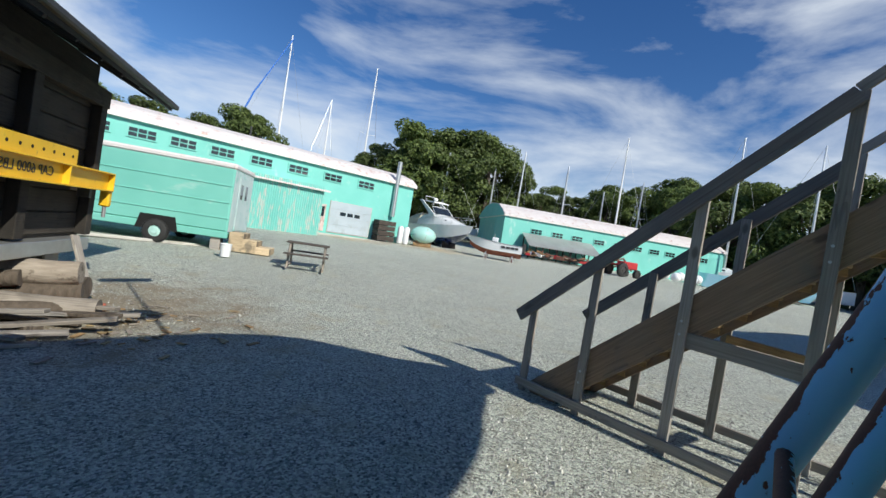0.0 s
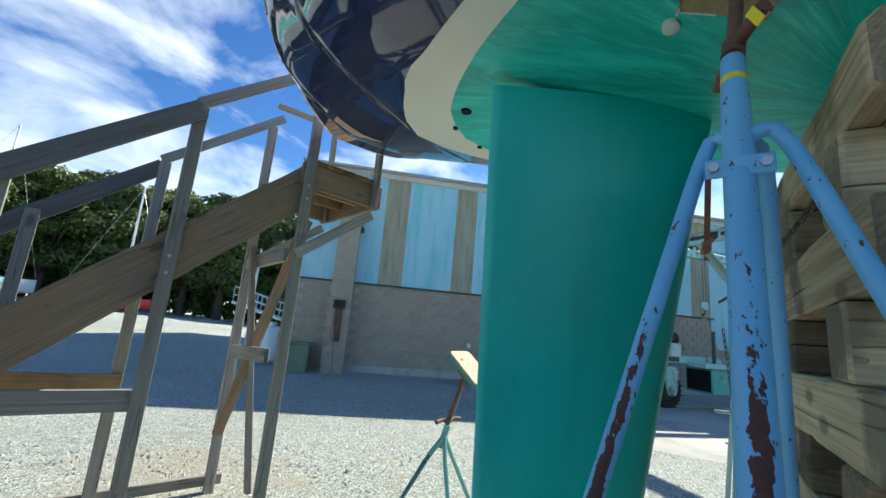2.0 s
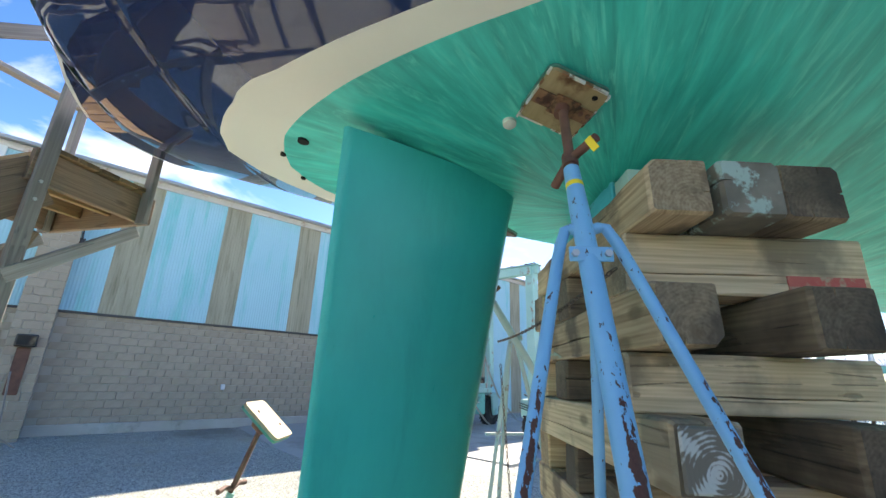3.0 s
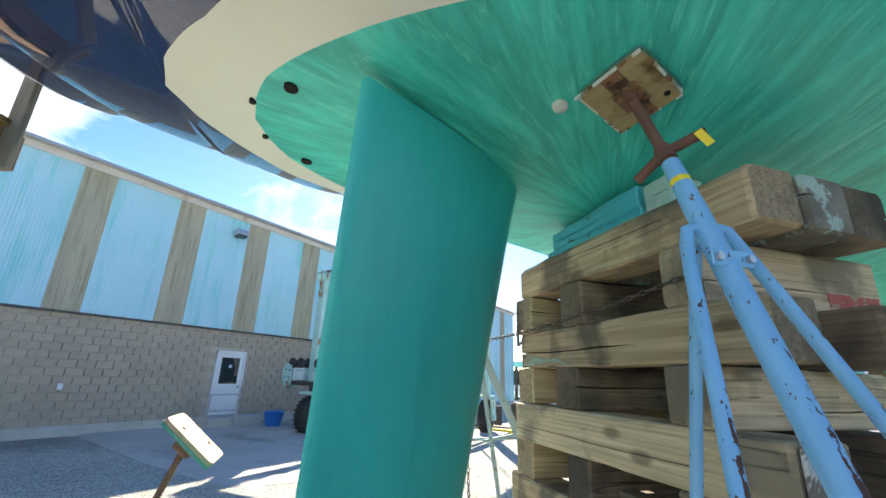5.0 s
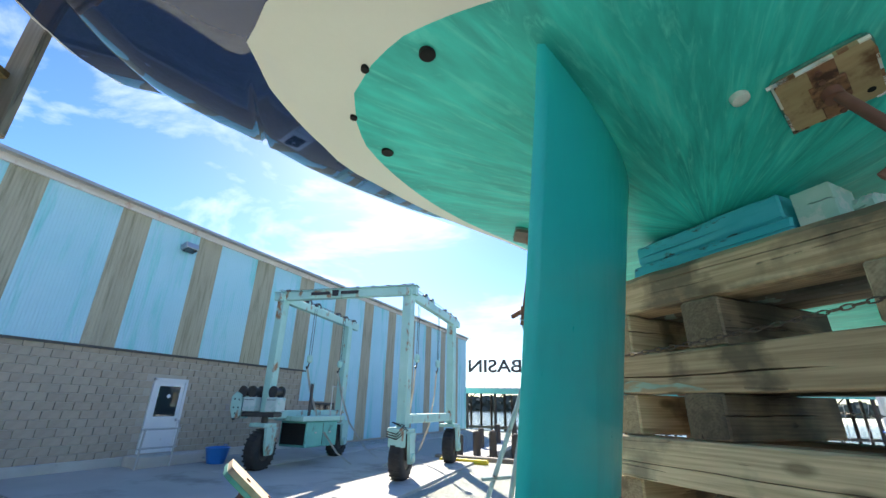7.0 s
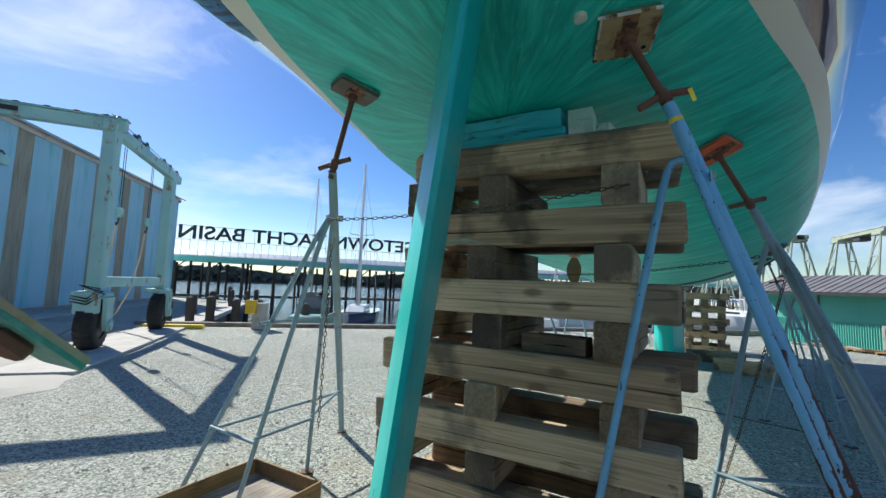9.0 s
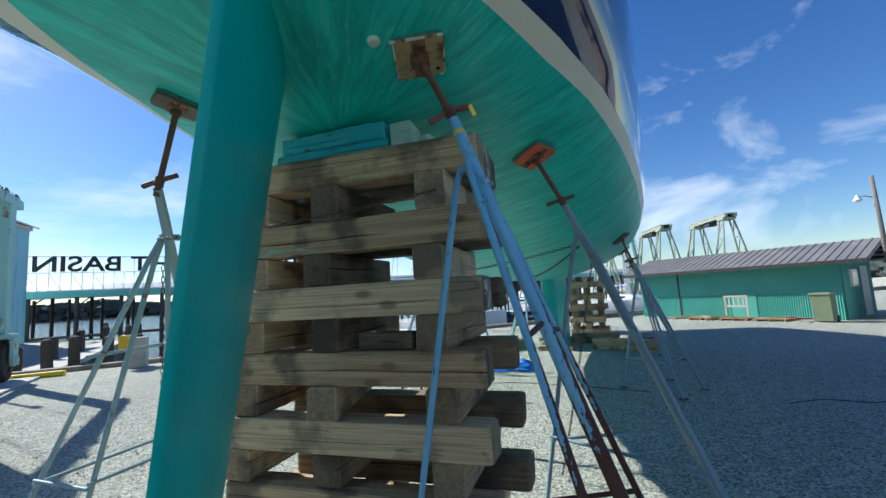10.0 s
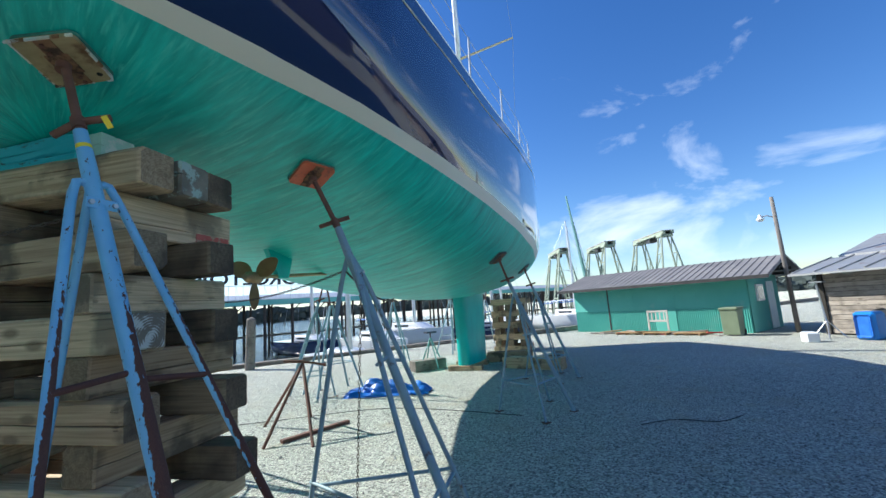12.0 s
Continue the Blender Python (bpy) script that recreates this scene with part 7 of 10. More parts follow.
def make_dock_roof():
    p0, p1 = Vector((30.0, -32.8, 0)), Vector((-75.0, -51.0, 0))
    dirx = (p1 - p0).normalized()
    L = (p1 - p0).length
    base = along(p0, p1)
    r = new("covered_dock")
    r.matrix_world = base
    tagged(r, "long roofed boat dock on dark pilings with an aqua fascia", "dock", kind="structure")
    # local x along the front, y away from the yacht (y runs back)
    sgn = 1 if (base.to_3x3() @ Vector((0, 1, 0))).y < 0 else -1
    part("fascia", boxed(0, L, -0.06 * sgn, 0.06 * sgn, 2.98, 3.42), "sheetaqua", r, "aqua fascia board")
    bm = bmesh.new()
    prism(bm, [(0, 3.40), (0, 3.46), (8.0, 4.35), (16.0, 3.46), (16.0, 3.40), (8.0, 4.28)], 0, L, Matrix(((0, 1, 0, 0), (sgn, 0, 0, 0), (0, 0, 1, 0), (0, 0, 0, 1))))
    part("roof", bm, "rooftin", r, "pale metal roof")
    for k in range(42):
        for yy in (0.4, 8.0, 15.6):
            part("piling", tube(bmesh.new(), (1.2 + 2.55 * k, yy * sgn, -4), (1.2 + 2.55 * k, yy * sgn, 3.3), 0.15, 0.13, 8), "piling", r)
        part("roof_strut", tube(bmesh.new(), (1.2 + 2.55 * k, 0.4 * sgn, 2.3), (2.2 + 2.55 * k, 0.4 * sgn, 3.2), 0.05, n=5), "piling", r)
    part("walkway", boxed(0, L, 5.5 * sgn, 6.9 * sgn, -0.15, 0.05) if sgn > 0 else boxed(0, L, -6.9, -5.5, -0.15, 0.05), "greyboard", r)
    # sign frame and letters along the roof's front edge
    s = new("roof_sign")
    s.matrix_world = along((16.1, -35.2, 0), (1.5, -37.73, 0))
    tagged(s, "black sign letters on a white lattice frame above the dock roof", "sign")
    for z in (3.5, 4.75, 5.9):
        part("frame_rail", tube(bmesh.new(), (-0.4, 0, z), (26.2, 0, z), 0.03, n=6), "white", s)
    for k in range(45):
        part("frame_post", tube(bmesh.new(), (-0.3 + 0.6 * k, 0, 3.45), (-0.3 + 0.6 * k, 0, 4.75 if k % 2 else 5.9), 0.022, n=5), "white", s)
    for k in range(22):
        part("frame_brace", tube(bmesh.new(), (-0.3 + 1.2 * k, 0, 4.7), (0.3 + 1.2 * k, 0.6 * sgn, 3.5), 0.018, n=5), "white", s)
    toward = -1 if (s.matrix_world.to_3x3() @ Vector((0, 1, 0))).y < 0 else 1
    m = Matrix.Translation((12.75, 0.06 * toward, 5.32)) @ Matrix(((1, 0, 0, 0), (0, 0, toward, 0), (0, 1, 0, 0), (0, 0, 0, 1)))
    words = [label_plate(s, "word", w, 1.55, "lettering", m, 0.04, 0.03) for w in ("GEORGETOWN", "YACHT", "BASIN")]
    span = [(min(v.co.x for v in o.data.vertices), max(v.co.x for v in o.data.vertices)) for o in words]
    gap = 0.5
    total = sum(b - a for a, b in span) + 2 * gap
    edge = total / 2
    for o, (a, b) in zip(words, span):
        o.data.transform(Matrix.Diagonal((25.4 / total, 1, 1, 1)) @ Matrix.Translation((edge - b, 0, 0)))
        edge -= b - a + gap


make_dock_roof()


def small_sailboat(at, rz, L, hull, mast_h, label, boom=True, top="boatwhite", on_stands=False, mast_mat="alu"):
    b = thing("sailboat", at, rz, label, "sailboat", "moored and stored boats")
    bm = bmesh.new()
    rows = []
    for i in range(15):
        f = i / 14
        x = -L / 2 + L * f
        hb = L * 0.155 * (1 - max(0, (f - 0.35) / 0.65) ** 2.2) * (0.72 + 0.28 * min(1, f / 0.35))
        sh = L * 0.115 + 0.05 * L * max(0, f - 0.5) ** 2
        kz = -L * 0.05 * math.sin(math.pi * min(1, f * 0.9 + 0.12))
        ring = []
        for k in range(9):
            a = math.pi * k / 8
            y = -math.cos(a) * hb * (1 if k in (0, 8) else 1)
            z = sh + (kz - sh) * math.sin(a) ** 0.7
            ring.append(bm.verts.new((x, y, z)))
        rows.append(ring)
    for a, c in zip(rows, rows[1:]):
        for k in range(8):
            bm.faces.new((a[k], a[k + 1], c[k + 1], c[k]))
        bm.faces.new((a[8], a[0], c[0], c[8]))
    bm.faces.new(rows[0][::-1])
    bmesh.ops.recalc_face_normals(bm, faces=bm.faces)
    part("hull", bm, hull, b, smooth=60)
    bm = bmesh.new()
    prism(bm, [(-L * 0.12, L * 0.11), (-L * 0.10, L * 0.17), (L * 0.16, L * 0.165), (L * 0.26, L * 0.12)], -L * 0.075, L * 0.075)
    bmesh.ops.bevel(bm, geom=bm.edges[:], offset=L * 0.008, segments=1, affect="EDGES")
    cab = part("cabin", bm, top, b)
    for sd in (-1, 1):
        part("window", boxed(-L * 0.06, L * 0.10, sd * L * 0.076 - 0.004, sd * L * 0.076 + 0.004, L * 0.135, L * 0.152), "darkglass", cab)
    if mast_h:
        part("mast", tube(bmesh.new(), (L * 0.10, 0, L * 0.14), (L * 0.09, 0, mast_h), 0.10 + L * 0.005, 0.08, 8), mast_mat, b)
        part("stay", tube(bmesh.new(), (L * 0.49, 0, L * 0.14), (L * 0.09, 0, mast_h * 0.97), 0.012, n=4), "steel", b)
        part("stay", tube(bmesh.new(), (-L * 0.49, 0, L * 0.13), (L * 0.09, 0, mast_h), 0.012, n=4), "steel", b)
        for sd in (-1, 1):
            part("spreader", tube(bmesh.new(), (L * 0.1, 0, mast_h * 0.55), (L * 0.08, sd * L * 0.1, mast_h * 0.56), 0.025, n=5), mast_mat, b)
            part("shroud", pipe(bmesh.new(), [(L * 0.08, sd * L * 0.15, L * 0.12), (L * 0.08, sd * L * 0.1, mast_h * 0.56), (L * 0.09, 0, mast_h * 0.96)], 0.012, 4), "steel", b)
        if boom:
            part("boom", tube(bmesh.new(), (L * 0.09, 0, L * 0.26), (-L * 0.30, 0, L * 0.25), 0.05, n=6), "tarp", b, "boom under a blue sail cover")
    if on_stands:
        part("keel", prism(bmesh.new(), [(-L * 0.1, -L * 0.03), (-L * 0.08, -L * 0.17), (L * 0.06, -L * 0.17), (L * 0.1, -L * 0.03)], -0.06, 0.06), "red", b)
    return b


small_sailboat((-1.1, -15.6, -1.15), 72, 6.4, "boatwhite", 0, "small pale blue and white cruiser moored at the bulkhead")
small_sailboat((-4.9, -16.6, -1.15), 95, 7.5, "boatwhite", 10.5, "white sloop moored at the bulkhead", boom=False)
for k, (x, y, h) in enumerate(((1.5, -27, 11), (-9, -24, 12), (-14, -30, 11), (-20, -27, 13), (-26, -33, 12), (-31, -28, 10), (-6, -31, 12), (-36, -33, 12), (6, -45, 14))):
    small_sailboat((x, y, -1.15), 80 + 15 * (k % 4), 8.2 + (k % 3), "boatwhite" if k % 3 else "navy", h, "sailboat moored at the far dock", boom=bool(k % 2))


# ---------------------------------------------------------------- buildings across the yard
FAR_TURN = Matrix.Translation((0.0, 0.5, 0.0)) @ Matrix.Rotation(radians(-2.0), 4, "Z") @ Matrix.Translation((0.0, -0.5, 0.0))


def set_in_yard(before, rise=0.0087):
    """Turns all that was built since into the line of the far yard, which climbs gently away from the boat."""
    for ob in list(scene.collection.objects)[before:]:
        if ob.parent is None:
            at = ob.matrix_world.translation
            ob.matrix_world = Matrix.Translation((0, 0, rise * max(0.0, at.y - 8.0))) @ FAR_TURN @ ob.matrix_world


yard_start = len(scene.collection.objects)


def sash_window(parent, x0, x1, z0, z1, n=3):
    """A small-paned window set in a wall that faces local -y."""
    w = part("window", boxed(x0, x1, -0.06, 0.05, z0, z1), "sheetaqua", parent, "small-paned window")
    for i in range(n):
        for j in range(2):
            a, b = x0 + 0.05 + (x1 - x0 - 0.1) * i / n, x0 + 0.05 + (x1 - x0 - 0.1) * (i + 1) / n
            c, d = z0 + 0.05 + (z1 - z0 - 0.1) * j / 2, z0 + 0.05 + (z1 - z0 - 0.1) * (j + 1) / 2
            part("pane", boxed(a + 0.025, b - 0.025, -0.075, -0.058, c + 0.025, d - 0.025), "darkglass", w)


def make_long_workshop():
    """The nearer aqua workshop; local x runs along the front to its other end, front faces local -y."""
    ang = math.degrees(math.atan2(0.491, 0.871))
    o = Vector((1.08, 33.1, 0)) + Vector((-0.871, -0.491, 0)) * 34
    b = thing("workshop", (o.x, o.y, 0.75), ang, "long aqua painted workshop with a bleached metal roof and small-paned windows", "building")
    X = lambda u: 34 - u
    part("wall", boxed(0, 34, 0, 9, -0.5, 4.75), "sheetaqua", b, "aqua painted walls")
    bm = bmesh.new()
    prism(bm, [(-0.25, 4.62), (-0.22, 4.85), (0.6, 5.32), (2.2, 5.75), (4.5, 5.95), (6.8, 5.75), (8.4, 5.32), (9.22, 4.85), (9.25, 4.62)], -0.2, 34.15, Matrix(((0, 1, 0, 0), (1, 0, 0, 0), (0, 0, 1, 0), (0, 0, 0, 1))))
    bmesh.ops.recalc_face_normals(bm, faces=bm.faces)
    part("roof", bm, "roofpink", b, "curved bleached metal roof with rust")
    for u in (4.75, 7.3, 9.7, 12.0, 14.2, 16.2, 18.1, 20.1, 22.2, 24.4):
        sash_window(b, X(u) , X(u) + 1.35, 3.72, 4.32)
    g = part("garage_door", boxed(X(6.55), X(3.32), -0.05, 0.02, 0.22, 2.45), "concrete", b, "grey panelled garage door")
    for i in range(4):
        part("panel", boxed(X(6.5), X(3.37), -0.075, -0.048, 0.27 + 0.54 * i, 0.80 + 0.54 * i, 0.004), "garagepaint", g)
    for i in range(3):
        part("pane", boxed(X(5.75) + 0.55 * i, X(5.75) + 0.55 * i + 0.42, -0.085, -0.07, 1.50, 1.75), "darkglass", g)
    d = part("door", boxed(X(7.55), X(6.8), -0.05, 0.02, 0.25, 2.1), "doorpaint", b, "faded reddish half-glazed door")
    part("pane", boxed(X(7.45), X(6.9), -0.06, -0.045, 1.25, 1.95), "darkglass", d)
    part("gutter_pipe", tube(bmesh.new(), (X(1.68), -0.25, 2.1), (X(1.68), -0.25, 6.3), 0.17, n=12), "steel", b, "tall galvanised flue pipe")
    part("vent", tube(bmesh.new(), (X(11.5), 4.0, 5.7), (X(11.5), 4.0, 6.7), 0.06, n=8), "darkmetal", b)
    # corrugated lean-to on the front
    bm = bmesh.new()
    n = 70
    pts = [(X(12.4) + 4.4 * i / n, -2.6 - (0.03 if i % 2 else 0)) for i in range(n + 1)]
    lo = [bm.verts.new((x, y, -0.4)) for x, y in pts]
    hi = [bm.verts.new((x, y, 3.05)) for x, y in pts]
    for i in range(n):
        bm.faces.new((lo[i], lo[i + 1], hi[i + 1], hi[i]))
    an = part("lean_to", boxed(X(12.4), X(8.0), -2.56, 0.0, -0.4, 3.05), "peelaqua", b, "corrugated aqua lean-to, paint peeling")
    part("sheet", bm, "peelaqua", an)
    part("lean_to_roof", boxed(X(12.6), X(7.7), -2.9, 0.1, 0.0, 0.10, m=Matrix.Translation((0, 0, 3.05)) @ Matrix.Rotation(radians(6), 4, "X")), "roofpink", b)
    part("threshold", boxed(X(8.2), X(0.5), -1.3, 0.0, -0.3, 0.12, 0.03), "concrete", b, "sandy concrete apron")
    return b


make_long_workshop()


def make_far_workshop():
    o = (10.8, 40.7, 1.0)
    b = thing("workshop", o, 2.3, "aqua round-roofed workshop with rusty pale roofing and small windows", "building")
    part("wall", boxed(0, 25.6, 0, 10, -0.6, 4.15), "sheetaqua", b)
    bm = bmesh.new()
    arc = [(-0.2, 3.95), (-0.2, 4.15), (0.9, 4.75), (2.6, 5.35), (5.0, 5.6), (7.4, 5.35), (9.1, 4.75), (10.2, 4.15), (10.2, 3.95)]
    prism(bm, arc, -0.15, 25.75, Matrix(((0, 1, 0, 0), (1, 0, 0, 0), (0, 0, 1, 0), (0, 0, 0, 1))))
    bmesh.ops.recalc_face_normals(bm, faces=bm.faces)
    part("roof", bm, "roofpink", b)
    bm = bmesh.new()
    prism(bm, [(0.0, 4.0), (0.0, 4.12), (1.0, 4.7), (2.7, 5.3), (5.0, 5.52), (7.3, 5.3), (9.0, 4.7), (10, 4.12), (10, 4.0)], -0.2, -0.151, Matrix(((0, 1, 0, 0), (1, 0, 0, 0), (0, 0, 1, 0), (0, 0, 0, 1))))
    part("gable", bm, "sheetaqua", b)
    part("gable_door", boxed(-0.06, 0.0, 3.0, 7.2, -0.4, 3.6), "aqua_trailer", b)
    for u in (2.9, 5.2, 7.4, 9.9, 12.2, 14.3, 16.4, 18.3, 20.3, 22.4):
        sash_window(b, u, u + 1.25, 2.55, 3.15)
    r = thing("lean_to_shelter", (12.9, 38.4, 0.95), 2.3, "low open shelter with a pale sloping roof over scrap", "shelter")
    part("roof", boxed(0, 7.6, -0.2, 2.5, 0, 0.06, m=Matrix.Translation((0, 0, 1.45)) @ Matrix.Rotation(radians(27), 4, "X")), "rooftin", r)
    for k in range(6):
        part("post", boxed(0.1 + 1.45 * k, 0.2 + 1.45 * k, 0.05, 0.15, -0.2, 1.46), "darkboard", r)
        part("back_post", boxed(0.1 + 1.45 * k, 0.2 + 1.45 * k, 1.85, 1.95, -0.2, 2.35), "darkboard", r)
        part("brace", tube(bmesh.new(), (0.15 + 1.45 * k, 0.1, 0.9), (0.9 + 1.3 * k, 1.9, 1.9), 0.05, n=5), "darkboard", r)
    rnd = random.Random(4)
    for k in range(16):
        s = rnd.uniform(0.15, 0.4)
        solid("scrap_piece", boxed(-s * 1.6, s * 1.6, -s, s, 0, s, 0.03), ("red", "rustbare", "white", "darkmetal", "greyboard")[k % 5], "piece of scrap metal and timber beneath the shelter", "scrap", "scrap heap",
              at=pose(12.6 + 0.55 * k, 37.7 + rnd.uniform(-0.5, 0.4), ground_z(15, 37.7), 0, 0, rnd.uniform(0, 180)))
    for k in range(60):
        q = rnd.uniform(0.25, 0.9)
        solid("scrap_piece", boxed(-q, q, -0.09, 0.09, 0, 0.10, 0.01), ("rustbare", "greyboard", "stairtread", "darkboard", "padrust", "piling")[k % 6], "broken plank or rusty bar in the heap under the shelter", "scrap", "scrap heap",
              at=pose(12.4 + rnd.uniform(0, 9.2), 37.5 + rnd.uniform(-0.9, 1.6), ground_z(15, 37.7) + rnd.uniform(0.0, 0.35), rnd.uniform(-15, 15), rnd.uniform(-20, 20), rnd.uniform(-60, 60)))
    return b


make_far_workshop()


def make_trailer():
    ang = 5.0
    o = Vector((-5.25, 14.3, 0)) - Vector((math.cos(radians(ang)), math.sin(radians(ang)), 0)) * 6.6
    t = thing("box_trailer", (o.x, o.y, ground_z(-7, 13)), ang, "chalky aqua box trailer with faded panels and small rusty wheels", "trailer")
    part("body", boxed(0, 6.6, 0, 2.3, 0.62, 2.72, 0.06), "aqua_trailer", t, "chalky aqua panelled body")
    part("roof_cap", boxed(-0.03, 6.63, -0.03, 2.33, 2.66, 2.86, 0.06), "roofpink", t, "faded pinkish roof cap")
    part("skirt", boxed(0.0, 6.6, 0.01, 2.29, 0.42, 0.64, 0.02), "aqua_trailer", t)
    for z in (1.05, 1.55, 2.1):
        part("moulding", boxed(0.02, 6.58, -0.02, 0.0, z, z + 0.035, 0.005), "aqua_trailer", t)
    # thin black panel on the closed side paints the shade of the wheel arch
    part("wheel_arch_shade", prism(bmesh.new(), [(3.97, 0.4), (4.08, 0.86), (5.06, 0.86), (5.17, 0.4)], -0.025, 0.02), "hole", t)
    for y in (0.08, 2.2):
        wheel(t, (4.57, -0.03 if y < 1 else 2.33, 0.36), (0, -1 if y < 1 else 1, 0), 0.36, 0.22, "rimpaint", "pale aqua rim")
    part("end_wall", boxed(6.601, 6.615, 0.03, 2.27, 0.64, 2.66), "washaqua", t, "whitewashed end wall")
    door = part("door", boxed(6.616, 6.64, 0.55, 1.75, 0.68, 2.5, 0.006), "washaqua", t)
    part("door_window", boxed(6.641, 6.648, 0.72, 0.98, 1.75, 2.25), "darkglass", door)
    part("door_window", boxed(6.641, 6.648, 1.3, 1.56, 1.75, 2.25), "darkglass", door)
    part("prop_block", boxed(6.1, 6.4, 0.1, 0.4, 0, 0.45, 0.02), "stairwood", t)
    s = thing("block_steps", (-5.2, 14.35, ground_z(0, 14)), ang, "weathered wooden box steps at the trailer door", "steps")
    for k in range(3):
        part("step", boxed(0.42 * k, 0.42 * k + 0.44, 0.0, 0.9, 0, 0.62 - 0.19 * k, 0.015), "timber_grey", s)
    k = thing("bucket", (-4.75, 13.05, ground_z(0, 13)), label="white plastic bucket on the gravel by the trailer", category="bucket")
    part("pail", lathe(bmesh.new(), [(0.13, 0), (0.155, 0.36), (0.165, 0.37), (0.16, 0.38), (0.14, 0.34), (0.12, 0.03)], 18), "white", k, smooth=40)
    part("bail", pipe(bmesh.new(), [(-0.155, 0, 0.33), (-0.17, 0.05, 0.22), (-0.1, 0.15, 0.14), (0.1, 0.15, 0.14), (0.17, 0.05, 0.22), (0.155, 0, 0.33)], 0.005, 5), "steel", k)
    rail = solid("kerb", boxed(-4.6, 4.6, -0.08, 0.08, 0, 0.10, 0.02), "concrete", "thin pale timber edge on the gravel", "kerb", kind="structure", at=pose(-8.6, 13.2, ground_z(0, 13), 0, 0, 33))


make_trailer()


def make_picnic():
    p = thing("picnic_table", (-2.45, 13.2, ground_z(0, 13.2)), 8, "dark weathered picnic table with two benches", "table")
    for k in range(5):
        part("top_board", boxed(-0.62, 0.62, -0.36 + 0.15 * k, -0.23 + 0.15 * k, 0.70, 0.74, 0.006), "piling", p)
    for s in (-1, 1):
        for k in range(2):
            part("bench_board", boxed(-0.62, 0.62, s * (0.62 + 0.14 * k) - 0.065, s * (0.62 + 0.14 * k) + 0.065, 0.40, 0.44, 0.006), "piling", p)
        for x in (-0.5, 0.5):
            part("leg", tube(bmesh.new(), (x, s * 0.25, 0.70), (x, s * 0.62, 0.0), 0.035, n=6), "greyboard", p)
    for x in (-0.5, 0.5):
        part("bearer", boxed(x - 0.02, x + 0.02, -0.8, 0.8, 0.34, 0.42), "greyboard", p)
        part("skid", boxed(x - 0.02, x + 0.02, -0.8, 0.8, 0.0, 0.05), "greyboard", p)


make_picnic()


def make_dark_shed():
    """Raised dark board shed on the near side; local x along its long wall, local y inwards."""
    LS = 3.15
    ang = math.degrees(math.atan2(-0.98, 0.19))
    s = thing("dark_shed", (-5.03, 7.78, 0), ang, "raised shed of dark stained boards with deep eaves", "shed")
    # local +x runs from the far corner towards the near end; the shed lies on the local -y side
    part("inner_wall", boxed(0.0, LS, -5.0, -0.10, 0.85, 3.2), "darkboard", s)
    bm = bmesh.new()
    prism(bm, [(-0.10, 3.2), (-0.10, 3.66), (-2.5, 4.78), (-4.9, 3.66), (-4.9, 3.2)], 0.0, LS, Matrix(((0, 1, 0, 0), (1, 0, 0, 0), (0, 0, 1, 0), (0, 0, 0, 1))))
    bmesh.ops.recalc_face_normals(bm, faces=bm.faces)
    part("gable", bm, "darkboard", s)
    for k in range(6):
        u = 0.05 + 0.6 * k
        beam("rafter", (u, 0.72, 3.345), (u, -0.10, 3.715), 0.05, 0.10, "soffit", s)
    for k in range(7):
        z0 = 0.92 + 0.335 * k
        part("wall_board", boxed(0.02, LS, -0.10, -0.065 - 0.006 * (k % 2), z0, z0 + 0.315, 0.006), "darkboard", s)
    for u in (0.09, 1.78, 3.0):
        part("stud", boxed(u - 0.09, u + 0.09, -0.07, 0.08, 0.9, 3.2, 0.008), "darkboard", s)
    part("top_plate", boxed(-0.02, LS, -0.07, 0.10, 3.0, 3.28, 0.008), "darkboard", s)
    part("sill_channel", boxed(0.1, LS, -0.2, 0.12, 0.66, 0.86, 0.01), "steel", s, "pale steel sill channel")
    for u in (0.4, 2.8):
        part("support", boxed(u - 0.2, u + 0.2, -0.7, -0.2, -0.05, 0.66, 0.02), "concrete", s)
    part("floor", boxed(0, LS, -5.0, -0.1, 0.66, 0.86), "darkboard", s)
    bm = bmesh.new()
    prism(bm, [(0.75, 3.32), (0.78, 3.46), (-2.5, 4.95), (-5.8, 3.46), (-5.75, 3.32), (-2.5, 4.8)], -0.75, LS + 0.3, Matrix(((0, 1, 0, 0), (1, 0, 0, 0), (0, 0, 1, 0), (0, 0, 0, 1))))
    bmesh.ops.recalc_face_normals(bm, faces=bm.faces)
    part("roof", bm, "soffit", s, "dark shingle roof with deep eaves")
    part("gutter", boxed(-0.78, LS + 0.3, 0.76, 0.86, 3.36, 3.45, 0.02), "darkmetal", s, "thin dark gutter")
    y = thing("spreader_beam", (-4.90, 7.75, 0.12), ang, "yellow steel spreader beam resting against the dark shed", "lifting beam")
    part("web", boxed(-0.02, 3.4, 0.10, 0.125, 1.55, 1.83, 0.003), "yellow", y)
    for z in (1.55, 1.83):
        part("flange", boxed(-0.02, 3.4, 0.03, 0.21, z - 0.012, z + 0.012, 0.003), "yellow", y)
    part("lug_plate", boxed(1.02, 2.62, 0.10, 0.13, 1.84, 2.06, 0.004), "yellow", y)
    for k in range(7):
        part("bolt_hole", lathe(bmesh.new(), [(0.022, 0), (0.022, 0.004)], 10, Matrix.Translation((1.15 + 0.22 * k, 0.131, 1.95)) @ Matrix.Rotation(radians(-90), 4, "X")), "hole", y)
    for u in (-0.02, 1.3):
        part("stiffener", boxed(u, u + 0.02, 0.03, 0.21, 1.55, 1.83), "yellow", y)
    part("end_hook", boxed(-0.05, 0.06, 0.05, 0.19, 1.28, 1.55, 0.02), "yellow", y)
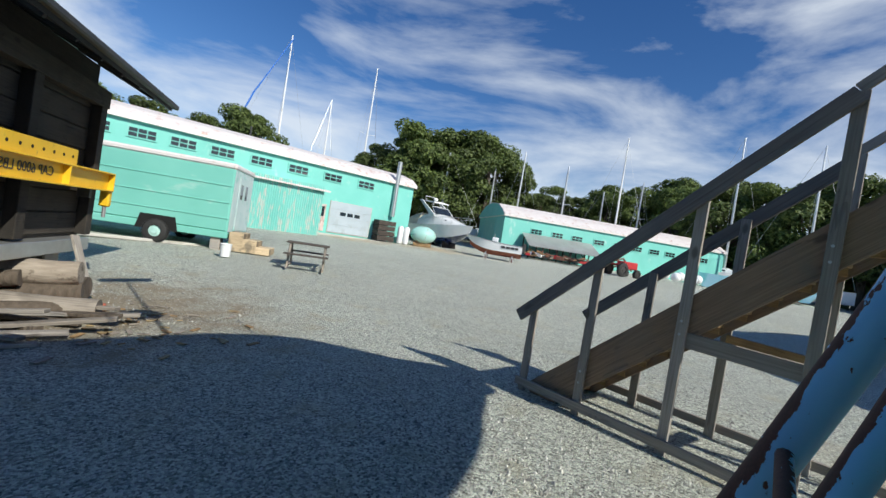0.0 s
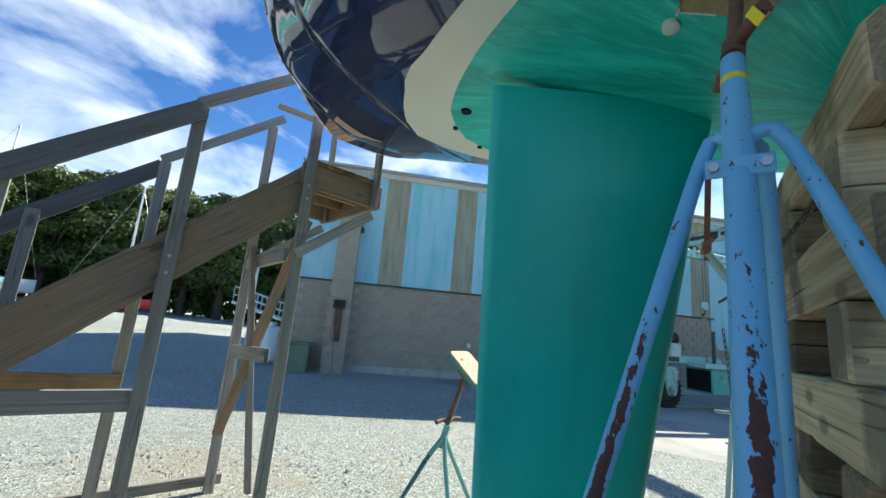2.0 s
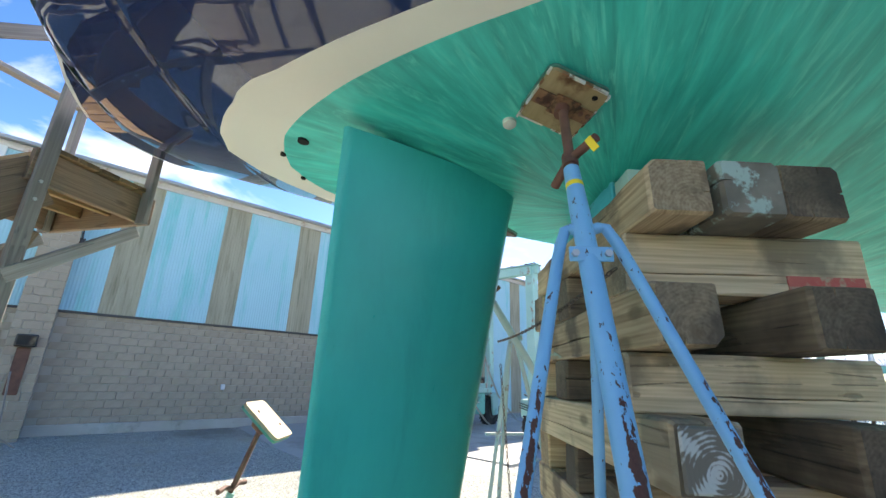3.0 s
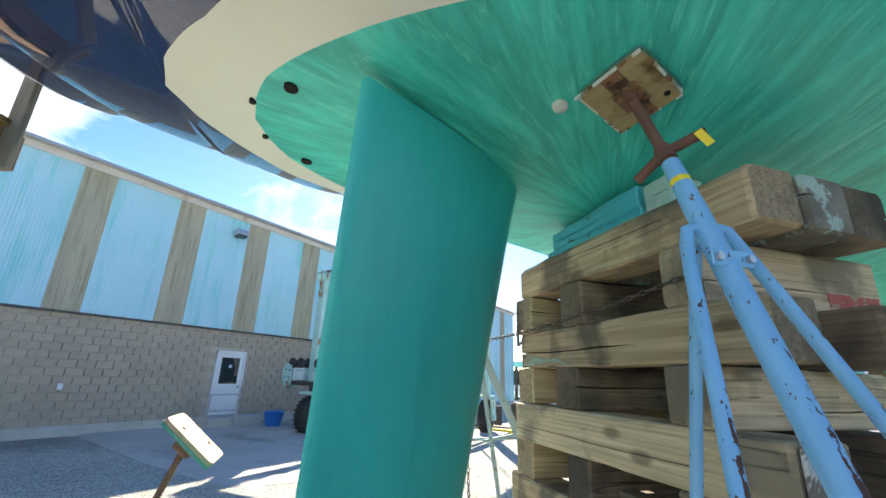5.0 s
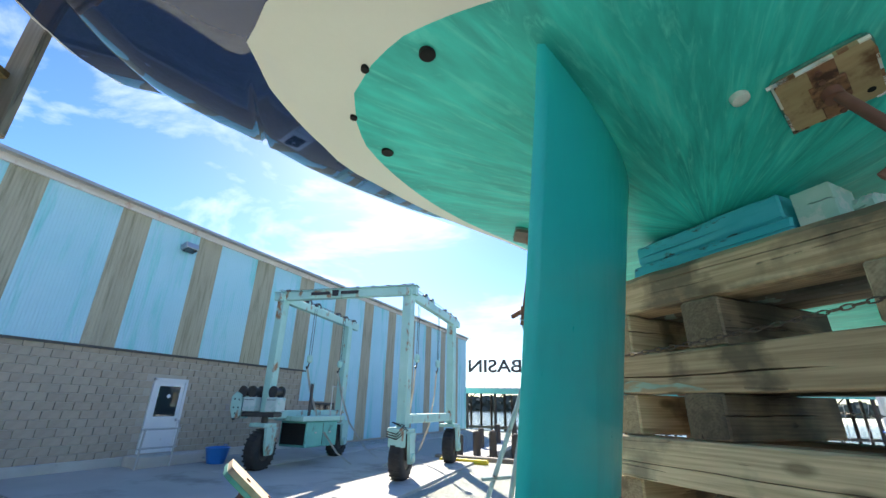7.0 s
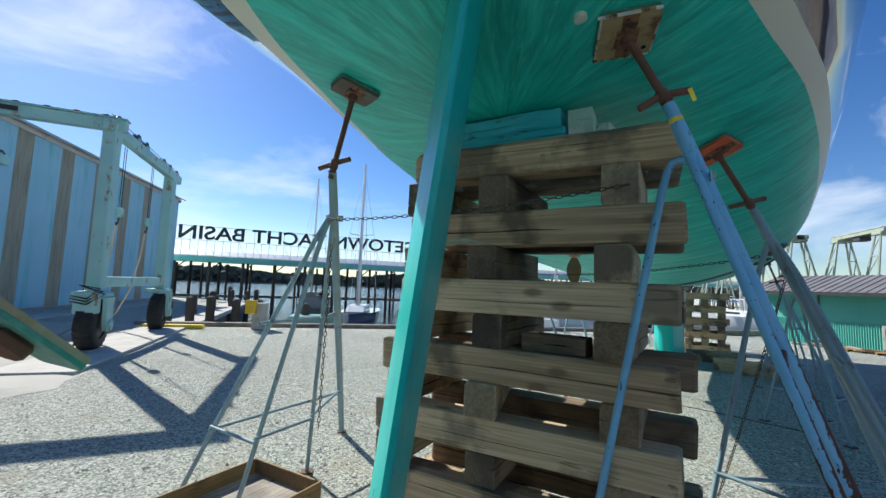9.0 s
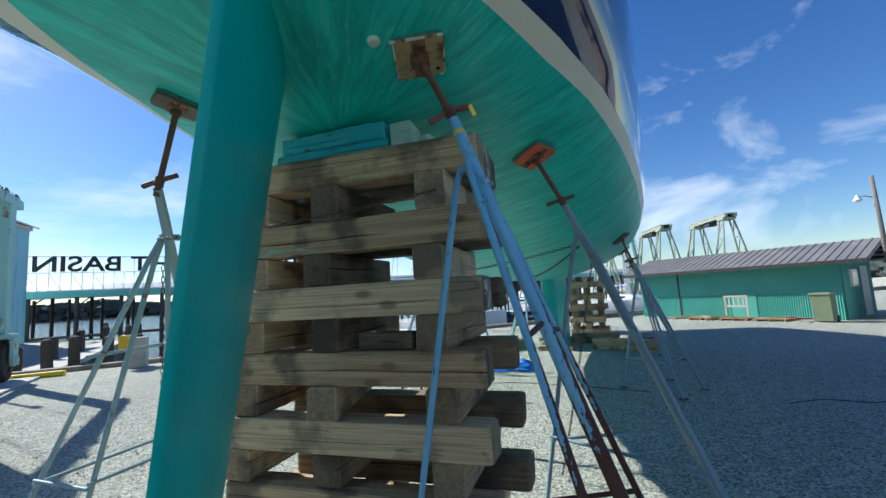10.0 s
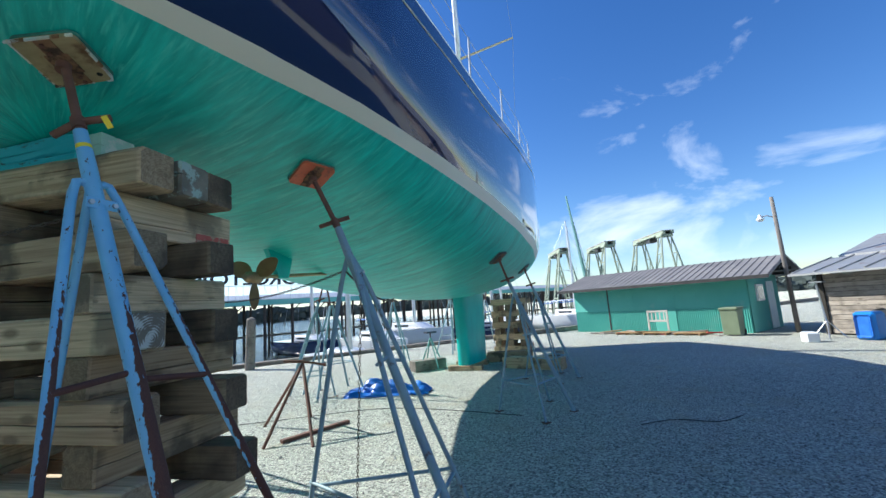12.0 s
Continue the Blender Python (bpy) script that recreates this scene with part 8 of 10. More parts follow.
    part("hook_ring", tube(bmesh.new(), (0.0, 0.12, 1.28), (0.0, 0.12, 1.10), 0.03, n=8), "steel", y)
    m = Matrix.Translation((2.05, 0.132, 1.69)) @ Matrix(((-1, 0, 0, 0), (0, 0, 1, 0), (0, 1, 0, 0), (0, 0, 0, 1)))
    label_plate(y, "capacity_text", "CAP 6000 LBS", 0.17, "lettering", m, 0.002)
    for u in (0.5, 2.9):
        part("bracket", boxed(u - 0.04, u + 0.04, -0.04, 0.12, 1.40, 1.55, 0.005), "darkmetal", y)
    pb = solid("prop_board", boxed(0, 0.95, -0.07, 0.07, -0.02, 0.02, 0.004), "stairwood", "short weathered board leaning against the shed sill", "board", at=along((-4.35, 7.05, 0.06), (-4.78, 7.15, 1.05), (1, 0, 0)))
    # logs and planks heaped below the shed
    rnd = random.Random(7)
    for k, (x, yy, z, L, r, rz, mt) in enumerate(((-4.62, 6.30, 0.46, 1.05, 0.18, 24, "palelog"), (-4.75, 6.15, 0.17, 1.5, 0.16, 30, "bark"), (-4.30, 5.75, 0.16, 1.6, 0.15, 18, "greyboard"), (-5.05, 5.85, 0.36, 1.1, 0.12, 28, "bark"), (-4.6, 5.35, 0.13, 1.8, 0.12, 35, "bark"), (-5.0, 6.6, 0.20, 1.6, 0.18, 15, "bark"))):
        bm = bmesh.new()
        pipe(bm, [(-L / 2, 0, 0), (-L / 6, 0.02, 0.015), (L / 5, 0.0, 0.0), (L / 2, -0.02, 0.02)], [r, r * 0.97, r * 0.95, r * 0.9], 16)
        solid("log", bm, mt, "cut log in the heap below the dark shed", "log", "log heap", at=pose(x, yy, z, 0, rnd.uniform(-4, 4), rz), smooth=50)
    for k in range(18):
        L = rnd.uniform(0.7, 1.8)
        mt = ("greyboard", "stairwood", "padorange", "stairtread", "bark")[k % 5]
        x, yy = -4.15 + rnd.uniform(-0.45, 0.45), 4.95 + rnd.uniform(-0.6, 1.1)
        solid("plank", boxed(-L / 2, L / 2, -0.055, 0.055, 0, 0.045, 0.006), mt, "old plank in a low lumber heap, some ends painted red", "plank", "lumber heap", at=pose(x, yy, 0.01 + 0.05 * (k // 5), rnd.uniform(-6, 6), rnd.uniform(-7, 7), rnd.uniform(-25, 45)))
    for k in range(70):
        s = rnd.uniform(0.03, 0.10)
        x, yy = -3.3 + rnd.gauss(0, 0.7), 6.0 + rnd.gauss(0, 0.9)
        solid("wood_chip", boxed(-s, s, -s * 0.3, s * 0.3, 0, 0.012), ("stairtread", "greyboard", "padwood")[k % 3], "small split wood chip on the ground", "wood chip", "wood chips", at=pose(x, yy, 0.012, 0, 0, rnd.uniform(0, 180)))


make_dark_shed()
set_in_yard(yard_start)


# ---------------------------------------------------------------- sheds, pole and clutter on the other side of the yard
def corrugated(x0, x1, y, z0, z1, depth=0.03, pitch=0.075):
    bm = bmesh.new()
    n = int((x1 - x0) / pitch) * 2
    lo = [bm.verts.new((x0 + (x1 - x0) * i / n, y - (depth if i % 2 else 0), z0)) for i in range(n + 1)]
    hi = [bm.verts.new((x0 + (x1 - x0) * i / n, y - (depth if i % 2 else 0), z1)) for i in range(n + 1)]
    for i in range(n):
        bm.faces.new((lo[i], lo[i + 1], hi[i + 1], hi[i]))
    return bm


def make_green_shed():
    a, c = Vector((-16.2, -13.0, 0)), Vector((-17.3, -5.35, 0))
    d = (c - a).normalized()
    ang = math.degrees(math.atan2(d.y, d.x))
    L = (c - a).length
    # local x along the front towards the bin, local +y into the shed
    s = thing("green_shed", (a.x, a.y, -0.15), ang, "long low green corrugated shed with a grey overhanging roof", "shed")
    part("wall", boxed(0, L, 0.05, 3.6, 0, 2.25), "green_shed", s)
    part("sheet", corrugated(0.02, L - 0.02, 0.02, 0.02, 1.05), "green_shed", s, "corrugated lower sheets")
    part("upper_panel", boxed(0.02, L - 0.02, 0.0, 0.05, 1.05, 2.24), "green_shed", s)
    part("joint_strip", boxed(1.9, 1.96, -0.03, 0.0, 0.0, 2.2), "darkmetal", s)
    part("door", boxed(L - 3.6, L - 2.7, -0.02, 0.0, 0.05, 1.95), "green_shed", s)
    bm = bmesh.new()
    prism(bm, [(-0.65, 2.10), (-0.65, 2.18), (1.9, 2.95), (4.3, 2.2), (4.3, 2.12), (1.9, 2.86)], -0.5, L + 0.9, Matrix(((0, 1, 0, 0), (1, 0, 0, 0), (0, 0, 1, 0), (0, 0, 0, 1))))
    bmesh.ops.recalc_face_normals(bm, faces=bm.faces)
    roof = part("roof", bm, "roofgrey", s, "low grey metal roof")
    slope = math.degrees(math.atan2(2.95 - 2.18, 1.9 + 0.65))
    for k in range(34):
        u = -0.45 + (L + 1.3) * k / 33
        part("rib", boxed(u - 0.02, u + 0.02, 0.0, 2.66, 0.0, 0.022, m=Matrix.Translation((0, -0.65, 2.182)) @ Matrix.Rotation(radians(slope), 4, "X")), "roofgrey", roof)
    part("eave_edge", boxed(-0.5, L + 0.9, -0.69, -0.652, 2.06, 2.19), "darkmetal", s, "dark eave edge")
    # the sun on this end is put into the colour as a lighter aqua
    part("end_sheet", corrugated(0.0, 3.5, 0.0, 0.05, 2.2), "sheetaqua", s, "end sheets, sunlight painted in as lighter aqua", at=Matrix.Translation((L + 0.012, 0.06, 0)) @ Matrix.Rotation(radians(90), 4, "Z"))
    part("end_door", boxed(L + 0.02, L + 0.07, 2.0, 2.9, 0.05, 1.95, 0.01), "washaqua", s)
    for k in range(3):
        part("patch_sheet", boxed(2.3 + 1.35 * k, 3.2 + 1.35 * k, -0.012, -0.002, 1.1, 1.75 + 0.2 * (k % 2)), "green_shed", s)
    bm = bmesh.new()
    prism(bm, [(0.05, 2.2), (1.9, 2.84), (3.6, 2.2)], L - 0.05, L, Matrix(((0, 1, 0, 0), (1, 0, 0, 0), (0, 0, 1, 0), (0, 0, 0, 1))))
    part("gable", bm, "green_shed", s)
    win = part("window", boxed(L, L + 0.10, 0.7, 1.5, 1.2, 1.85, 0.01), "white", s)
    part("pane", boxed(L + 0.095, L + 0.105, 0.78, 1.42, 1.28, 1.77), "darkglass", win)
    for k in range(5):
        part("rafter_tail", boxed(L, L + 0.85, 0.1 + 0.8 * k, 0.2 + 0.8 * k, 2.2 + 0.16 * min(k, 4 - k), 2.32 + 0.16 * min(k, 4 - k)), "darkboard", s)
    # bin
    b = thing("wheelie_bin", (-16.30, -5.55, -0.10), ang + 90, "olive green wheeled bin standing in front of the green shed", "bin")
    bm = bmesh.new()
    prism(bm, [(-0.25, 0.06), (0.25, 0.06), (0.31, 0.95), (-0.31, 0.95)], -0.27, 0.27)
    part("bin_body", bm, "binplastic", b)
    part("lid", boxed(-0.35, 0.36, -0.30, 0.30, 0.95, 1.03, 0.02), "binplastic", b)
    for y in (-0.25, 0.25):
        part("wheel", lathe(bmesh.new(), [(0.12, -0.03), (0.12, 0.03)], 14, Matrix.Translation((0.28, y, 0.12)) @ Matrix.Rotation(radians(90), 4, "X")), "black", b)
    part("grip", tube(bmesh.new(), (0.40, -0.2, 0.97), (0.40, 0.2, 0.97), 0.015, n=6), "binplastic", b)
    # lumber, pallets and a white gate
    rnd = random.Random(12)
    for k in range(16):
        Lp = rnd.uniform(0.8, 1.9)
        p = a + d * (1.6 + 0.36 * k + rnd.uniform(-0.3, 0.3)) + Vector((1.0 + rnd.uniform(-0.4, 0.3), 0.15, 0))
        solid("scrap_board", boxed(-Lp / 2, Lp / 2, -0.07, 0.07, 0, 0.05, 0.006), ("stairwood", "greyboard", "padwood", "stairtread", "red")[k % 5], "loose board in the lumber heap before the green shed", "board", "lumber heap by the shed",
              at=pose(p.x, p.y, -0.12 + 0.05 * (k % 3), rnd.uniform(-4, 4), rnd.uniform(-5, 5), ang + rnd.uniform(-50, 50)))
    for k in range(3):
        p = a + d * (3.4 + 1.25 * k) + Vector((0.9, 0.1, -0.12))
        pal = thing("pallet", p, ang, "weathered wooden pallet on the ground by the shed", "pallet", "pallets")
        for j in range(5):
            part("slat", boxed(-0.5, 0.5, -0.4 + 0.18 * j, -0.28 + 0.18 * j, 0.10, 0.125, 0.003), "stairtread", pal)
        for j in (-0.45, 0.0, 0.45):
            part("runner", boxed(j - 0.03, j + 0.03, -0.4, 0.44, 0.0, 0.10, 0.003), "stairtread", pal)
    g = thing("white_gate", a + d * 4.6 + Vector((0.7, 0.05, -0.1)), ang, "dirty white slatted frame leaning before the green shed", "frame")
    for x in (-0.4, 0.4):
        part("upright", boxed(x - 0.04, x + 0.04, -0.02, 0.02, 0.15, 1.0, 0.005), "concrete", g)
    for z in (0.95, 0.55):
        part("bar", boxed(-0.42, 0.42, -0.02, 0.02, z - 0.04, z + 0.04, 0.005), "concrete", g)
    for k in range(4):
        part("spindle", boxed(-0.26 + 0.17 * k, -0.21 + 0.17 * k, -0.012, 0.012, 0.55, 0.95), "concrete", g)


make_green_shed()


def make_grey_shed():
    # a board shed with a tin roof; front faces the yard (+x)
    s = thing("board_shed", (-17.45, -3.25, -0.1), 78, "weathered grey board shed with rusty tin roofs", "shed")
    # local x along the front away from the pole, local +y into the shed
    part("frame", boxed(0.0, 8.0, 0.06, 3.4, 0, 1.95), "darkboard", s)
    rnd = random.Random(3)
    for k in range(13):
        z = 0.04 + 0.15 * k
        part("board", boxed(0.0 + rnd.uniform(-0.04, 0.02), 8.0, 0.0 + 0.012 * (k % 2), 0.06, z, z + 0.14, 0.004), "greyboard", s)
    for u in (0.05, 3.0, 5.6):
        part("post", boxed(u - 0.07, u + 0.07, -0.06, 0.04, 0, 2.1), "darkboard", s)
    bm = bmesh.new()
    prism(bm, [(-0.75, 1.98), (-0.75, 2.04), (1.5, 2.55), (3.9, 2.3), (3.9, 2.24), (1.5, 2.48)], -0.45, 8.6, Matrix(((0, 1, 0, 0), (1, 0, 0, 0), (0, 0, 1, 0), (0, 0, 0, 1))))
    bmesh.ops.recalc_face_normals(bm, faces=bm.faces)
    part("roof", bm, "rooftin", s, "tin roof")
    for k in range(14):
        part("roof_seam", boxed(-0.4 + 0.66 * k, -0.36 + 0.66 * k, -0.74, 1.5, -0.005, 0.03, m=Matrix.Translation((0, 0, 2.055)) @ Matrix.Rotation(radians(12.8), 4, "X") @ Matrix.Translation((0, 0.14, 0.16))), "rooftin", s)
    b = thing("board_shed", (-19.45, -2.75, -0.1), 78, "second tin-roofed shed standing behind", "shed")
    part("frame", boxed(0, 9, 0, 4, 0, 2.6), "greyboard", b)
    bm = bmesh.new()
    prism(bm, [(-0.4, 2.55), (-0.4, 2.62), (2.0, 3.35), (4.4, 2.62), (4.4, 2.55), (2.0, 3.27)], -0.3, 9.3, Matrix(((0, 1, 0, 0), (1, 0, 0, 0), (0, 0, 1, 0), (0, 0, 0, 1))))
    bmesh.ops.recalc_face_normals(bm, faces=bm.faces)
    part("roof", bm, "rooftin", b)
    p = thing("lamp_pole", (-18.1, -4.3, -0.15), 0, "leaning wooden utility pole with a small lamp arm", "lamp pole")
    part("pole", tube(bmesh.new(), (0, 0, 0), (-0.06, -0.12, 5.1), 0.085, 0.065, 12), "stairrail", p, smooth=True)
    part("arm", pipe(bmesh.new(), [(-0.05, -0.10, 4.30), (0.05, -0.32, 4.42), (0.10, -0.50, 4.40)], 0.025, 6), "steel", p)
    part("lamp_head", lathe(bmesh.new(), [(0.03, 0.22), (0.08, 0.12), (0.14, 0.02), (0.13, 0.0), (0.08, -0.05)], 14, Matrix.Translation((0.12, -0.52, 4.28))), "white", p, smooth=40)
    t = thing("blue_tub", (-16.2, -1.85, -0.12), 75, "blue plastic drum cut open and tipped on its side", "tub")
    bm = bmesh.new()
    box(bm, -0.27, 0.27, -0.26, 0.26, 0.0, 0.82, 0.07)
    part("tub_body", bm, "blueplastic", t)
    # no real opening: a darker blue panel paints the shaded inside
    part("tub_opening_shade", boxed(-0.20, 0.20, -0.266, -0.256, 0.10, 0.74, 0.06), "tarp", t, "darker blue panel painted as the shaded open side")
    w = thing("white_jug", (-14.95, -2.85, -0.10), 40, "dirty white plastic block on the ground", "block")
    part("block_body", boxed(-0.22, 0.22, -0.16, 0.16, 0, 0.30, 0.03), "white", w)
    k = thing("lamp_tripod", (-16.3, -2.85, -0.12), 0, "old steel tripod stand before the board shed", "stand")
    part("pole", tube(bmesh.new(), (0, 0, 0.35), (-0.05, -0.12, 1.75), 0.03, n=8), "steel", k)
    for q in range(4):
        an = q * 1.57 + 0.3
        part("leg", tube(bmesh.new(), (0, 0, 0.55), (0.42 * math.cos(an), 0.42 * math.sin(an), 0.0), 0.018, n=6), "steel", k)
    part("head", boxed(-0.15, 0.15, -0.22, 0.10, 1.74, 1.78), "steel", k)


make_grey_shed()


def make_gantry(x, y, rz, h, w):
    g = thing("hoist_gantry", (x, y, 0), rz, "distant weathered pale green gantry hoist with trestle legs", "gantry", "distant gantries")
    for u in (-w, w):
        sgn = 1 if u > 0 else -1
        for du in (-0.55, 0.55):
            for v in (-1, 1):
                part("leg", tube(bmesh.new(), (u + du * 2.0 + sgn * 0.3, v * 1.6, 0), (u + du * 0.6, v * 0.45, h), 0.11, 0.09, 6), "gantrypaint", g)
        for f0, f1 in ((0.25, 0.5), (0.5, 0.75), (0.75, 0.98)):
            a0, a1 = 2.0 - 1.4 * f0, 2.0 - 1.4 * f1
            for v in (-1, 1):
                q0, q1 = v * (1.6 - 1.15 * f0), v * (1.6 - 1.15 * f1)
                part("brace", tube(bmesh.new(), (u - 0.55 * a0, q0, h * f0), (u + 0.55 * a1, q1, h * f1), 0.045, n=5), "gantrypaint", g)
                part("cross_tie", tube(bmesh.new(), (u - 0.55 * a0, q0, h * f0), (u + 0.55 * a0, q0, h * f0), 0.06, n=5), "gantrypaint", g)
        part("head_box", boxed(u - 0.6, u + 0.6, -0.6, 0.6, h - 0.12, h + 0.12, 0.04), "gantrypaint", g)
    for v in (-0.42, 0.42):
        part("girder", boxed(-w - 0.5, w + 0.9, v - 0.14, v + 0.14, h + 0.1, h + 0.42, 0.03), "gantrypaint", g)
    part("deck_plate", boxed(-w - 0.4, w + 0.8, -0.6, 0.6, h + 0.43, h + 0.48), "concrete", g, "pale top plate")
    part("trolley", boxed(-0.5, 0.5, -0.4, 0.4, h - 0.3, h + 0.08, 0.03), "darkmetal", g)


make_gantry(-40.9, -24.6, 58, 7.2, 3.0)
make_gantry(-38.2, -29.2, 58, 6.9, 2.7)
make_gantry(-35.6, -33.2, 58, 6.8, 2.5)


def make_crane():
    c = thing("crane", (-40.5, -33.5, 0), 30, "distant slim lattice crane boom", "crane")
    part("boom", tube(bmesh.new(), (0, 0, 2.5), (2.2, -1.0, 14.3), 0.28, 0.10, 6), "standgreen", c)
    part("cab", boxed(-1.2, 1.2, -1, 1, 0, 2.6, 0.1), "standgreen", c)
    part("stay", tube(bmesh.new(), (-1.0, 0.3, 2.6), (2.2, -1.0, 14.2), 0.03, n=4), "darkmetal", c)
    r = thing("white_shed", (-47, -22, 0), 20, "distant low white-roofed shed", "shed")
    part("wall", boxed(-6, 6, -3, 3, 0, 2.6), "white", r)
    part("roof", prism(bmesh.new(), [(-6.4, 2.6), (0, 4.0), (6.4, 2.6)], -3.4, 3.4), "white", r)


make_crane()


# ---------------------------------------------------------------- small things under and around the yacht
def make_under_hull():
    for k, (s, l, w, d, h) in enumerate(((10.95, -0.25, 0.9, 0.26, 0.13), (11.9, -0.22, 0.9, 0.30, 0.13), (12.9, -0.2, 1.3, 0.28, 0.13))):
        p = BOAT @ Vector((s, l, 0))
        solid("keel_block", worn_timber(w, d, h, 1200 + k), "timber", "heavy timber block under the keel", "timber", "keel blocks", at=along(p + Vector((0.35 * w, -0.35 * w, h / 2)), p + Vector((-0.35 * w, 0.35 * w, h / 2))))
    # second timber stack beyond the keel
    rnd = random.Random(21)
    base = Vector((-8.85, -9.05, 0))
    for layer in range(9):
        z = 0.1 + 0.2 * layer
        for q in (-0.45, 0.0, 0.45):
            d = FWD if layer % 2 else OUT
            o = OUT if layer % 2 else FWD
            p = base + o * (q + rnd.uniform(-0.03, 0.03)) - d * 0.6
            p.z = z
            solid("timber", worn_timber(1.2 + rnd.uniform(-0.08, 0.1), 0.2, 0.196, 1300 + layer * 5 + int(q * 10)), "timber", "weathered square timber in the stack beyond the keel", "timber", "cribbing beyond the keel", at=along(p, p + d))
    for k, (x, y, L, rz) in enumerate(((-6.95, -4.75, 1.6, -66), (-7.6, -6.6, 1.3, -40), (-7.9, -5.9, 1.0, 40))):
        solid("timber", worn_timber(L, 0.3, 0.28, 1500 + k), "timber", "loose squared timber lying on the gravel", "timber", "loose timbers", at=pose(x, y, 0.14, 0, 0, rz))
    # crumpled blue tarpaulin
    bm = bmesh.new()
    nx, ny = 34, 18
    g = []
    for j in range(ny):
        row = []
        for i in range(nx):
            u, v = i / (nx - 1) - 0.5, j / (ny - 1) - 0.5
            r = max(0.0, 1 - (2 * u) ** 4) * max(0.0, 1 - (2 * v) ** 2)
            h = 0.26 * r * (0.7 + 0.9 * noise.noise((u * 5 + 3, v * 4, 0.3))) + 0.05 * abs(noise.noise((u * 15, v * 11, 2))) * r
            row.append(bm.verts.new((u * 1.75 + 0.12 * noise.noise((u * 6, v * 6, 5)), v * 0.75 + 0.1 * noise.noise((u * 6, v * 6, 9)), 0.015 + max(0, h))))
        g.append(row)
    for j in range(ny - 1):
        for i in range(nx - 1):
            bm.faces.new((g[j][i], g[j][i + 1], g[j + 1][i + 1], g[j + 1][i]))
    solid("tarpaulin", bm, "tarp", "crumpled blue tarpaulin heaped on the gravel", "tarpaulin", at=pose(-2.75, -5.55, 0, 0, 0, 148), smooth=40)
    # chain that ties the stands, hung across and trailing to the ground
    link = bmesh.new()
    pts = [(0.014 * math.cos(a) * 1.6, 0.0088 * math.sin(a), 0) for a in [2 * math.pi * i / 8 for i in range(8)]]
    rings = []
    for i in range(8):
        a = 2 * math.pi * i / 8
        nv = Vector((math.cos(a), math.sin(a), 0))
        rings.append([link.verts.new(Vector(pts[i]) + nv * 0.0032 * math.cos(b) + Vector((0, 0, 0.0032 * math.sin(b)))) for b in [2 * math.pi * k / 5 for k in range(5)]])
    for i in range(8):
        for k in range(5):
            link.faces.new((rings[i][k], rings[(i + 1) % 8][k], rings[(i + 1) % 8][(k + 1) % 5], rings[i][(k + 1) % 5]))
    link_mesh = mesh_of("link", link, "chainsteel")

    def chain(a, b, sag, label, name="chain"):
        c = thing(name, a, 0, label, "chain", "stand chains")
        a, b = Vector(a), Vector(b)
        L = (b - a).length * (1 + 2.6 * (sag / (b - a).length) ** 2)
        n = int(L / 0.035)
        prev = None
        for i in range(n):
            f = i / (n - 1)
            p = a.lerp(b, f) + Vector((0, 0, -4 * sag * f * (1 - f)))
            q = a.lerp(b, f + 0.02) + Vector((0, 0, -4 * sag * (f + 0.02) * (1 - f - 0.02)))
            m = along(p - a, q - a) @ Matrix.Rotation(radians(90 if i % 2 else 0), 4, "X")
            part("link", link_mesh, None, c, at=m)

    chain((0.95, 0.27, 2.26), (2.42, -0.80, 2.14), 0.04, "rusty chain slung between two stands past the cribbing")
    chain((-0.42, -0.16, 2.0), (0.72, -3.2, 2.0), 0.12, "rusty chain slung under the hull between two stands")
    chain((-0.42, -0.12, 1.98), (-2.2, -3.6, 1.88), 0.10, "rusty chain slung between two stands")
    chain((-0.50, -0.05, 1.95), (-0.62, -0.80, 0.02), 0.05, "rusty chain hanging to the ground")
    chain((2.40, -0.80, 1.95), (2.42, -0.95, 0.75), 0.0, "rusty chain hanging from the far stand")
    # low stands and tools standing about
    s = thing("low_stand", (3.44, 0.79, 0), 0, "short green jack stand with a leaning screw and worn pad", "boat stand")
    top = Vector((-0.10, -0.075, 1.12))
    feet = [(-0.62, 0.75), (0.55, 0.35), (0.05, -0.62), (-0.60, -0.15)]
    for k in range(4):
        f, g = feet[k], feet[(k + 1) % 4]
        part("leg", pipe(bmesh.new(), [(f[0], f[1], 0), (f[0] * 0.16 - 0.05, f[1] * 0.16 - 0.04, 0.88), (-0.085, -0.06, 1.04)], 0.017, 8), "standgreen", s, smooth=50)
        part("brace", tube(bmesh.new(), Vector((f[0], f[1], 0)).lerp(top, 0.35), Vector((g[0], g[1], 0)).lerp(top, 0.35), 0.010, n=6), "standgreen", s)
    part("sleeve", tube(bmesh.new(), (-0.05, -0.04, 0.95), top, 0.024, n=12), "standgreen", s, smooth=50)
    nrm = Vector((-0.415, -0.512, 0.752)).normalized()
    hd = Vector((-0.25, -0.185, 1.553))
    part("screw", tube(bmesh.new(), top - Vector((-0.02, -0.015, 0.05)), hd - nrm * 0.06, 0.016, n=12), "rustbare", s, "rusty screw", smooth=50)
    part("thread", pipe(bmesh.new(), [top.lerp(hd - nrm * 0.06, 0.02 + 0.9 * k / 160) + Vector((0.0165 * math.cos(k * 0.785), 0.0165 * math.sin(k * 0.785), 0)) for k in range(161)], 0.0025, 4), "rustbare", s)
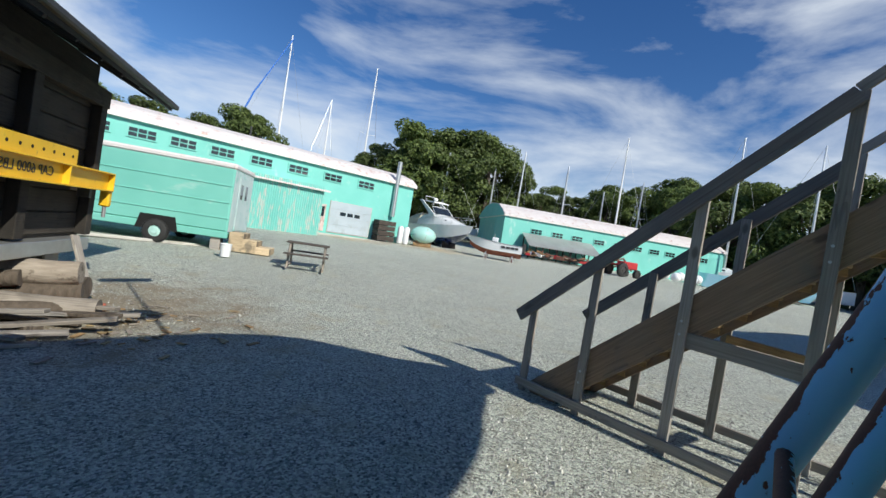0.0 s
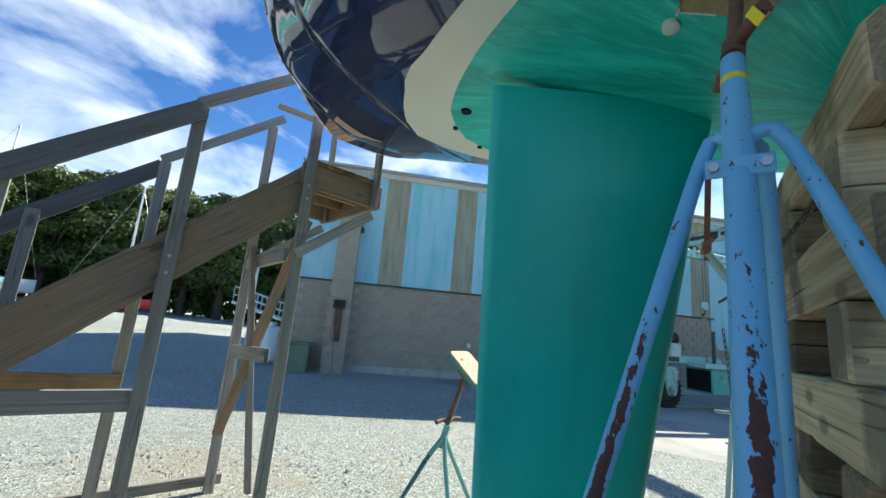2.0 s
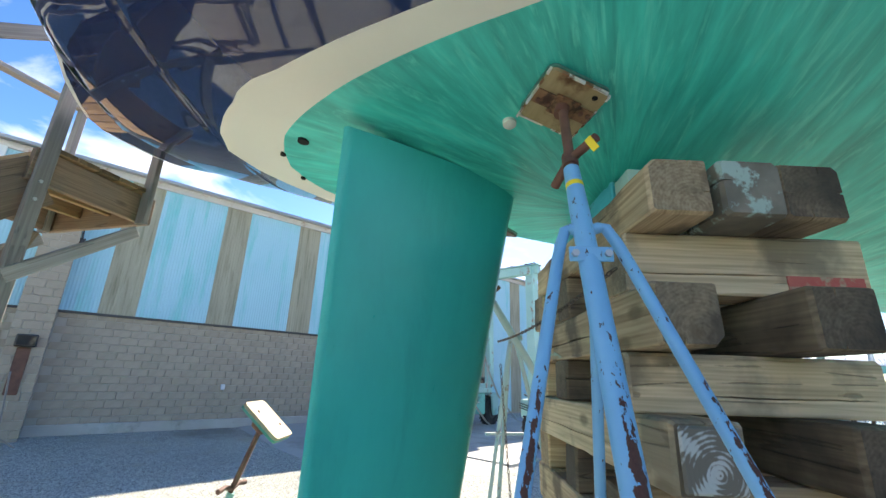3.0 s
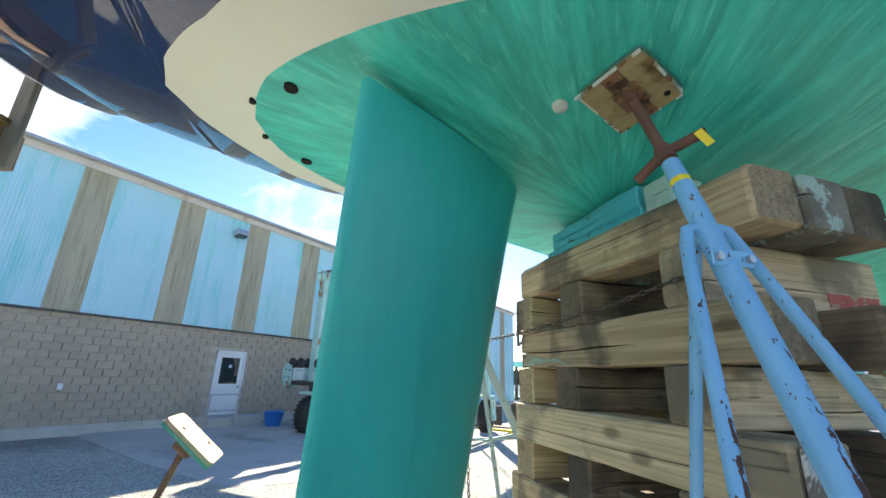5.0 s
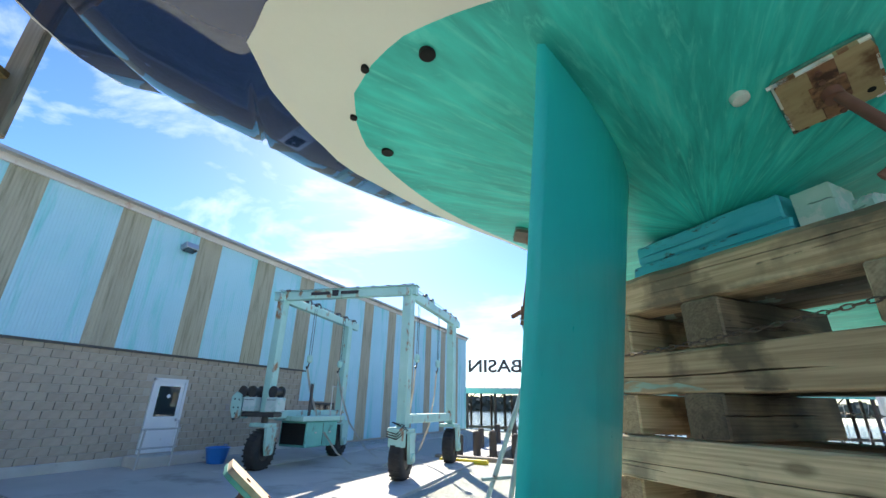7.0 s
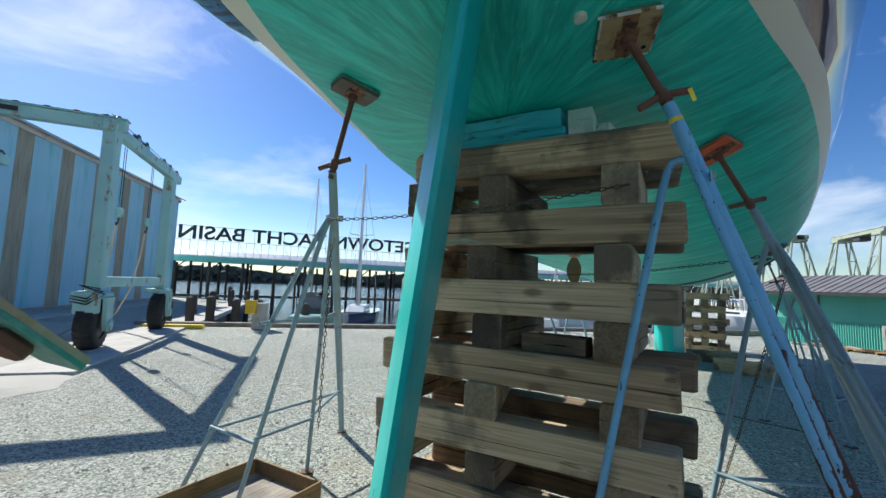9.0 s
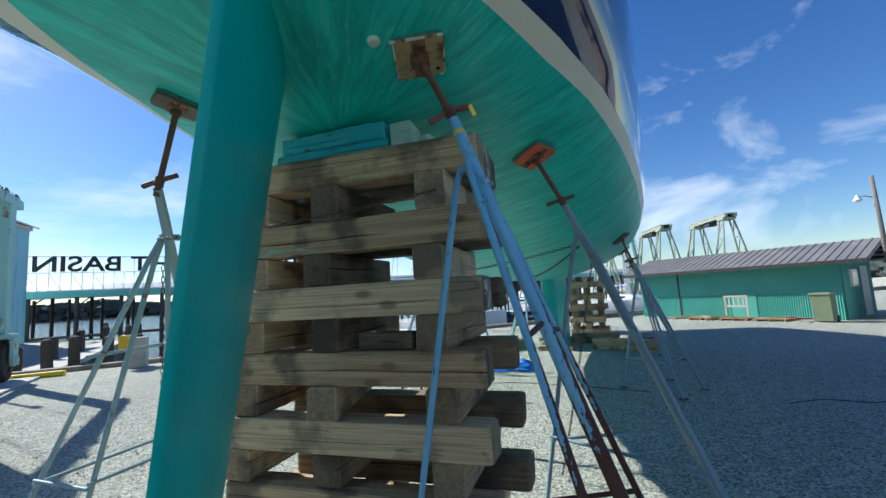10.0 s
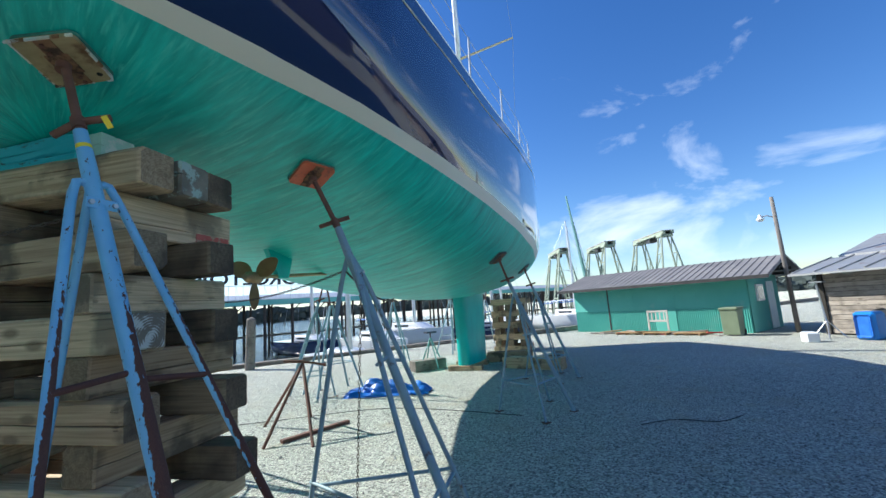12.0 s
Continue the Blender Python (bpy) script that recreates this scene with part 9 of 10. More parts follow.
    for sd in (1, -1):
        part("handle", pipe(bmesh.new(), [top + Vector((0.0, 0.0, 0.02)), top + Vector((0.04 * sd, -0.05 * sd, 0.04)), top + Vector((0.085 * sd, -0.105 * sd, 0.03))], [0.018, 0.014, 0.017], 8), "rustbare", s, smooth=50)
    xa = Vector((0.757, -0.653, 0)).normalized()
    m = Matrix.Translation(hd) @ Matrix((xa, nrm.cross(xa), nrm)).transposed().to_4x4()
    pad = part("pad", slab(0.156, -0.006, 0.014, 0.035), "padpale", s, "tilted sun-bleached plywood pad", at=m, smooth=30)
    part("pad_rim", slab(0.158, -0.022, -0.0065, 0.035), "padgreen", pad, "chipped blue-green paint on the pad's edge", smooth=30)
    part("pad_block", boxed(-0.075, 0.03, -0.05, 0.05, -0.075, -0.0225, 0.012), "rustbare", pad)
    part("pad_block", boxed(0.035, 0.09, -0.035, 0.045, -0.06, -0.0225, 0.012), "rustbare", pad)
    for bx, by in ((-0.07, 0.07), (0.075, -0.06)):
        part("bolt", lathe(bmesh.new(), [(0.010, 0.0145), (0.009, 0.019), (0.001, 0.020)], 10, Matrix.Translation((bx, by, 0))), "rustbare", pad)
    o = thing("low_stand", (-0.75, -4.0, 0), 20, "rusty low tripod stand with a bent top bar", "boat stand")
    for f in ((0.75, 0.35), (0.35, 0.9), (-0.5, -0.55), (0.2, -0.75)):
        part("leg", tube(bmesh.new(), (f[0], f[1], 0), (-0.05, 0.0, 0.98), 0.022, n=8), "rustbare", o)
    part("head_bar", pipe(bmesh.new(), [(-0.32, 0.22, 0.92), (-0.05, 0, 1.0), (0.14, -0.22, 1.02)], 0.025, 8), "rustbare", o)
    part("base_bar", boxed(-0.6, 0.5, 0.32, 0.40, 0.0, 0.05, 0.005), "rustbare", o)
    for (x, y, rz, h) in ((-1.9, -6.6, 10, 2.35), (-4.6, -9.6, 60, 2.4), (-7.3, -10.6, 20, 2.4), (-9.5, -11.5, 70, 2.3)):
        t = thing("boat_stand", (x, y, 0), rz, "spare grey-green pipe stand standing in the yard", "boat stand", "spare stands")
        for k in range(4):
            a = math.pi / 4 + k * math.pi / 2
            part("leg", tube(bmesh.new(), (0.75 * math.cos(a), 0.55 * math.sin(a), 0), (0.03 * math.cos(a), 0.03 * math.sin(a), h * 0.8), 0.025, n=8), "standgrey", t)
            b = a + math.pi / 2
            part("brace", tube(bmesh.new(), (0.5 * math.cos(a), 0.37 * math.sin(a), h * 0.27), (0.5 * math.cos(b), 0.37 * math.sin(b), h * 0.27), 0.012, n=6), "standgrey", t)
        part("screw", tube(bmesh.new(), (0, 0, h * 0.75), (0.12, 0.05, h), 0.02, n=8), "rustbare", t)
        part("handle", tube(bmesh.new(), (-0.12, 0.05, h * 0.82), (0.16, -0.05, h * 0.84), 0.015, n=6), "rustbare", t)
    g = thing("low_stand", (-4.9, -7.7, 0), 0, "small green jack stand on a wooden board", "boat stand")
    part("board", boxed(-0.35, 0.6, -0.2, 0.2, 0, 0.28, 0.01), "greyboard", g)
    for k in range(4):
        a = k * 1.57
        part("leg", tube(bmesh.new(), (0.4 * math.cos(a), 0.4 * math.sin(a), 0), (0, 0, 0.85), 0.02, n=6), "standgreen", g)
    part("head", boxed(-0.15, 0.15, -0.1, 0.1, 0.98, 1.02), "darkmetal", g)
    part("screw", tube(bmesh.new(), (0, 0, 0.8), (0, 0, 1.0), 0.02, n=8), "rustbare", g)
    tr = thing("wooden_tray", (3.06, -1.35, 0), 48, "shallow plywood tray between the legs of the far stand", "tray")
    part("tray_floor", boxed(-0.55, 0.55, -0.4, 0.4, 0.0, 0.02), "greyboard", tr)
    for y0 in (-0.4, 0.38):
        part("tray_side", boxed(-0.55, 0.55, y0, y0 + 0.02, 0.02, 0.14, 0.003), "stairtread", tr)
    for x0 in (-0.55, 0.53):
        part("tray_end", boxed(x0, x0 + 0.02, -0.38, 0.38, 0.02, 0.14, 0.003), "stairtread", tr)
    # cord lying over the gravel
    for pts in ([(-3.6, -2.3), (-2.3, -4.2), (-0.4, -4.9), (1.6, -5.6)], [(-4.4, -0.9), (-4.9, -0.75), (-5.2, -0.35), (-5.7, -0.3)]):
        cv = [Vector((x, y, 0.012)) for x, y in pts]
        fine = []
        for i in range(len(cv) - 1):
            p0, p1, p2, p3 = cv[max(i - 1, 0)], cv[i], cv[i + 1], cv[min(i + 2, len(cv) - 1)]
            for k in range(8):
                u = k / 8
                fine.append(0.5 * ((2 * p1) + (p2 - p0) * u + (2 * p0 - 5 * p1 + 4 * p2 - p3) * u * u + (3 * p1 - p0 - 3 * p2 + p3) * u ** 3))
        solid("power_cord", pipe(bmesh.new(), fine, 0.006, 6), "darkmetal", "dark power cord trailing over the gravel", "cord", "cords")


make_under_hull()


# ---------------------------------------------------------------- boats and stores in front of the workshops
yard_start = len(scene.collection.objects)


def make_yard_boats():
    # motor cruiser on the hard: lofted hull, raked coach roof, arch
    def loft(sections, closed_top=True):
        bm = bmesh.new()
        rows = [[bm.verts.new(v) for v in sec] for sec in sections]
        n = len(rows[0])
        for a, c in zip(rows, rows[1:]):
            for k in range(n - 1):
                bm.faces.new((a[k], a[k + 1], c[k + 1], c[k]))
            if closed_top:
                bm.faces.new((a[n - 1], a[0], c[0], c[n - 1]))
        bm.faces.new(rows[0][::-1])
        bm.faces.new(rows[-1])
        bmesh.ops.remove_doubles(bm, verts=bm.verts, dist=0.002)
        bmesh.ops.dissolve_degenerate(bm, edges=bm.edges, dist=0.001)
        bmesh.ops.recalc_face_normals(bm, faces=bm.faces)
        return bm

    def hull_sections(L, beam_h, z_keel, z_chine, z_sheer, bow_rise, keel_rise, part_of, n=15):
        out = []
        for i in range(n):
            f = i / (n - 1)
            x = -L / 2 + L * f
            k = 1 - max(0.0, (f - 0.42) / 0.58) ** 2.3 * 0.985
            sheer = z_sheer + bow_rise * f * f
            chine = z_chine + (sheer - z_chine) * 0.55 * max(0.0, (f - 0.5) / 0.5) ** 2
            keel = z_keel + keel_rise * max(0.0, (f - 0.55) / 0.45) ** 2.2
            hb = beam_h * k
            if part_of == "bottom":
                out.append([(x, -hb * 0.86, chine), (x, -hb * 0.45, (chine + keel) / 2 - 0.04), (x, 0, keel), (x, hb * 0.45, (chine + keel) / 2 - 0.04), (x, hb * 0.86, chine)])
            else:
                out.append([(x + 0.5 * f ** 4, -hb, sheer), (x + 0.2 * f ** 4, -hb * 0.95, (chine + sheer) / 2), (x, -hb * 0.862, chine), (x, hb * 0.862, chine), (x + 0.2 * f ** 4, hb * 0.95, (chine + sheer) / 2), (x + 0.5 * f ** 4, hb, sheer)])
        return out
    b = thing("motor_yacht", (4.08, 37.8, 0.72), -60, "white motor cruiser with a radar arch, stored on cradles", "motor boat")
    part("bottom", loft(hull_sections(12.0, 1.95, 0.35, 0.95, 2.05, 0.45, 1.6, "bottom")), "navy", b, "dark antifouled bottom", smooth=35)
    part("hull", loft(hull_sections(12.0, 1.95, 0.35, 0.95, 2.05, 0.45, 1.6, "side")), "boatwhite", b, smooth=35)
    cab = []
    for x, w, z in ((-2.6, 1.72, 2.95), (-1.6, 1.72, 3.3), (-0.6, 1.68, 3.42), (0.4, 1.58, 3.36), (1.6, 1.40, 3.18), (2.8, 1.12, 2.94), (4.0, 0.75, 2.72), (5.2, 0.30, 2.52)):
        cab.append([(x, -w, 2.1), (x, -w * 0.90, z - 0.32), (x, -w * 0.62, z - 0.05), (x, 0, z), (x, w * 0.62, z - 0.05), (x, w * 0.90, z - 0.32), (x, w, 2.1)])
    part("superstructure", loft(cab), "boatwhite", b, smooth=45)
    part("windscreen", loft([[(0.6, -1.30, 3.28), (-0.35, -1.18, 3.92), (-0.35, 1.18, 3.92), (0.6, 1.30, 3.28)], [(0.9, -1.0, 3.28), (-0.15, -0.9, 3.94), (-0.15, 0.9, 3.94), (0.9, 1.0, 3.28)]]), "darkglass", b, "dark raked windscreen")
    part("screen_frame", pipe(bmesh.new(), [(0.6, -1.34, 3.26), (-0.38, -1.21, 3.95), (-0.18, 0, 3.99), (-0.38, 1.21, 3.95), (0.6, 1.34, 3.26)], 0.045, 6), "boatwhite", b)
    part("hardtop", loft([[(-3.3, -1.30, 4.52), (-3.3, -1.30, 4.60), (-3.3, 0, 4.70), (-3.3, 1.30, 4.60), (-3.3, 1.30, 4.52)], [(-0.3, -1.15, 4.36), (-0.3, -1.15, 4.44), (-0.3, 0, 4.54), (-0.3, 1.15, 4.44), (-0.3, 1.15, 4.36)]]), "boatwhite", b, "white hard top")
    for sd in (-1, 1):
        bm = bmesh.new()
        prism(bm, [(-0.2, 3.05), (0.75, 3.15), (-2.55, 4.62), (-3.0, 4.58)], sd * 1.42 - 0.07, sd * 1.42 + 0.07)
        part("radar_arch", bm, "boatwhite", b, "broad raked radar arch")
        part("top_strut", tube(bmesh.new(), (-0.45, sd * 1.1, 3.9), (-0.5, sd * 1.08, 4.4), 0.035, n=6), "steel", b)
        part("side_window", boxed(0.2, 2.5, sd * 1.36 - 0.03, sd * 1.36 + 0.03, 2.55, 2.78, 0.03, m=Matrix.Rotation(radians(-8 * sd), 4, "Z")), "darkglass", b)
        part("rub_rail", pipe(bmesh.new(), [(-6.0, sd * 1.95, 2.0), (-2.0, sd * 1.96, 2.05), (0.5, sd * 1.85, 2.14), (2.6, sd * 1.5, 2.25), (4.6, sd * 0.85, 2.36), (6.0, sd * 0.1, 2.45)], 0.05, 6), "steel", b)
    part("radar_dome", lathe(bmesh.new(), [(0.0, 4.66), (0.28, 4.68), (0.3, 4.8), (0.2, 4.92), (0.0, 4.95)], 14, Matrix.Translation((-1.7, 0, 0))), "white", b, smooth=40)
    part("light_mast", pipe(bmesh.new(), [(-2.7, -0.7, 4.6), (-3.0, -0.7, 5.05), (-3.0, 0.7, 5.05), (-2.7, 0.7, 4.6)], 0.05, 6), "boatwhite", b)
    part("cockpit_cover", loft([[(-5.9, -1.8, 2.05), (-5.9, -1.4, 2.45), (-5.9, 1.4, 2.45), (-5.9, 1.8, 2.05)], [(-4.2, -1.8, 2.05), (-4.2, -1.3, 2.95), (-4.2, 1.3, 2.95), (-4.2, 1.8, 2.05)], [(-2.6, -1.7, 2.1), (-2.6, -1.2, 3.3), (-2.6, 1.2, 3.3), (-2.6, 1.7, 2.1)]]), "strapweb", b, "grey canvas cockpit cover", smooth=30)
    part("bow_rail", pipe(bmesh.new(), [(-0.5, -1.9, 2.8), (2.5, -1.5, 3.0), (5.0, -0.7, 3.1), (6.2, 0, 3.12), (5.0, 0.7, 3.1), (2.5, 1.5, 3.0), (-0.5, 1.9, 2.8)], 0.025, 6), "steel", b)
    for x, y in ((-0.5, 1.88), (1.0, 1.72), (2.5, 1.48), (3.8, 1.1), (5.0, 0.68)):
        for sd in (-1, 1):
            part("stanchion", tube(bmesh.new(), (x, sd * y * 0.97, 2.15), (x, sd * y, 2.85 + 0.05 * x), 0.016, n=5), "steel", b)
    for x in (-4, -1, 2.5):
        part("cradle", boxed(x - 0.15, x + 0.15, -0.9, 0.9, -0.1, 0.75), "darkboard", b)
    b.matrix_world = b.matrix_world @ Matrix.Diagonal((0.72, 0.76, 0.93, 1))
    # open skiff on trestles
    s = thing("skiff", (7.9, 31.2, 0.46), 163, "white open skiff with a red-brown bottom, chocked on trestles", "boat")
    part("bottom", loft(hull_sections(5.6, 1.02, 0.62, 0.98, 1.55, 0.36, 0.6, "bottom")), "skiffred", s, "red-brown bottom paint", smooth=35)
    part("side", loft(hull_sections(5.6, 1.02, 0.62, 0.98, 1.55, 0.36, 0.6, "side"), False), "boatwhite", s, "white side planking", smooth=35)
    part("floor", boxed(-2.6, 1.2, -0.85, 0.85, 1.08, 1.12), "white", s)
    for sd in (-1, 1):
        rail = [(-2.8 + 5.6 * f + 0.5 * f ** 4, sd * 1.03 * (1 - max(0.0, (f - 0.42) / 0.58) ** 2.3 * 0.985), 1.56 + 0.36 * f * f) for f in [i / 14 for i in range(15)]]
        part("rub_rail", pipe(bmesh.new(), rail, 0.035, 6), "darkmetal" if sd < 0 else "steel", s, smooth=50)
        for k, (u0, u1) in enumerate(((-1.05, -0.62), (-1.55, -1.15), (-2.0, -1.62), (-2.4, -2.08))):
            if sd > 0:
                part("name_bar", boxed(u0, u1, 0.985, 1.03, 1.27, 1.43), "lettering", s)
    part("console", boxed(-0.2, 0.45, -0.4, 0.4, 1.1, 2.0, 0.05), "boatwhite", s)
    part("screen", boxed(0.25, 0.29, -0.36, 0.36, 2.0, 2.3, 0.01), "steel", s)
    part("outboard", boxed(-3.15, -2.82, -0.2, 0.2, 1.1, 1.85, 0.08), "darkmetal", s)
    for x in (-1.9, 0.9):
        for sd in (-1, 1):
            part("trestle_leg", tube(bmesh.new(), (x - 0.25, sd * 0.7, -0.1), (x, sd * 0.45, 0.86), 0.035, n=6), "white", s)
            part("trestle_leg", tube(bmesh.new(), (x + 0.25, sd * 0.7, -0.1), (x, sd * 0.45, 0.86), 0.035, n=6), "white", s)
        part("keel_block", boxed(x - 0.2, x + 0.2, -0.2, 0.2, -0.1, 0.63), "rustbare", s)
    s.matrix_world = s.matrix_world @ Matrix.Diagonal((0.72, 0.75, 0.98, 1))
    # round aqua tank and white cylinders, crates
    t = thing("round_tank", (2.35, 32.4, 0.85), 0, "round aqua tank lying on blocks", "tank")
    bm = bmesh.new()
    bmesh.ops.create_uvsphere(bm, u_segments=20, v_segments=12, radius=0.8)
    bmesh.ops.scale(bm, vec=(1.25, 1, 0.85), verts=bm.verts)
    bmesh.ops.translate(bm, vec=(0, 0, 0.85), verts=bm.verts)
    part("tank_shell", bm, "liftaqua", t, smooth=True)
    part("chock", boxed(-0.7, 0.7, -0.3, 0.3, -0.05, 0.25), "stairtread", t)
    for k in range(2):
        c = thing("white_cylinder", (0.55 + 0.45 * k, 31.6, 0.8), 0, "upright white fender drum by the workshop", "drum", "white drums")
        part("drum_body", lathe(bmesh.new(), [(0.18, 0), (0.22, 0.08), (0.22, 1.15), (0.15, 1.3)], 14), "white", c, smooth=40)
    c = thing("crate_stack", (-0.7, 31.3, 0.75), 28, "stack of dark wooden crates beside the workshop", "crate")
    for k in range(4):
        for j in range(4):
            part("slat", boxed(-0.7, 0.7, -0.5 + 0.01 * k, -0.45 + 0.01 * k, 0.1 + 0.38 * k + 0.085 * j, 0.16 + 0.38 * k + 0.085 * j), "piling", c)
        part("crate_body", boxed(-0.68, 0.68, -0.42, 0.5, 0.08 + 0.38 * k, 0.42 + 0.38 * k), "darkboard", c)
    # red machine and white floats along the far workshop
    r = thing("tractor", (19.6, 33.2, 0.9), 20, "old red tractor with rusty implements", "tractor")
    part("hood", boxed(-0.3, 1.5, -0.4, 0.4, 0.7, 1.35, 0.08), "red", r)
    part("seat", boxed(-1.0, -0.5, -0.3, 0.3, 0.9, 1.05, 0.04), "black", r)
    part("fender", boxed(-1.2, -0.3, -0.75, 0.75, 0.95, 1.1, 0.05), "red", r)
    part("loader_arm", pipe(bmesh.new(), [(-0.6, 0.6, 1.2), (0.8, 0.65, 1.6), (2.0, 0.6, 0.6)], 0.08, 6), "rustbare", r)
    for x, y, q in ((-0.8, -0.75, 0.6), (-0.8, 0.75, 0.6), (1.2, -0.6, 0.38), (1.2, 0.6, 0.38)):
        wheel(r, (x, y, q), (0, 1 if y > 0 else -1, 0), q, 0.3)
    rnd = random.Random(31)
    ball = bmesh.new()
    bmesh.ops.create_uvsphere(ball, u_segments=14, v_segments=9, radius=0.42)
    ball_mesh = mesh_of("float", ball, "white", True)
    for k, (x, y) in enumerate(((23.5, 34.1), (24.4, 34.3), (25.2, 33.9), (26.0, 34.4), (26.9, 34.0), (27.8, 34.5), (30.4, 33.9), (31.5, 33.2), (32.4, 32.6), (33.3, 32.2))):
        ob = new("mooring_float", ball_mesh)
        ob.matrix_world = pose(x, y, ground_z(x, y) + 0.38 * (0.95 + 0.2 * (k % 2)), 0, 0, 30 * k)
        tagged(ob, "white round mooring float lying on the yard", "float", "mooring floats")
    # blue-green barge, red boat, gangway
    h = thing("barge", (35.0, 36.0, 1.0), -38, "low blue-green barge stored on the yard", "boat")
    bm = bmesh.new()
    prism(bm, [(-4.2, 0.15), (-4.6, 1.5), (4.4, 1.5), (4.9, 1.7), (4.0, 0.15)], -1.3, 1.3)
    part("hull", bm, "sheetblue", h)
    part("wheelhouse", boxed(3.2, 4.3, -0.8, 0.8, 1.5, 2.3, 0.05), "padwood", h)
    part("chock", boxed(-3, 3, -0.8, 0.8, -0.2, 0.2), "darkboard", h)
    small_sailboat((41.5, 26.0, 1.1), -60, 7.5, "red", 11.5, "red-hulled sailboat stored at the wood's edge", boom=False, on_stands=True)
    small_sailboat((39.5, 36.5, 1.6), -40, 9.5, "boatwhite", 15.0, "sailboat stored behind the far workshop", boom=False, on_stands=True)
    small_sailboat((36.5, 43.0, 1.8), -30, 9.5, "boatwhite", 16.5, "sailboat stored behind the far workshop", boom=False, on_stands=True)
    g = thing("gangway", (17.6, 5.75, 0.05), 0, "white slatted aluminium gangway hung aslant behind the hall corner", "gangway")
    ends = Vector((0.35, 1.75, 2.15)), Vector((-0.2, -1.75, 1.25))
    for off in (0.0, 0.75):
        o = Vector((off, 0, 0))
        for z in (0.0, 0.3, 0.62):
            part("rail", tube(bmesh.new(), ends[0] + o + Vector((0, 0, z)), ends[1] + o + Vector((0, 0, z)), 0.025, n=6), "white", g)
        for k in range(19):
            p = ends[0].lerp(ends[1], k / 18) + o
            part("baluster", tube(bmesh.new(), p, p + Vector((0, 0, 0.62)), 0.013, n=5), "white", g)
    beam("deck", ends[0] + Vector((0.38, 0, -0.04)), ends[1] + Vector((0.38, 0, -0.04)), 0.74, 0.05, "alu", g)
    part("hanger_post", tube(bmesh.new(), (0.4, 1.0, 0), (0.4, 1.0, 4.4), 0.05, n=8), "alu", g)
    part("prop", tube(bmesh.new(), (0.3, -1.5, 0), (0.3, -1.5, 1.3), 0.05, n=6), "alu", g)
    # masts that stand behind the roofs belong to stored yachts
    for k, (x, y, top, L, sail) in enumerate(((-19.2, 61.0, 26.0, 13, True), (-12.0, 61.5, 18.5, 10, False), (-5.6, 62.5, 24.7, 12, False), (6.6, 54.5, 13.0, 9, False), (16.7, 55.0, 15.0, 9, False), (21.5, 53.0, 13.6, 9, False), (28.2, 52.8, 18.7, 11, False), (26.8, 54.0, 11.5, 8, False),
                                               (12.0, 56.0, 12.5, 8, False), (31.0, 50.0, 13.0, 8, False))):
        b = small_sailboat((x, y, 2.4 if k > 2 else 2.8), 20 + 47 * k, L, "boatwhite" if k % 2 else "navy", top - 2.4, "yacht stored behind the workshops, its tall mast above the roof", boom=False, on_stands=True, mast_mat="white" if k in (0, 1, 2, 6) else "alu")
        if sail:
            part("furled_sail", pipe(bmesh.new(), [(0.5 + 0.9, -0.2, top - 2.8), (-2.6, -1.2, (top - 2.4) * 0.60), (-5.6, -2.2, 4.6)], [0.08, 0.11, 0.15], 8), "tarp", b, "blue furled sail sloping from the mast")


make_yard_boats()
set_in_yard(yard_start)


# ---------------------------------------------------------------- trees and distance
def make_tree_meshes():
    out = []
    for v in range(5):
        rnd = random.Random(40 + v)
        lobes = []
        for k in range(46):
            a = rnd.uniform(0, 6.28)
            h = rnd.uniform(0.0, 1.0)
            z = 2.6 + 7.6 * h
            wide = 3.3 * math.sin(math.pi * (0.16 + 0.78 * h)) ** 0.7 * rnd.uniform(0.55, 1.05)
            lobes.append((wide * math.cos(a), wide * math.sin(a), z, rnd.uniform(0.65, 1.45)))
        verts, faces = [], []
        for k in range(14000):
            x, y, z, s = lobes[rnd.randrange(len(lobes))]
            d = Vector((rnd.gauss(0, 1), rnd.gauss(0, 1), rnd.gauss(0.25, 0.8))).normalized()
            p = Vector((x, y, z)) + Vector((d.x, d.y, d.z * 0.72)) * s * rnd.uniform(0.75, 1.1)
            n = (d + Vector((rnd.gauss(0, 0.38), rnd.gauss(0, 0.38), 0.35 + rnd.gauss(0, 0.3)))).normalized()
            u = n.orthogonal().normalized()
            u = Matrix.Rotation(rnd.uniform(0, 6.28), 3, n) @ u
            w = n.cross(u)
            q = rnd.uniform(0.09, 0.21)
            b = len(verts)
            bend = n * (-0.25 * q)
            verts += [p - u * q + bend, p + w * q * 0.62, p + u * q + bend, p - w * q * 0.62]
            faces.append((b, b + 1, b + 2, b + 3))
        me = bpy.data.meshes.new("crown")
        me.from_pydata([tuple(v) for v in verts], [], faces)
        me.materials.append(M["leaf"])
        bm = bmesh.new()
        pipe(bm, [(0, 0, -0.6), (0.05, 0.03, 2.0), (0.1, -0.05, 4.5), (0.0, 0.1, 8.0)], [0.36, 0.28, 0.22, 0.08], 9)
        for k in range(7):
            x, y, z, s = lobes[k]
            pipe(bm, [(0.05, 0, 1.8 + 0.5 * k), (x * 0.5, y * 0.5, (2.0 + 0.5 * k + z) / 2), (x, y, z)], [0.16, 0.10, 0.04], 6)
        trunk = mesh_of("trunk", bm, "bark", True)
        out.append((me, trunk))
    return out


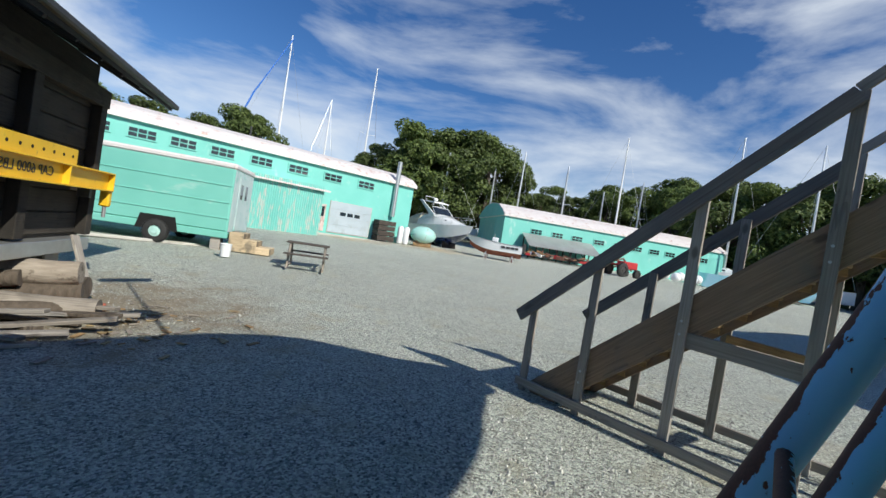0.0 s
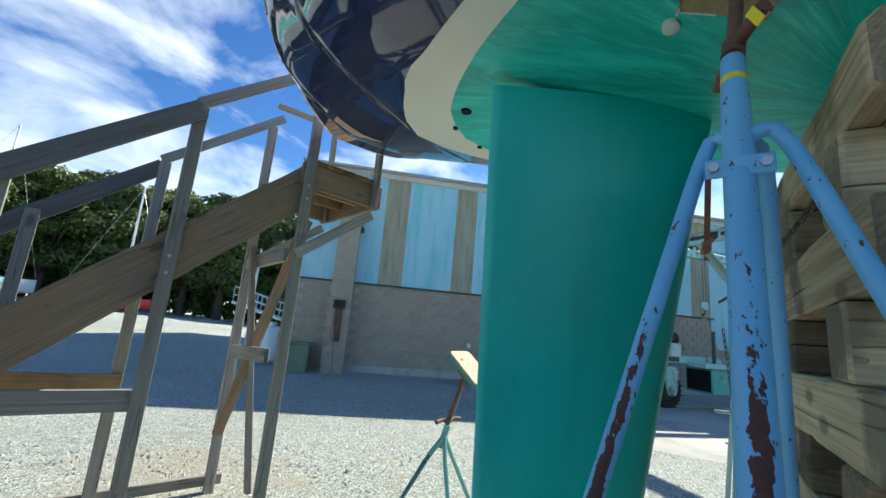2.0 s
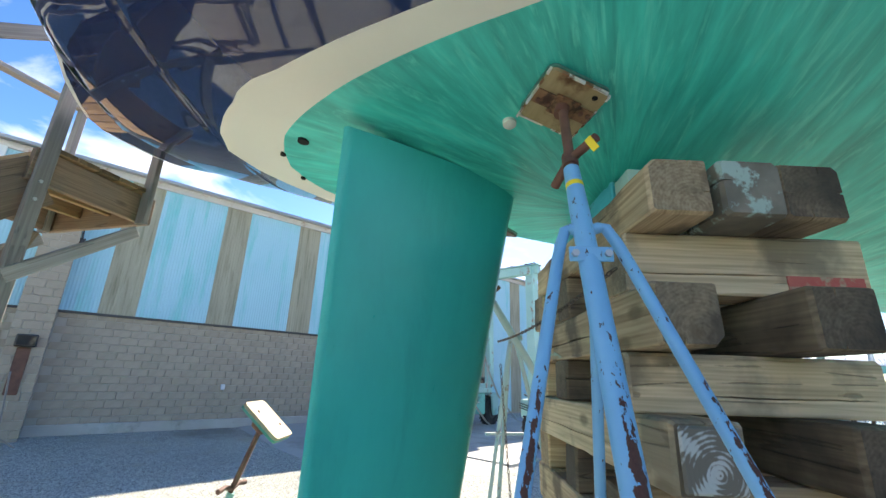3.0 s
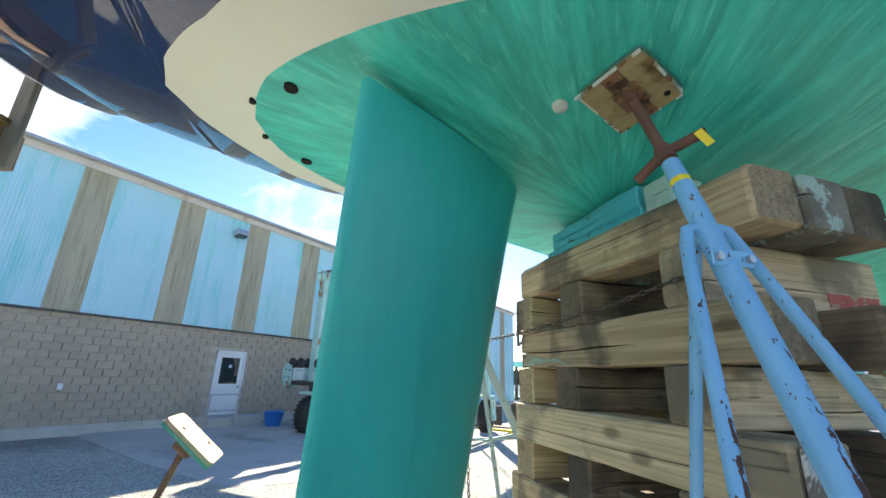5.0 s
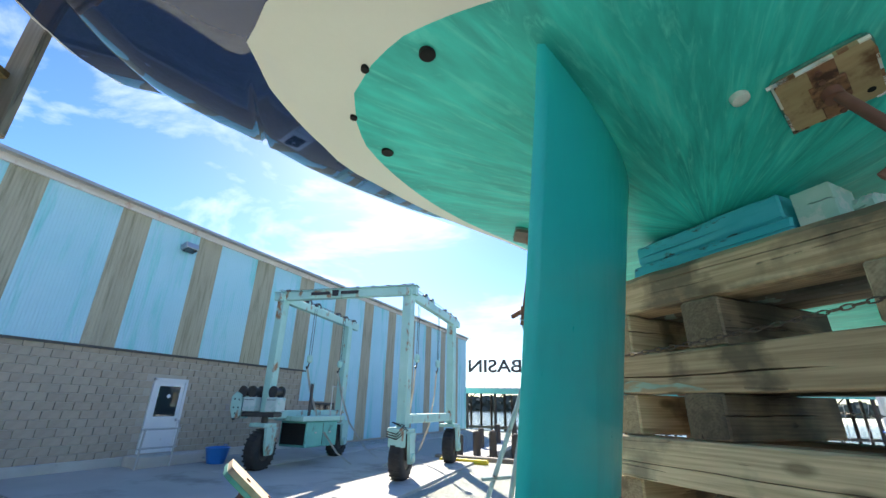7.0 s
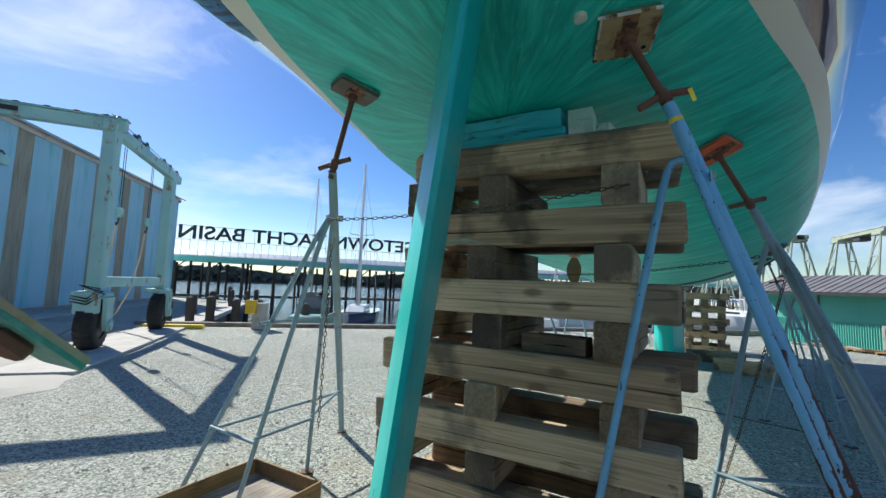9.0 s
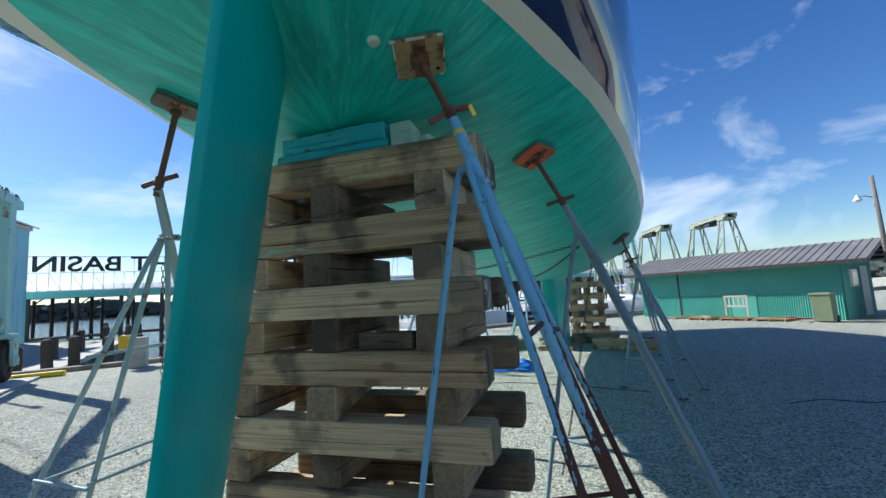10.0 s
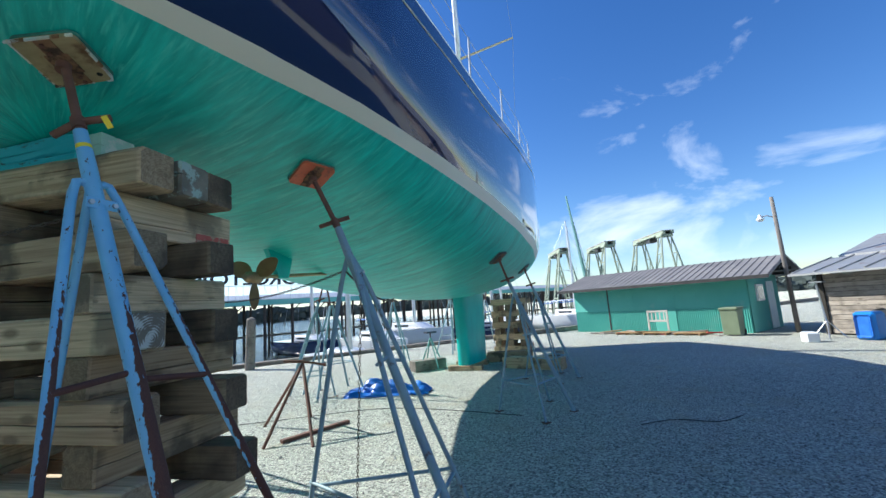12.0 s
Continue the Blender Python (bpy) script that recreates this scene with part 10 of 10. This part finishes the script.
def plant_trees():
    meshes = make_tree_meshes()
    rnd = random.Random(77)
    spots = [(0.5, 58, 17.5), (-3.5, 61, 13.8), (4.6, 58, 17.2), (8.6, 59, 17.8), (12.5, 60, 18.0), (15.5, 63, 16.5), (2.5, 66, 18.0), (9.5, 67, 16.5), (18.0, 63, 11.5), (22.0, 61, 11.0), (26.0, 60, 11.5),
             (30.0, 57, 12.5), (34.0, 55, 13.5), (37.0, 51, 14.0), (40.5, 48, 14.5), (43.5, 44.5, 15.0), (46.0, 41, 15.0), (48.0, 37, 15.5), (50.0, 33, 15.5), (51.5, 29, 15.5), (52.5, 25, 15.0), (53.0, 21, 15.0), (53.5, 17, 14.5), (54.0, 13, 14.5), (54.0, 9, 14.0),
             (-26.0, 57, 12.8), (-22.5, 58.5, 11.6), (-30.0, 55, 11.8), (-17.0, 66, 10.8), (-10.0, 66, 10.4), (-37, 52, 14), (-44, 46, 14), (-34.0, 60, 14.0),
             (41, 58, 16.5), (47, 52, 17.0), (52, 45, 17.5), (55, 38, 17.5), (57, 31, 17.5), (58.5, 24, 17.5), (59, 17, 17), (59, 10, 16.5), (33, 63, 14.5), (25, 67, 13.5), (-16, 44, 11.5)]
    for k, (x, y, top) in enumerate(spots):
        crown, trunk = meshes[k % 5]
        z0 = min(ground_z(x, y), 3.2)
        s = (top - z0 + 0.3) / 11.2
        t = new("tree")
        t.matrix_world = Matrix.Translation((x, y, z0 - 0.1)) @ Matrix.Rotation(rnd.uniform(0, 6.28), 4, "Z") @ Matrix.Diagonal((s * rnd.uniform(0.95, 1.2), s * rnd.uniform(0.95, 1.2), s, 1))
        tagged(t, "tall dense leafy tree at the edge of the wood", "tree", "woodland trees")
        part("trunk", trunk, None, t)
        part("crown", crown, None, t, "dark green leafy crown")
    # undergrowth that closes the wood behind the trees
    rnd = random.Random(78)
    verts, faces = [], []
    for k in range(26000):
        f = rnd.random()
        if f < 0.55:
            u = rnd.random()
            x, y = 36 + 20 * u + rnd.uniform(-2, 2) + 8 * math.sin(u * 3.1), 58 - 50 * u + rnd.uniform(-2, 2)
        else:
            u = rnd.random()
            x, y = -45 + 80 * u, 67 - 0.06 * abs(-45 + 80 * u) + rnd.uniform(-2.5, 2.5)
        z = min(ground_z(x, y), 3.2) + rnd.random() ** 0.8 * 7.5
        p = Vector((x, y, z))
        n = Vector((rnd.gauss(0, 1), rnd.gauss(0, 1) - 0.6, rnd.gauss(0.3, 0.8))).normalized()
        u1 = n.orthogonal().normalized()
        w = n.cross(u1)
        q = rnd.uniform(0.35, 0.6)
        b = len(verts)
        verts += [tuple(p - u1 * q), tuple(p + w * q * 0.7), tuple(p + u1 * q), tuple(p - w * q * 0.7)]
        faces.append((b, b + 1, b + 2, b + 3))
    me = bpy.data.meshes.new("undergrowth")
    me.from_pydata(verts, [], faces)
    me.materials.append(M["leaf"])
    tagged(new("undergrowth", me), "dense dark undergrowth at the wood's edge", "undergrowth", kind="stuff")
    # far wooded shores
    verts, faces = [], []
    for k in range(16000):
        a = rnd.uniform(-2.9, -0.2)
        d = rnd.uniform(370, 430) if a > -2.45 else rnd.uniform(110, 150)
        top = 13 if a > -2.45 else 6.5
        hill = 0.65 + 0.35 * noise.noise((a * 5, 0.3, 0.1)) + 0.18 * noise.noise((a * 40, 2.3, 0.1))
        p = Vector((d * math.cos(a), d * math.sin(a), -1.5 + top * hill * rnd.random() ** 0.7))
        n = Vector((-math.cos(a) + rnd.gauss(0, 0.5), -math.sin(a) + rnd.gauss(0, 0.5), rnd.gauss(0.4, 0.5))).normalized()
        u1 = n.orthogonal().normalized()
        w = n.cross(u1)
        q = rnd.uniform(1.8, 3.6) * d / 400
        b = len(verts)
        verts += [tuple(p - u1 * q), tuple(p + w * q), tuple(p + u1 * q), tuple(p - w * q)]
        faces.append((b, b + 1, b + 2, b + 3))
    me = bpy.data.meshes.new("far_woods")
    me.from_pydata(verts, [], faces)
    me.materials.append(M["farleaf"])
    tagged(new("far_woods", me), "low wooded shore far across the water", "woods", kind="stuff")
    # grassy bank beside the workshop
    verts, faces = [], []
    for k in range(5000):
        x, y = 1.5 + rnd.uniform(-0.8, 3.5), rnd.uniform(42, 52)
        z = ground_z(x, y) + 0.25 * (y - 42) * 0.5
        h = rnd.uniform(0.25, 0.6)
        a = rnd.uniform(0, 6.28)
        dx, dy = 0.05 * math.cos(a), 0.05 * math.sin(a)
        b = len(verts)
        verts += [(x - dx, y - dy, z - 0.1), (x + dx, y + dy, z - 0.1), (x + rnd.uniform(-0.2, 0.2), y + rnd.uniform(-0.2, 0.2), z + h)]
        faces.append((b, b + 1, b + 2))
    me = bpy.data.meshes.new("grass")
    me.from_pydata(verts, [], faces)
    me.materials.append(M["grass"])
    tagged(new("grass", me), "bright green grass on the bank beside the workshop", "grass", kind="stuff")


wood_start = len(scene.collection.objects)
plant_trees()
set_in_yard(wood_start)


# ---------------------------------------------------------------- pieces: wall blocks and loose stones
def make_wall_blocks():
    """Concrete blocks laid in running bond, proud of the recessed mortar."""
    wall = next(o for o in hall.children if o.name.startswith("block_wall"))
    rnd = random.Random(61)
    meshes = []
    for v in range(4):
        bm = boxed(-0.006 - 0.003 * v, 0.02, -0.193, 0.193, -0.0925, 0.0925, 0.004)
        meshes.append(mesh_of("block", bm, "block"))
    near, rest = [], []
    course = 0.2
    rows = 15
    for r in range(rows):
        z = PANEL_Z - 0.02 - course * (r + 0.5)
        off = 0.2 if r % 2 else 0.0
        k = 0
        while True:
            y = 1.98 - 0.2 - off - 0.4 * k
            if y < -15.5:
                break
            k += 1
            if -7.1 < y < -6.0 and z < 2.5:
                continue
            near.append((y, z, rnd.randrange(4)))
        for k in range(5):
            y = 3.66 - off - 0.4 * k
            if 2.85 < y < 3.68:
                near.append((y, z, rnd.randrange(4)))
    near.sort(key=lambda b: abs(b[0] + 2.0) + 0.3 * abs(b[1] - 1.6))
    for y, z, v in near[:300]:
        part("block", meshes[v], None, wall, at=Matrix.Translation((0, y, z)))
    verts, faces = [], []
    for y, z, v in near[300:]:
        b = len(verts)
        x0, x1, a, c = -0.007 - 0.003 * v, 0.02, 0.193, 0.0925
        verts += [(x1, y - a, z - c), (x1, y + a, z - c), (x1, y + a, z + c), (x1, y - a, z + c), (x0, y - a + 0.004, z - c + 0.004), (x0, y + a - 0.004, z - c + 0.004), (x0, y + a - 0.004, z + c - 0.004), (x0, y - a + 0.004, z + c - 0.004)]
        faces += [(b + 4, b + 7, b + 6, b + 5), (b, b + 4, b + 5, b + 1), (b + 1, b + 5, b + 6, b + 2), (b + 2, b + 6, b + 7, b + 3), (b + 3, b + 7, b + 4, b)]
    me = bpy.data.meshes.new("far_blocks")
    me.from_pydata(verts, [], faces)
    me.materials.append(M["block"])
    tagged(part("far_blocks", me, None, wall), kind="stuff")
    # blocks of the pier, in bond, proud of its mortar core
    pier = next(o for o in hall.children if o.name.startswith("pilaster"))
    whole = mesh_of("block", boxed(-0.62, -0.002, -0.1715, 0.1715, -0.094, 0.094, 0.005), "block")
    third = mesh_of("block", boxed(-0.62, -0.002, -0.084, 0.084, -0.094, 0.094, 0.005), "block")
    for r in range(40):
        z = -0.1 + 0.2 * r
        if z > EAVE_Z - 0.25:
            break
        for yb, me in (((2.1715, whole), (2.5285, whole)) if r % 2 else ((2.084, third), (2.35, whole), (2.616, third))):
            part("block", me, None, pier, at=Matrix.Translation((rnd.uniform(-0.003, 0.003), yb, z)))


make_wall_blocks()


def make_stones():
    """Larger stones and chips scattered on the gravel near the path."""
    rnd = random.Random(88)
    verts, faces = [], []
    for k in range(24000):
        r = rnd.random() ** 0.75 * 11
        a = rnd.uniform(0, 6.28)
        x, y = 1.0 + r * math.cos(a), 2.0 + r * math.sin(a)
        if y < -13.8 or x > 14:
            continue
        s = rnd.uniform(0.006, 0.016) * (1 + 0.8 * (rnd.random() > 0.93))
        z = ground_z(x, y) + 0.02 * noise.noise((x * 0.35, y * 0.35, 0))
        q = rnd.uniform(0, 3.14)
        b = len(verts)
        for i in range(4):
            an = q + i * math.pi / 2 + rnd.uniform(-0.4, 0.4)
            verts.append((x + s * math.cos(an) * rnd.uniform(0.7, 1.3), y + s * math.sin(an) * rnd.uniform(0.7, 1.3), z - 0.004))
        verts.append((x + rnd.uniform(-0.3, 0.3) * s, y + rnd.uniform(-0.3, 0.3) * s, z + s * rnd.uniform(0.5, 1.0) + 0.004))
        faces += [(b, b + 1, b + 4), (b + 1, b + 2, b + 4), (b + 2, b + 3, b + 4), (b + 3, b, b + 4)]
    me = bpy.data.meshes.new("stones")
    me.from_pydata(verts, [], faces)
    me.materials.append(M["stone"])
    tagged(new("stones", me), "loose pale stones scattered over the gravel", "stones", kind="stuff")


def stone_material():
    m = bpy.data.materials.new("stone chips")
    m.use_nodes = True
    n, l = m.node_tree.nodes, m.node_tree.links
    b = n["Principled BSDF"]
    b.inputs["Roughness"].default_value = 0.9
    geo = n.new("ShaderNodeNewGeometry")
    ramp = n.new("ShaderNodeValToRGB")
    e = ramp.color_ramp.elements
    e[0].color, e[1].color = (0.14, 0.14, 0.135, 1), (0.66, 0.65, 0.60, 1)
    l.new(geo.outputs["Random Per Island"], ramp.inputs["Fac"])
    l.new(ramp.outputs["Color"], b.inputs["Base Color"])
    return m


M["stone"] = stone_material()
make_stones()
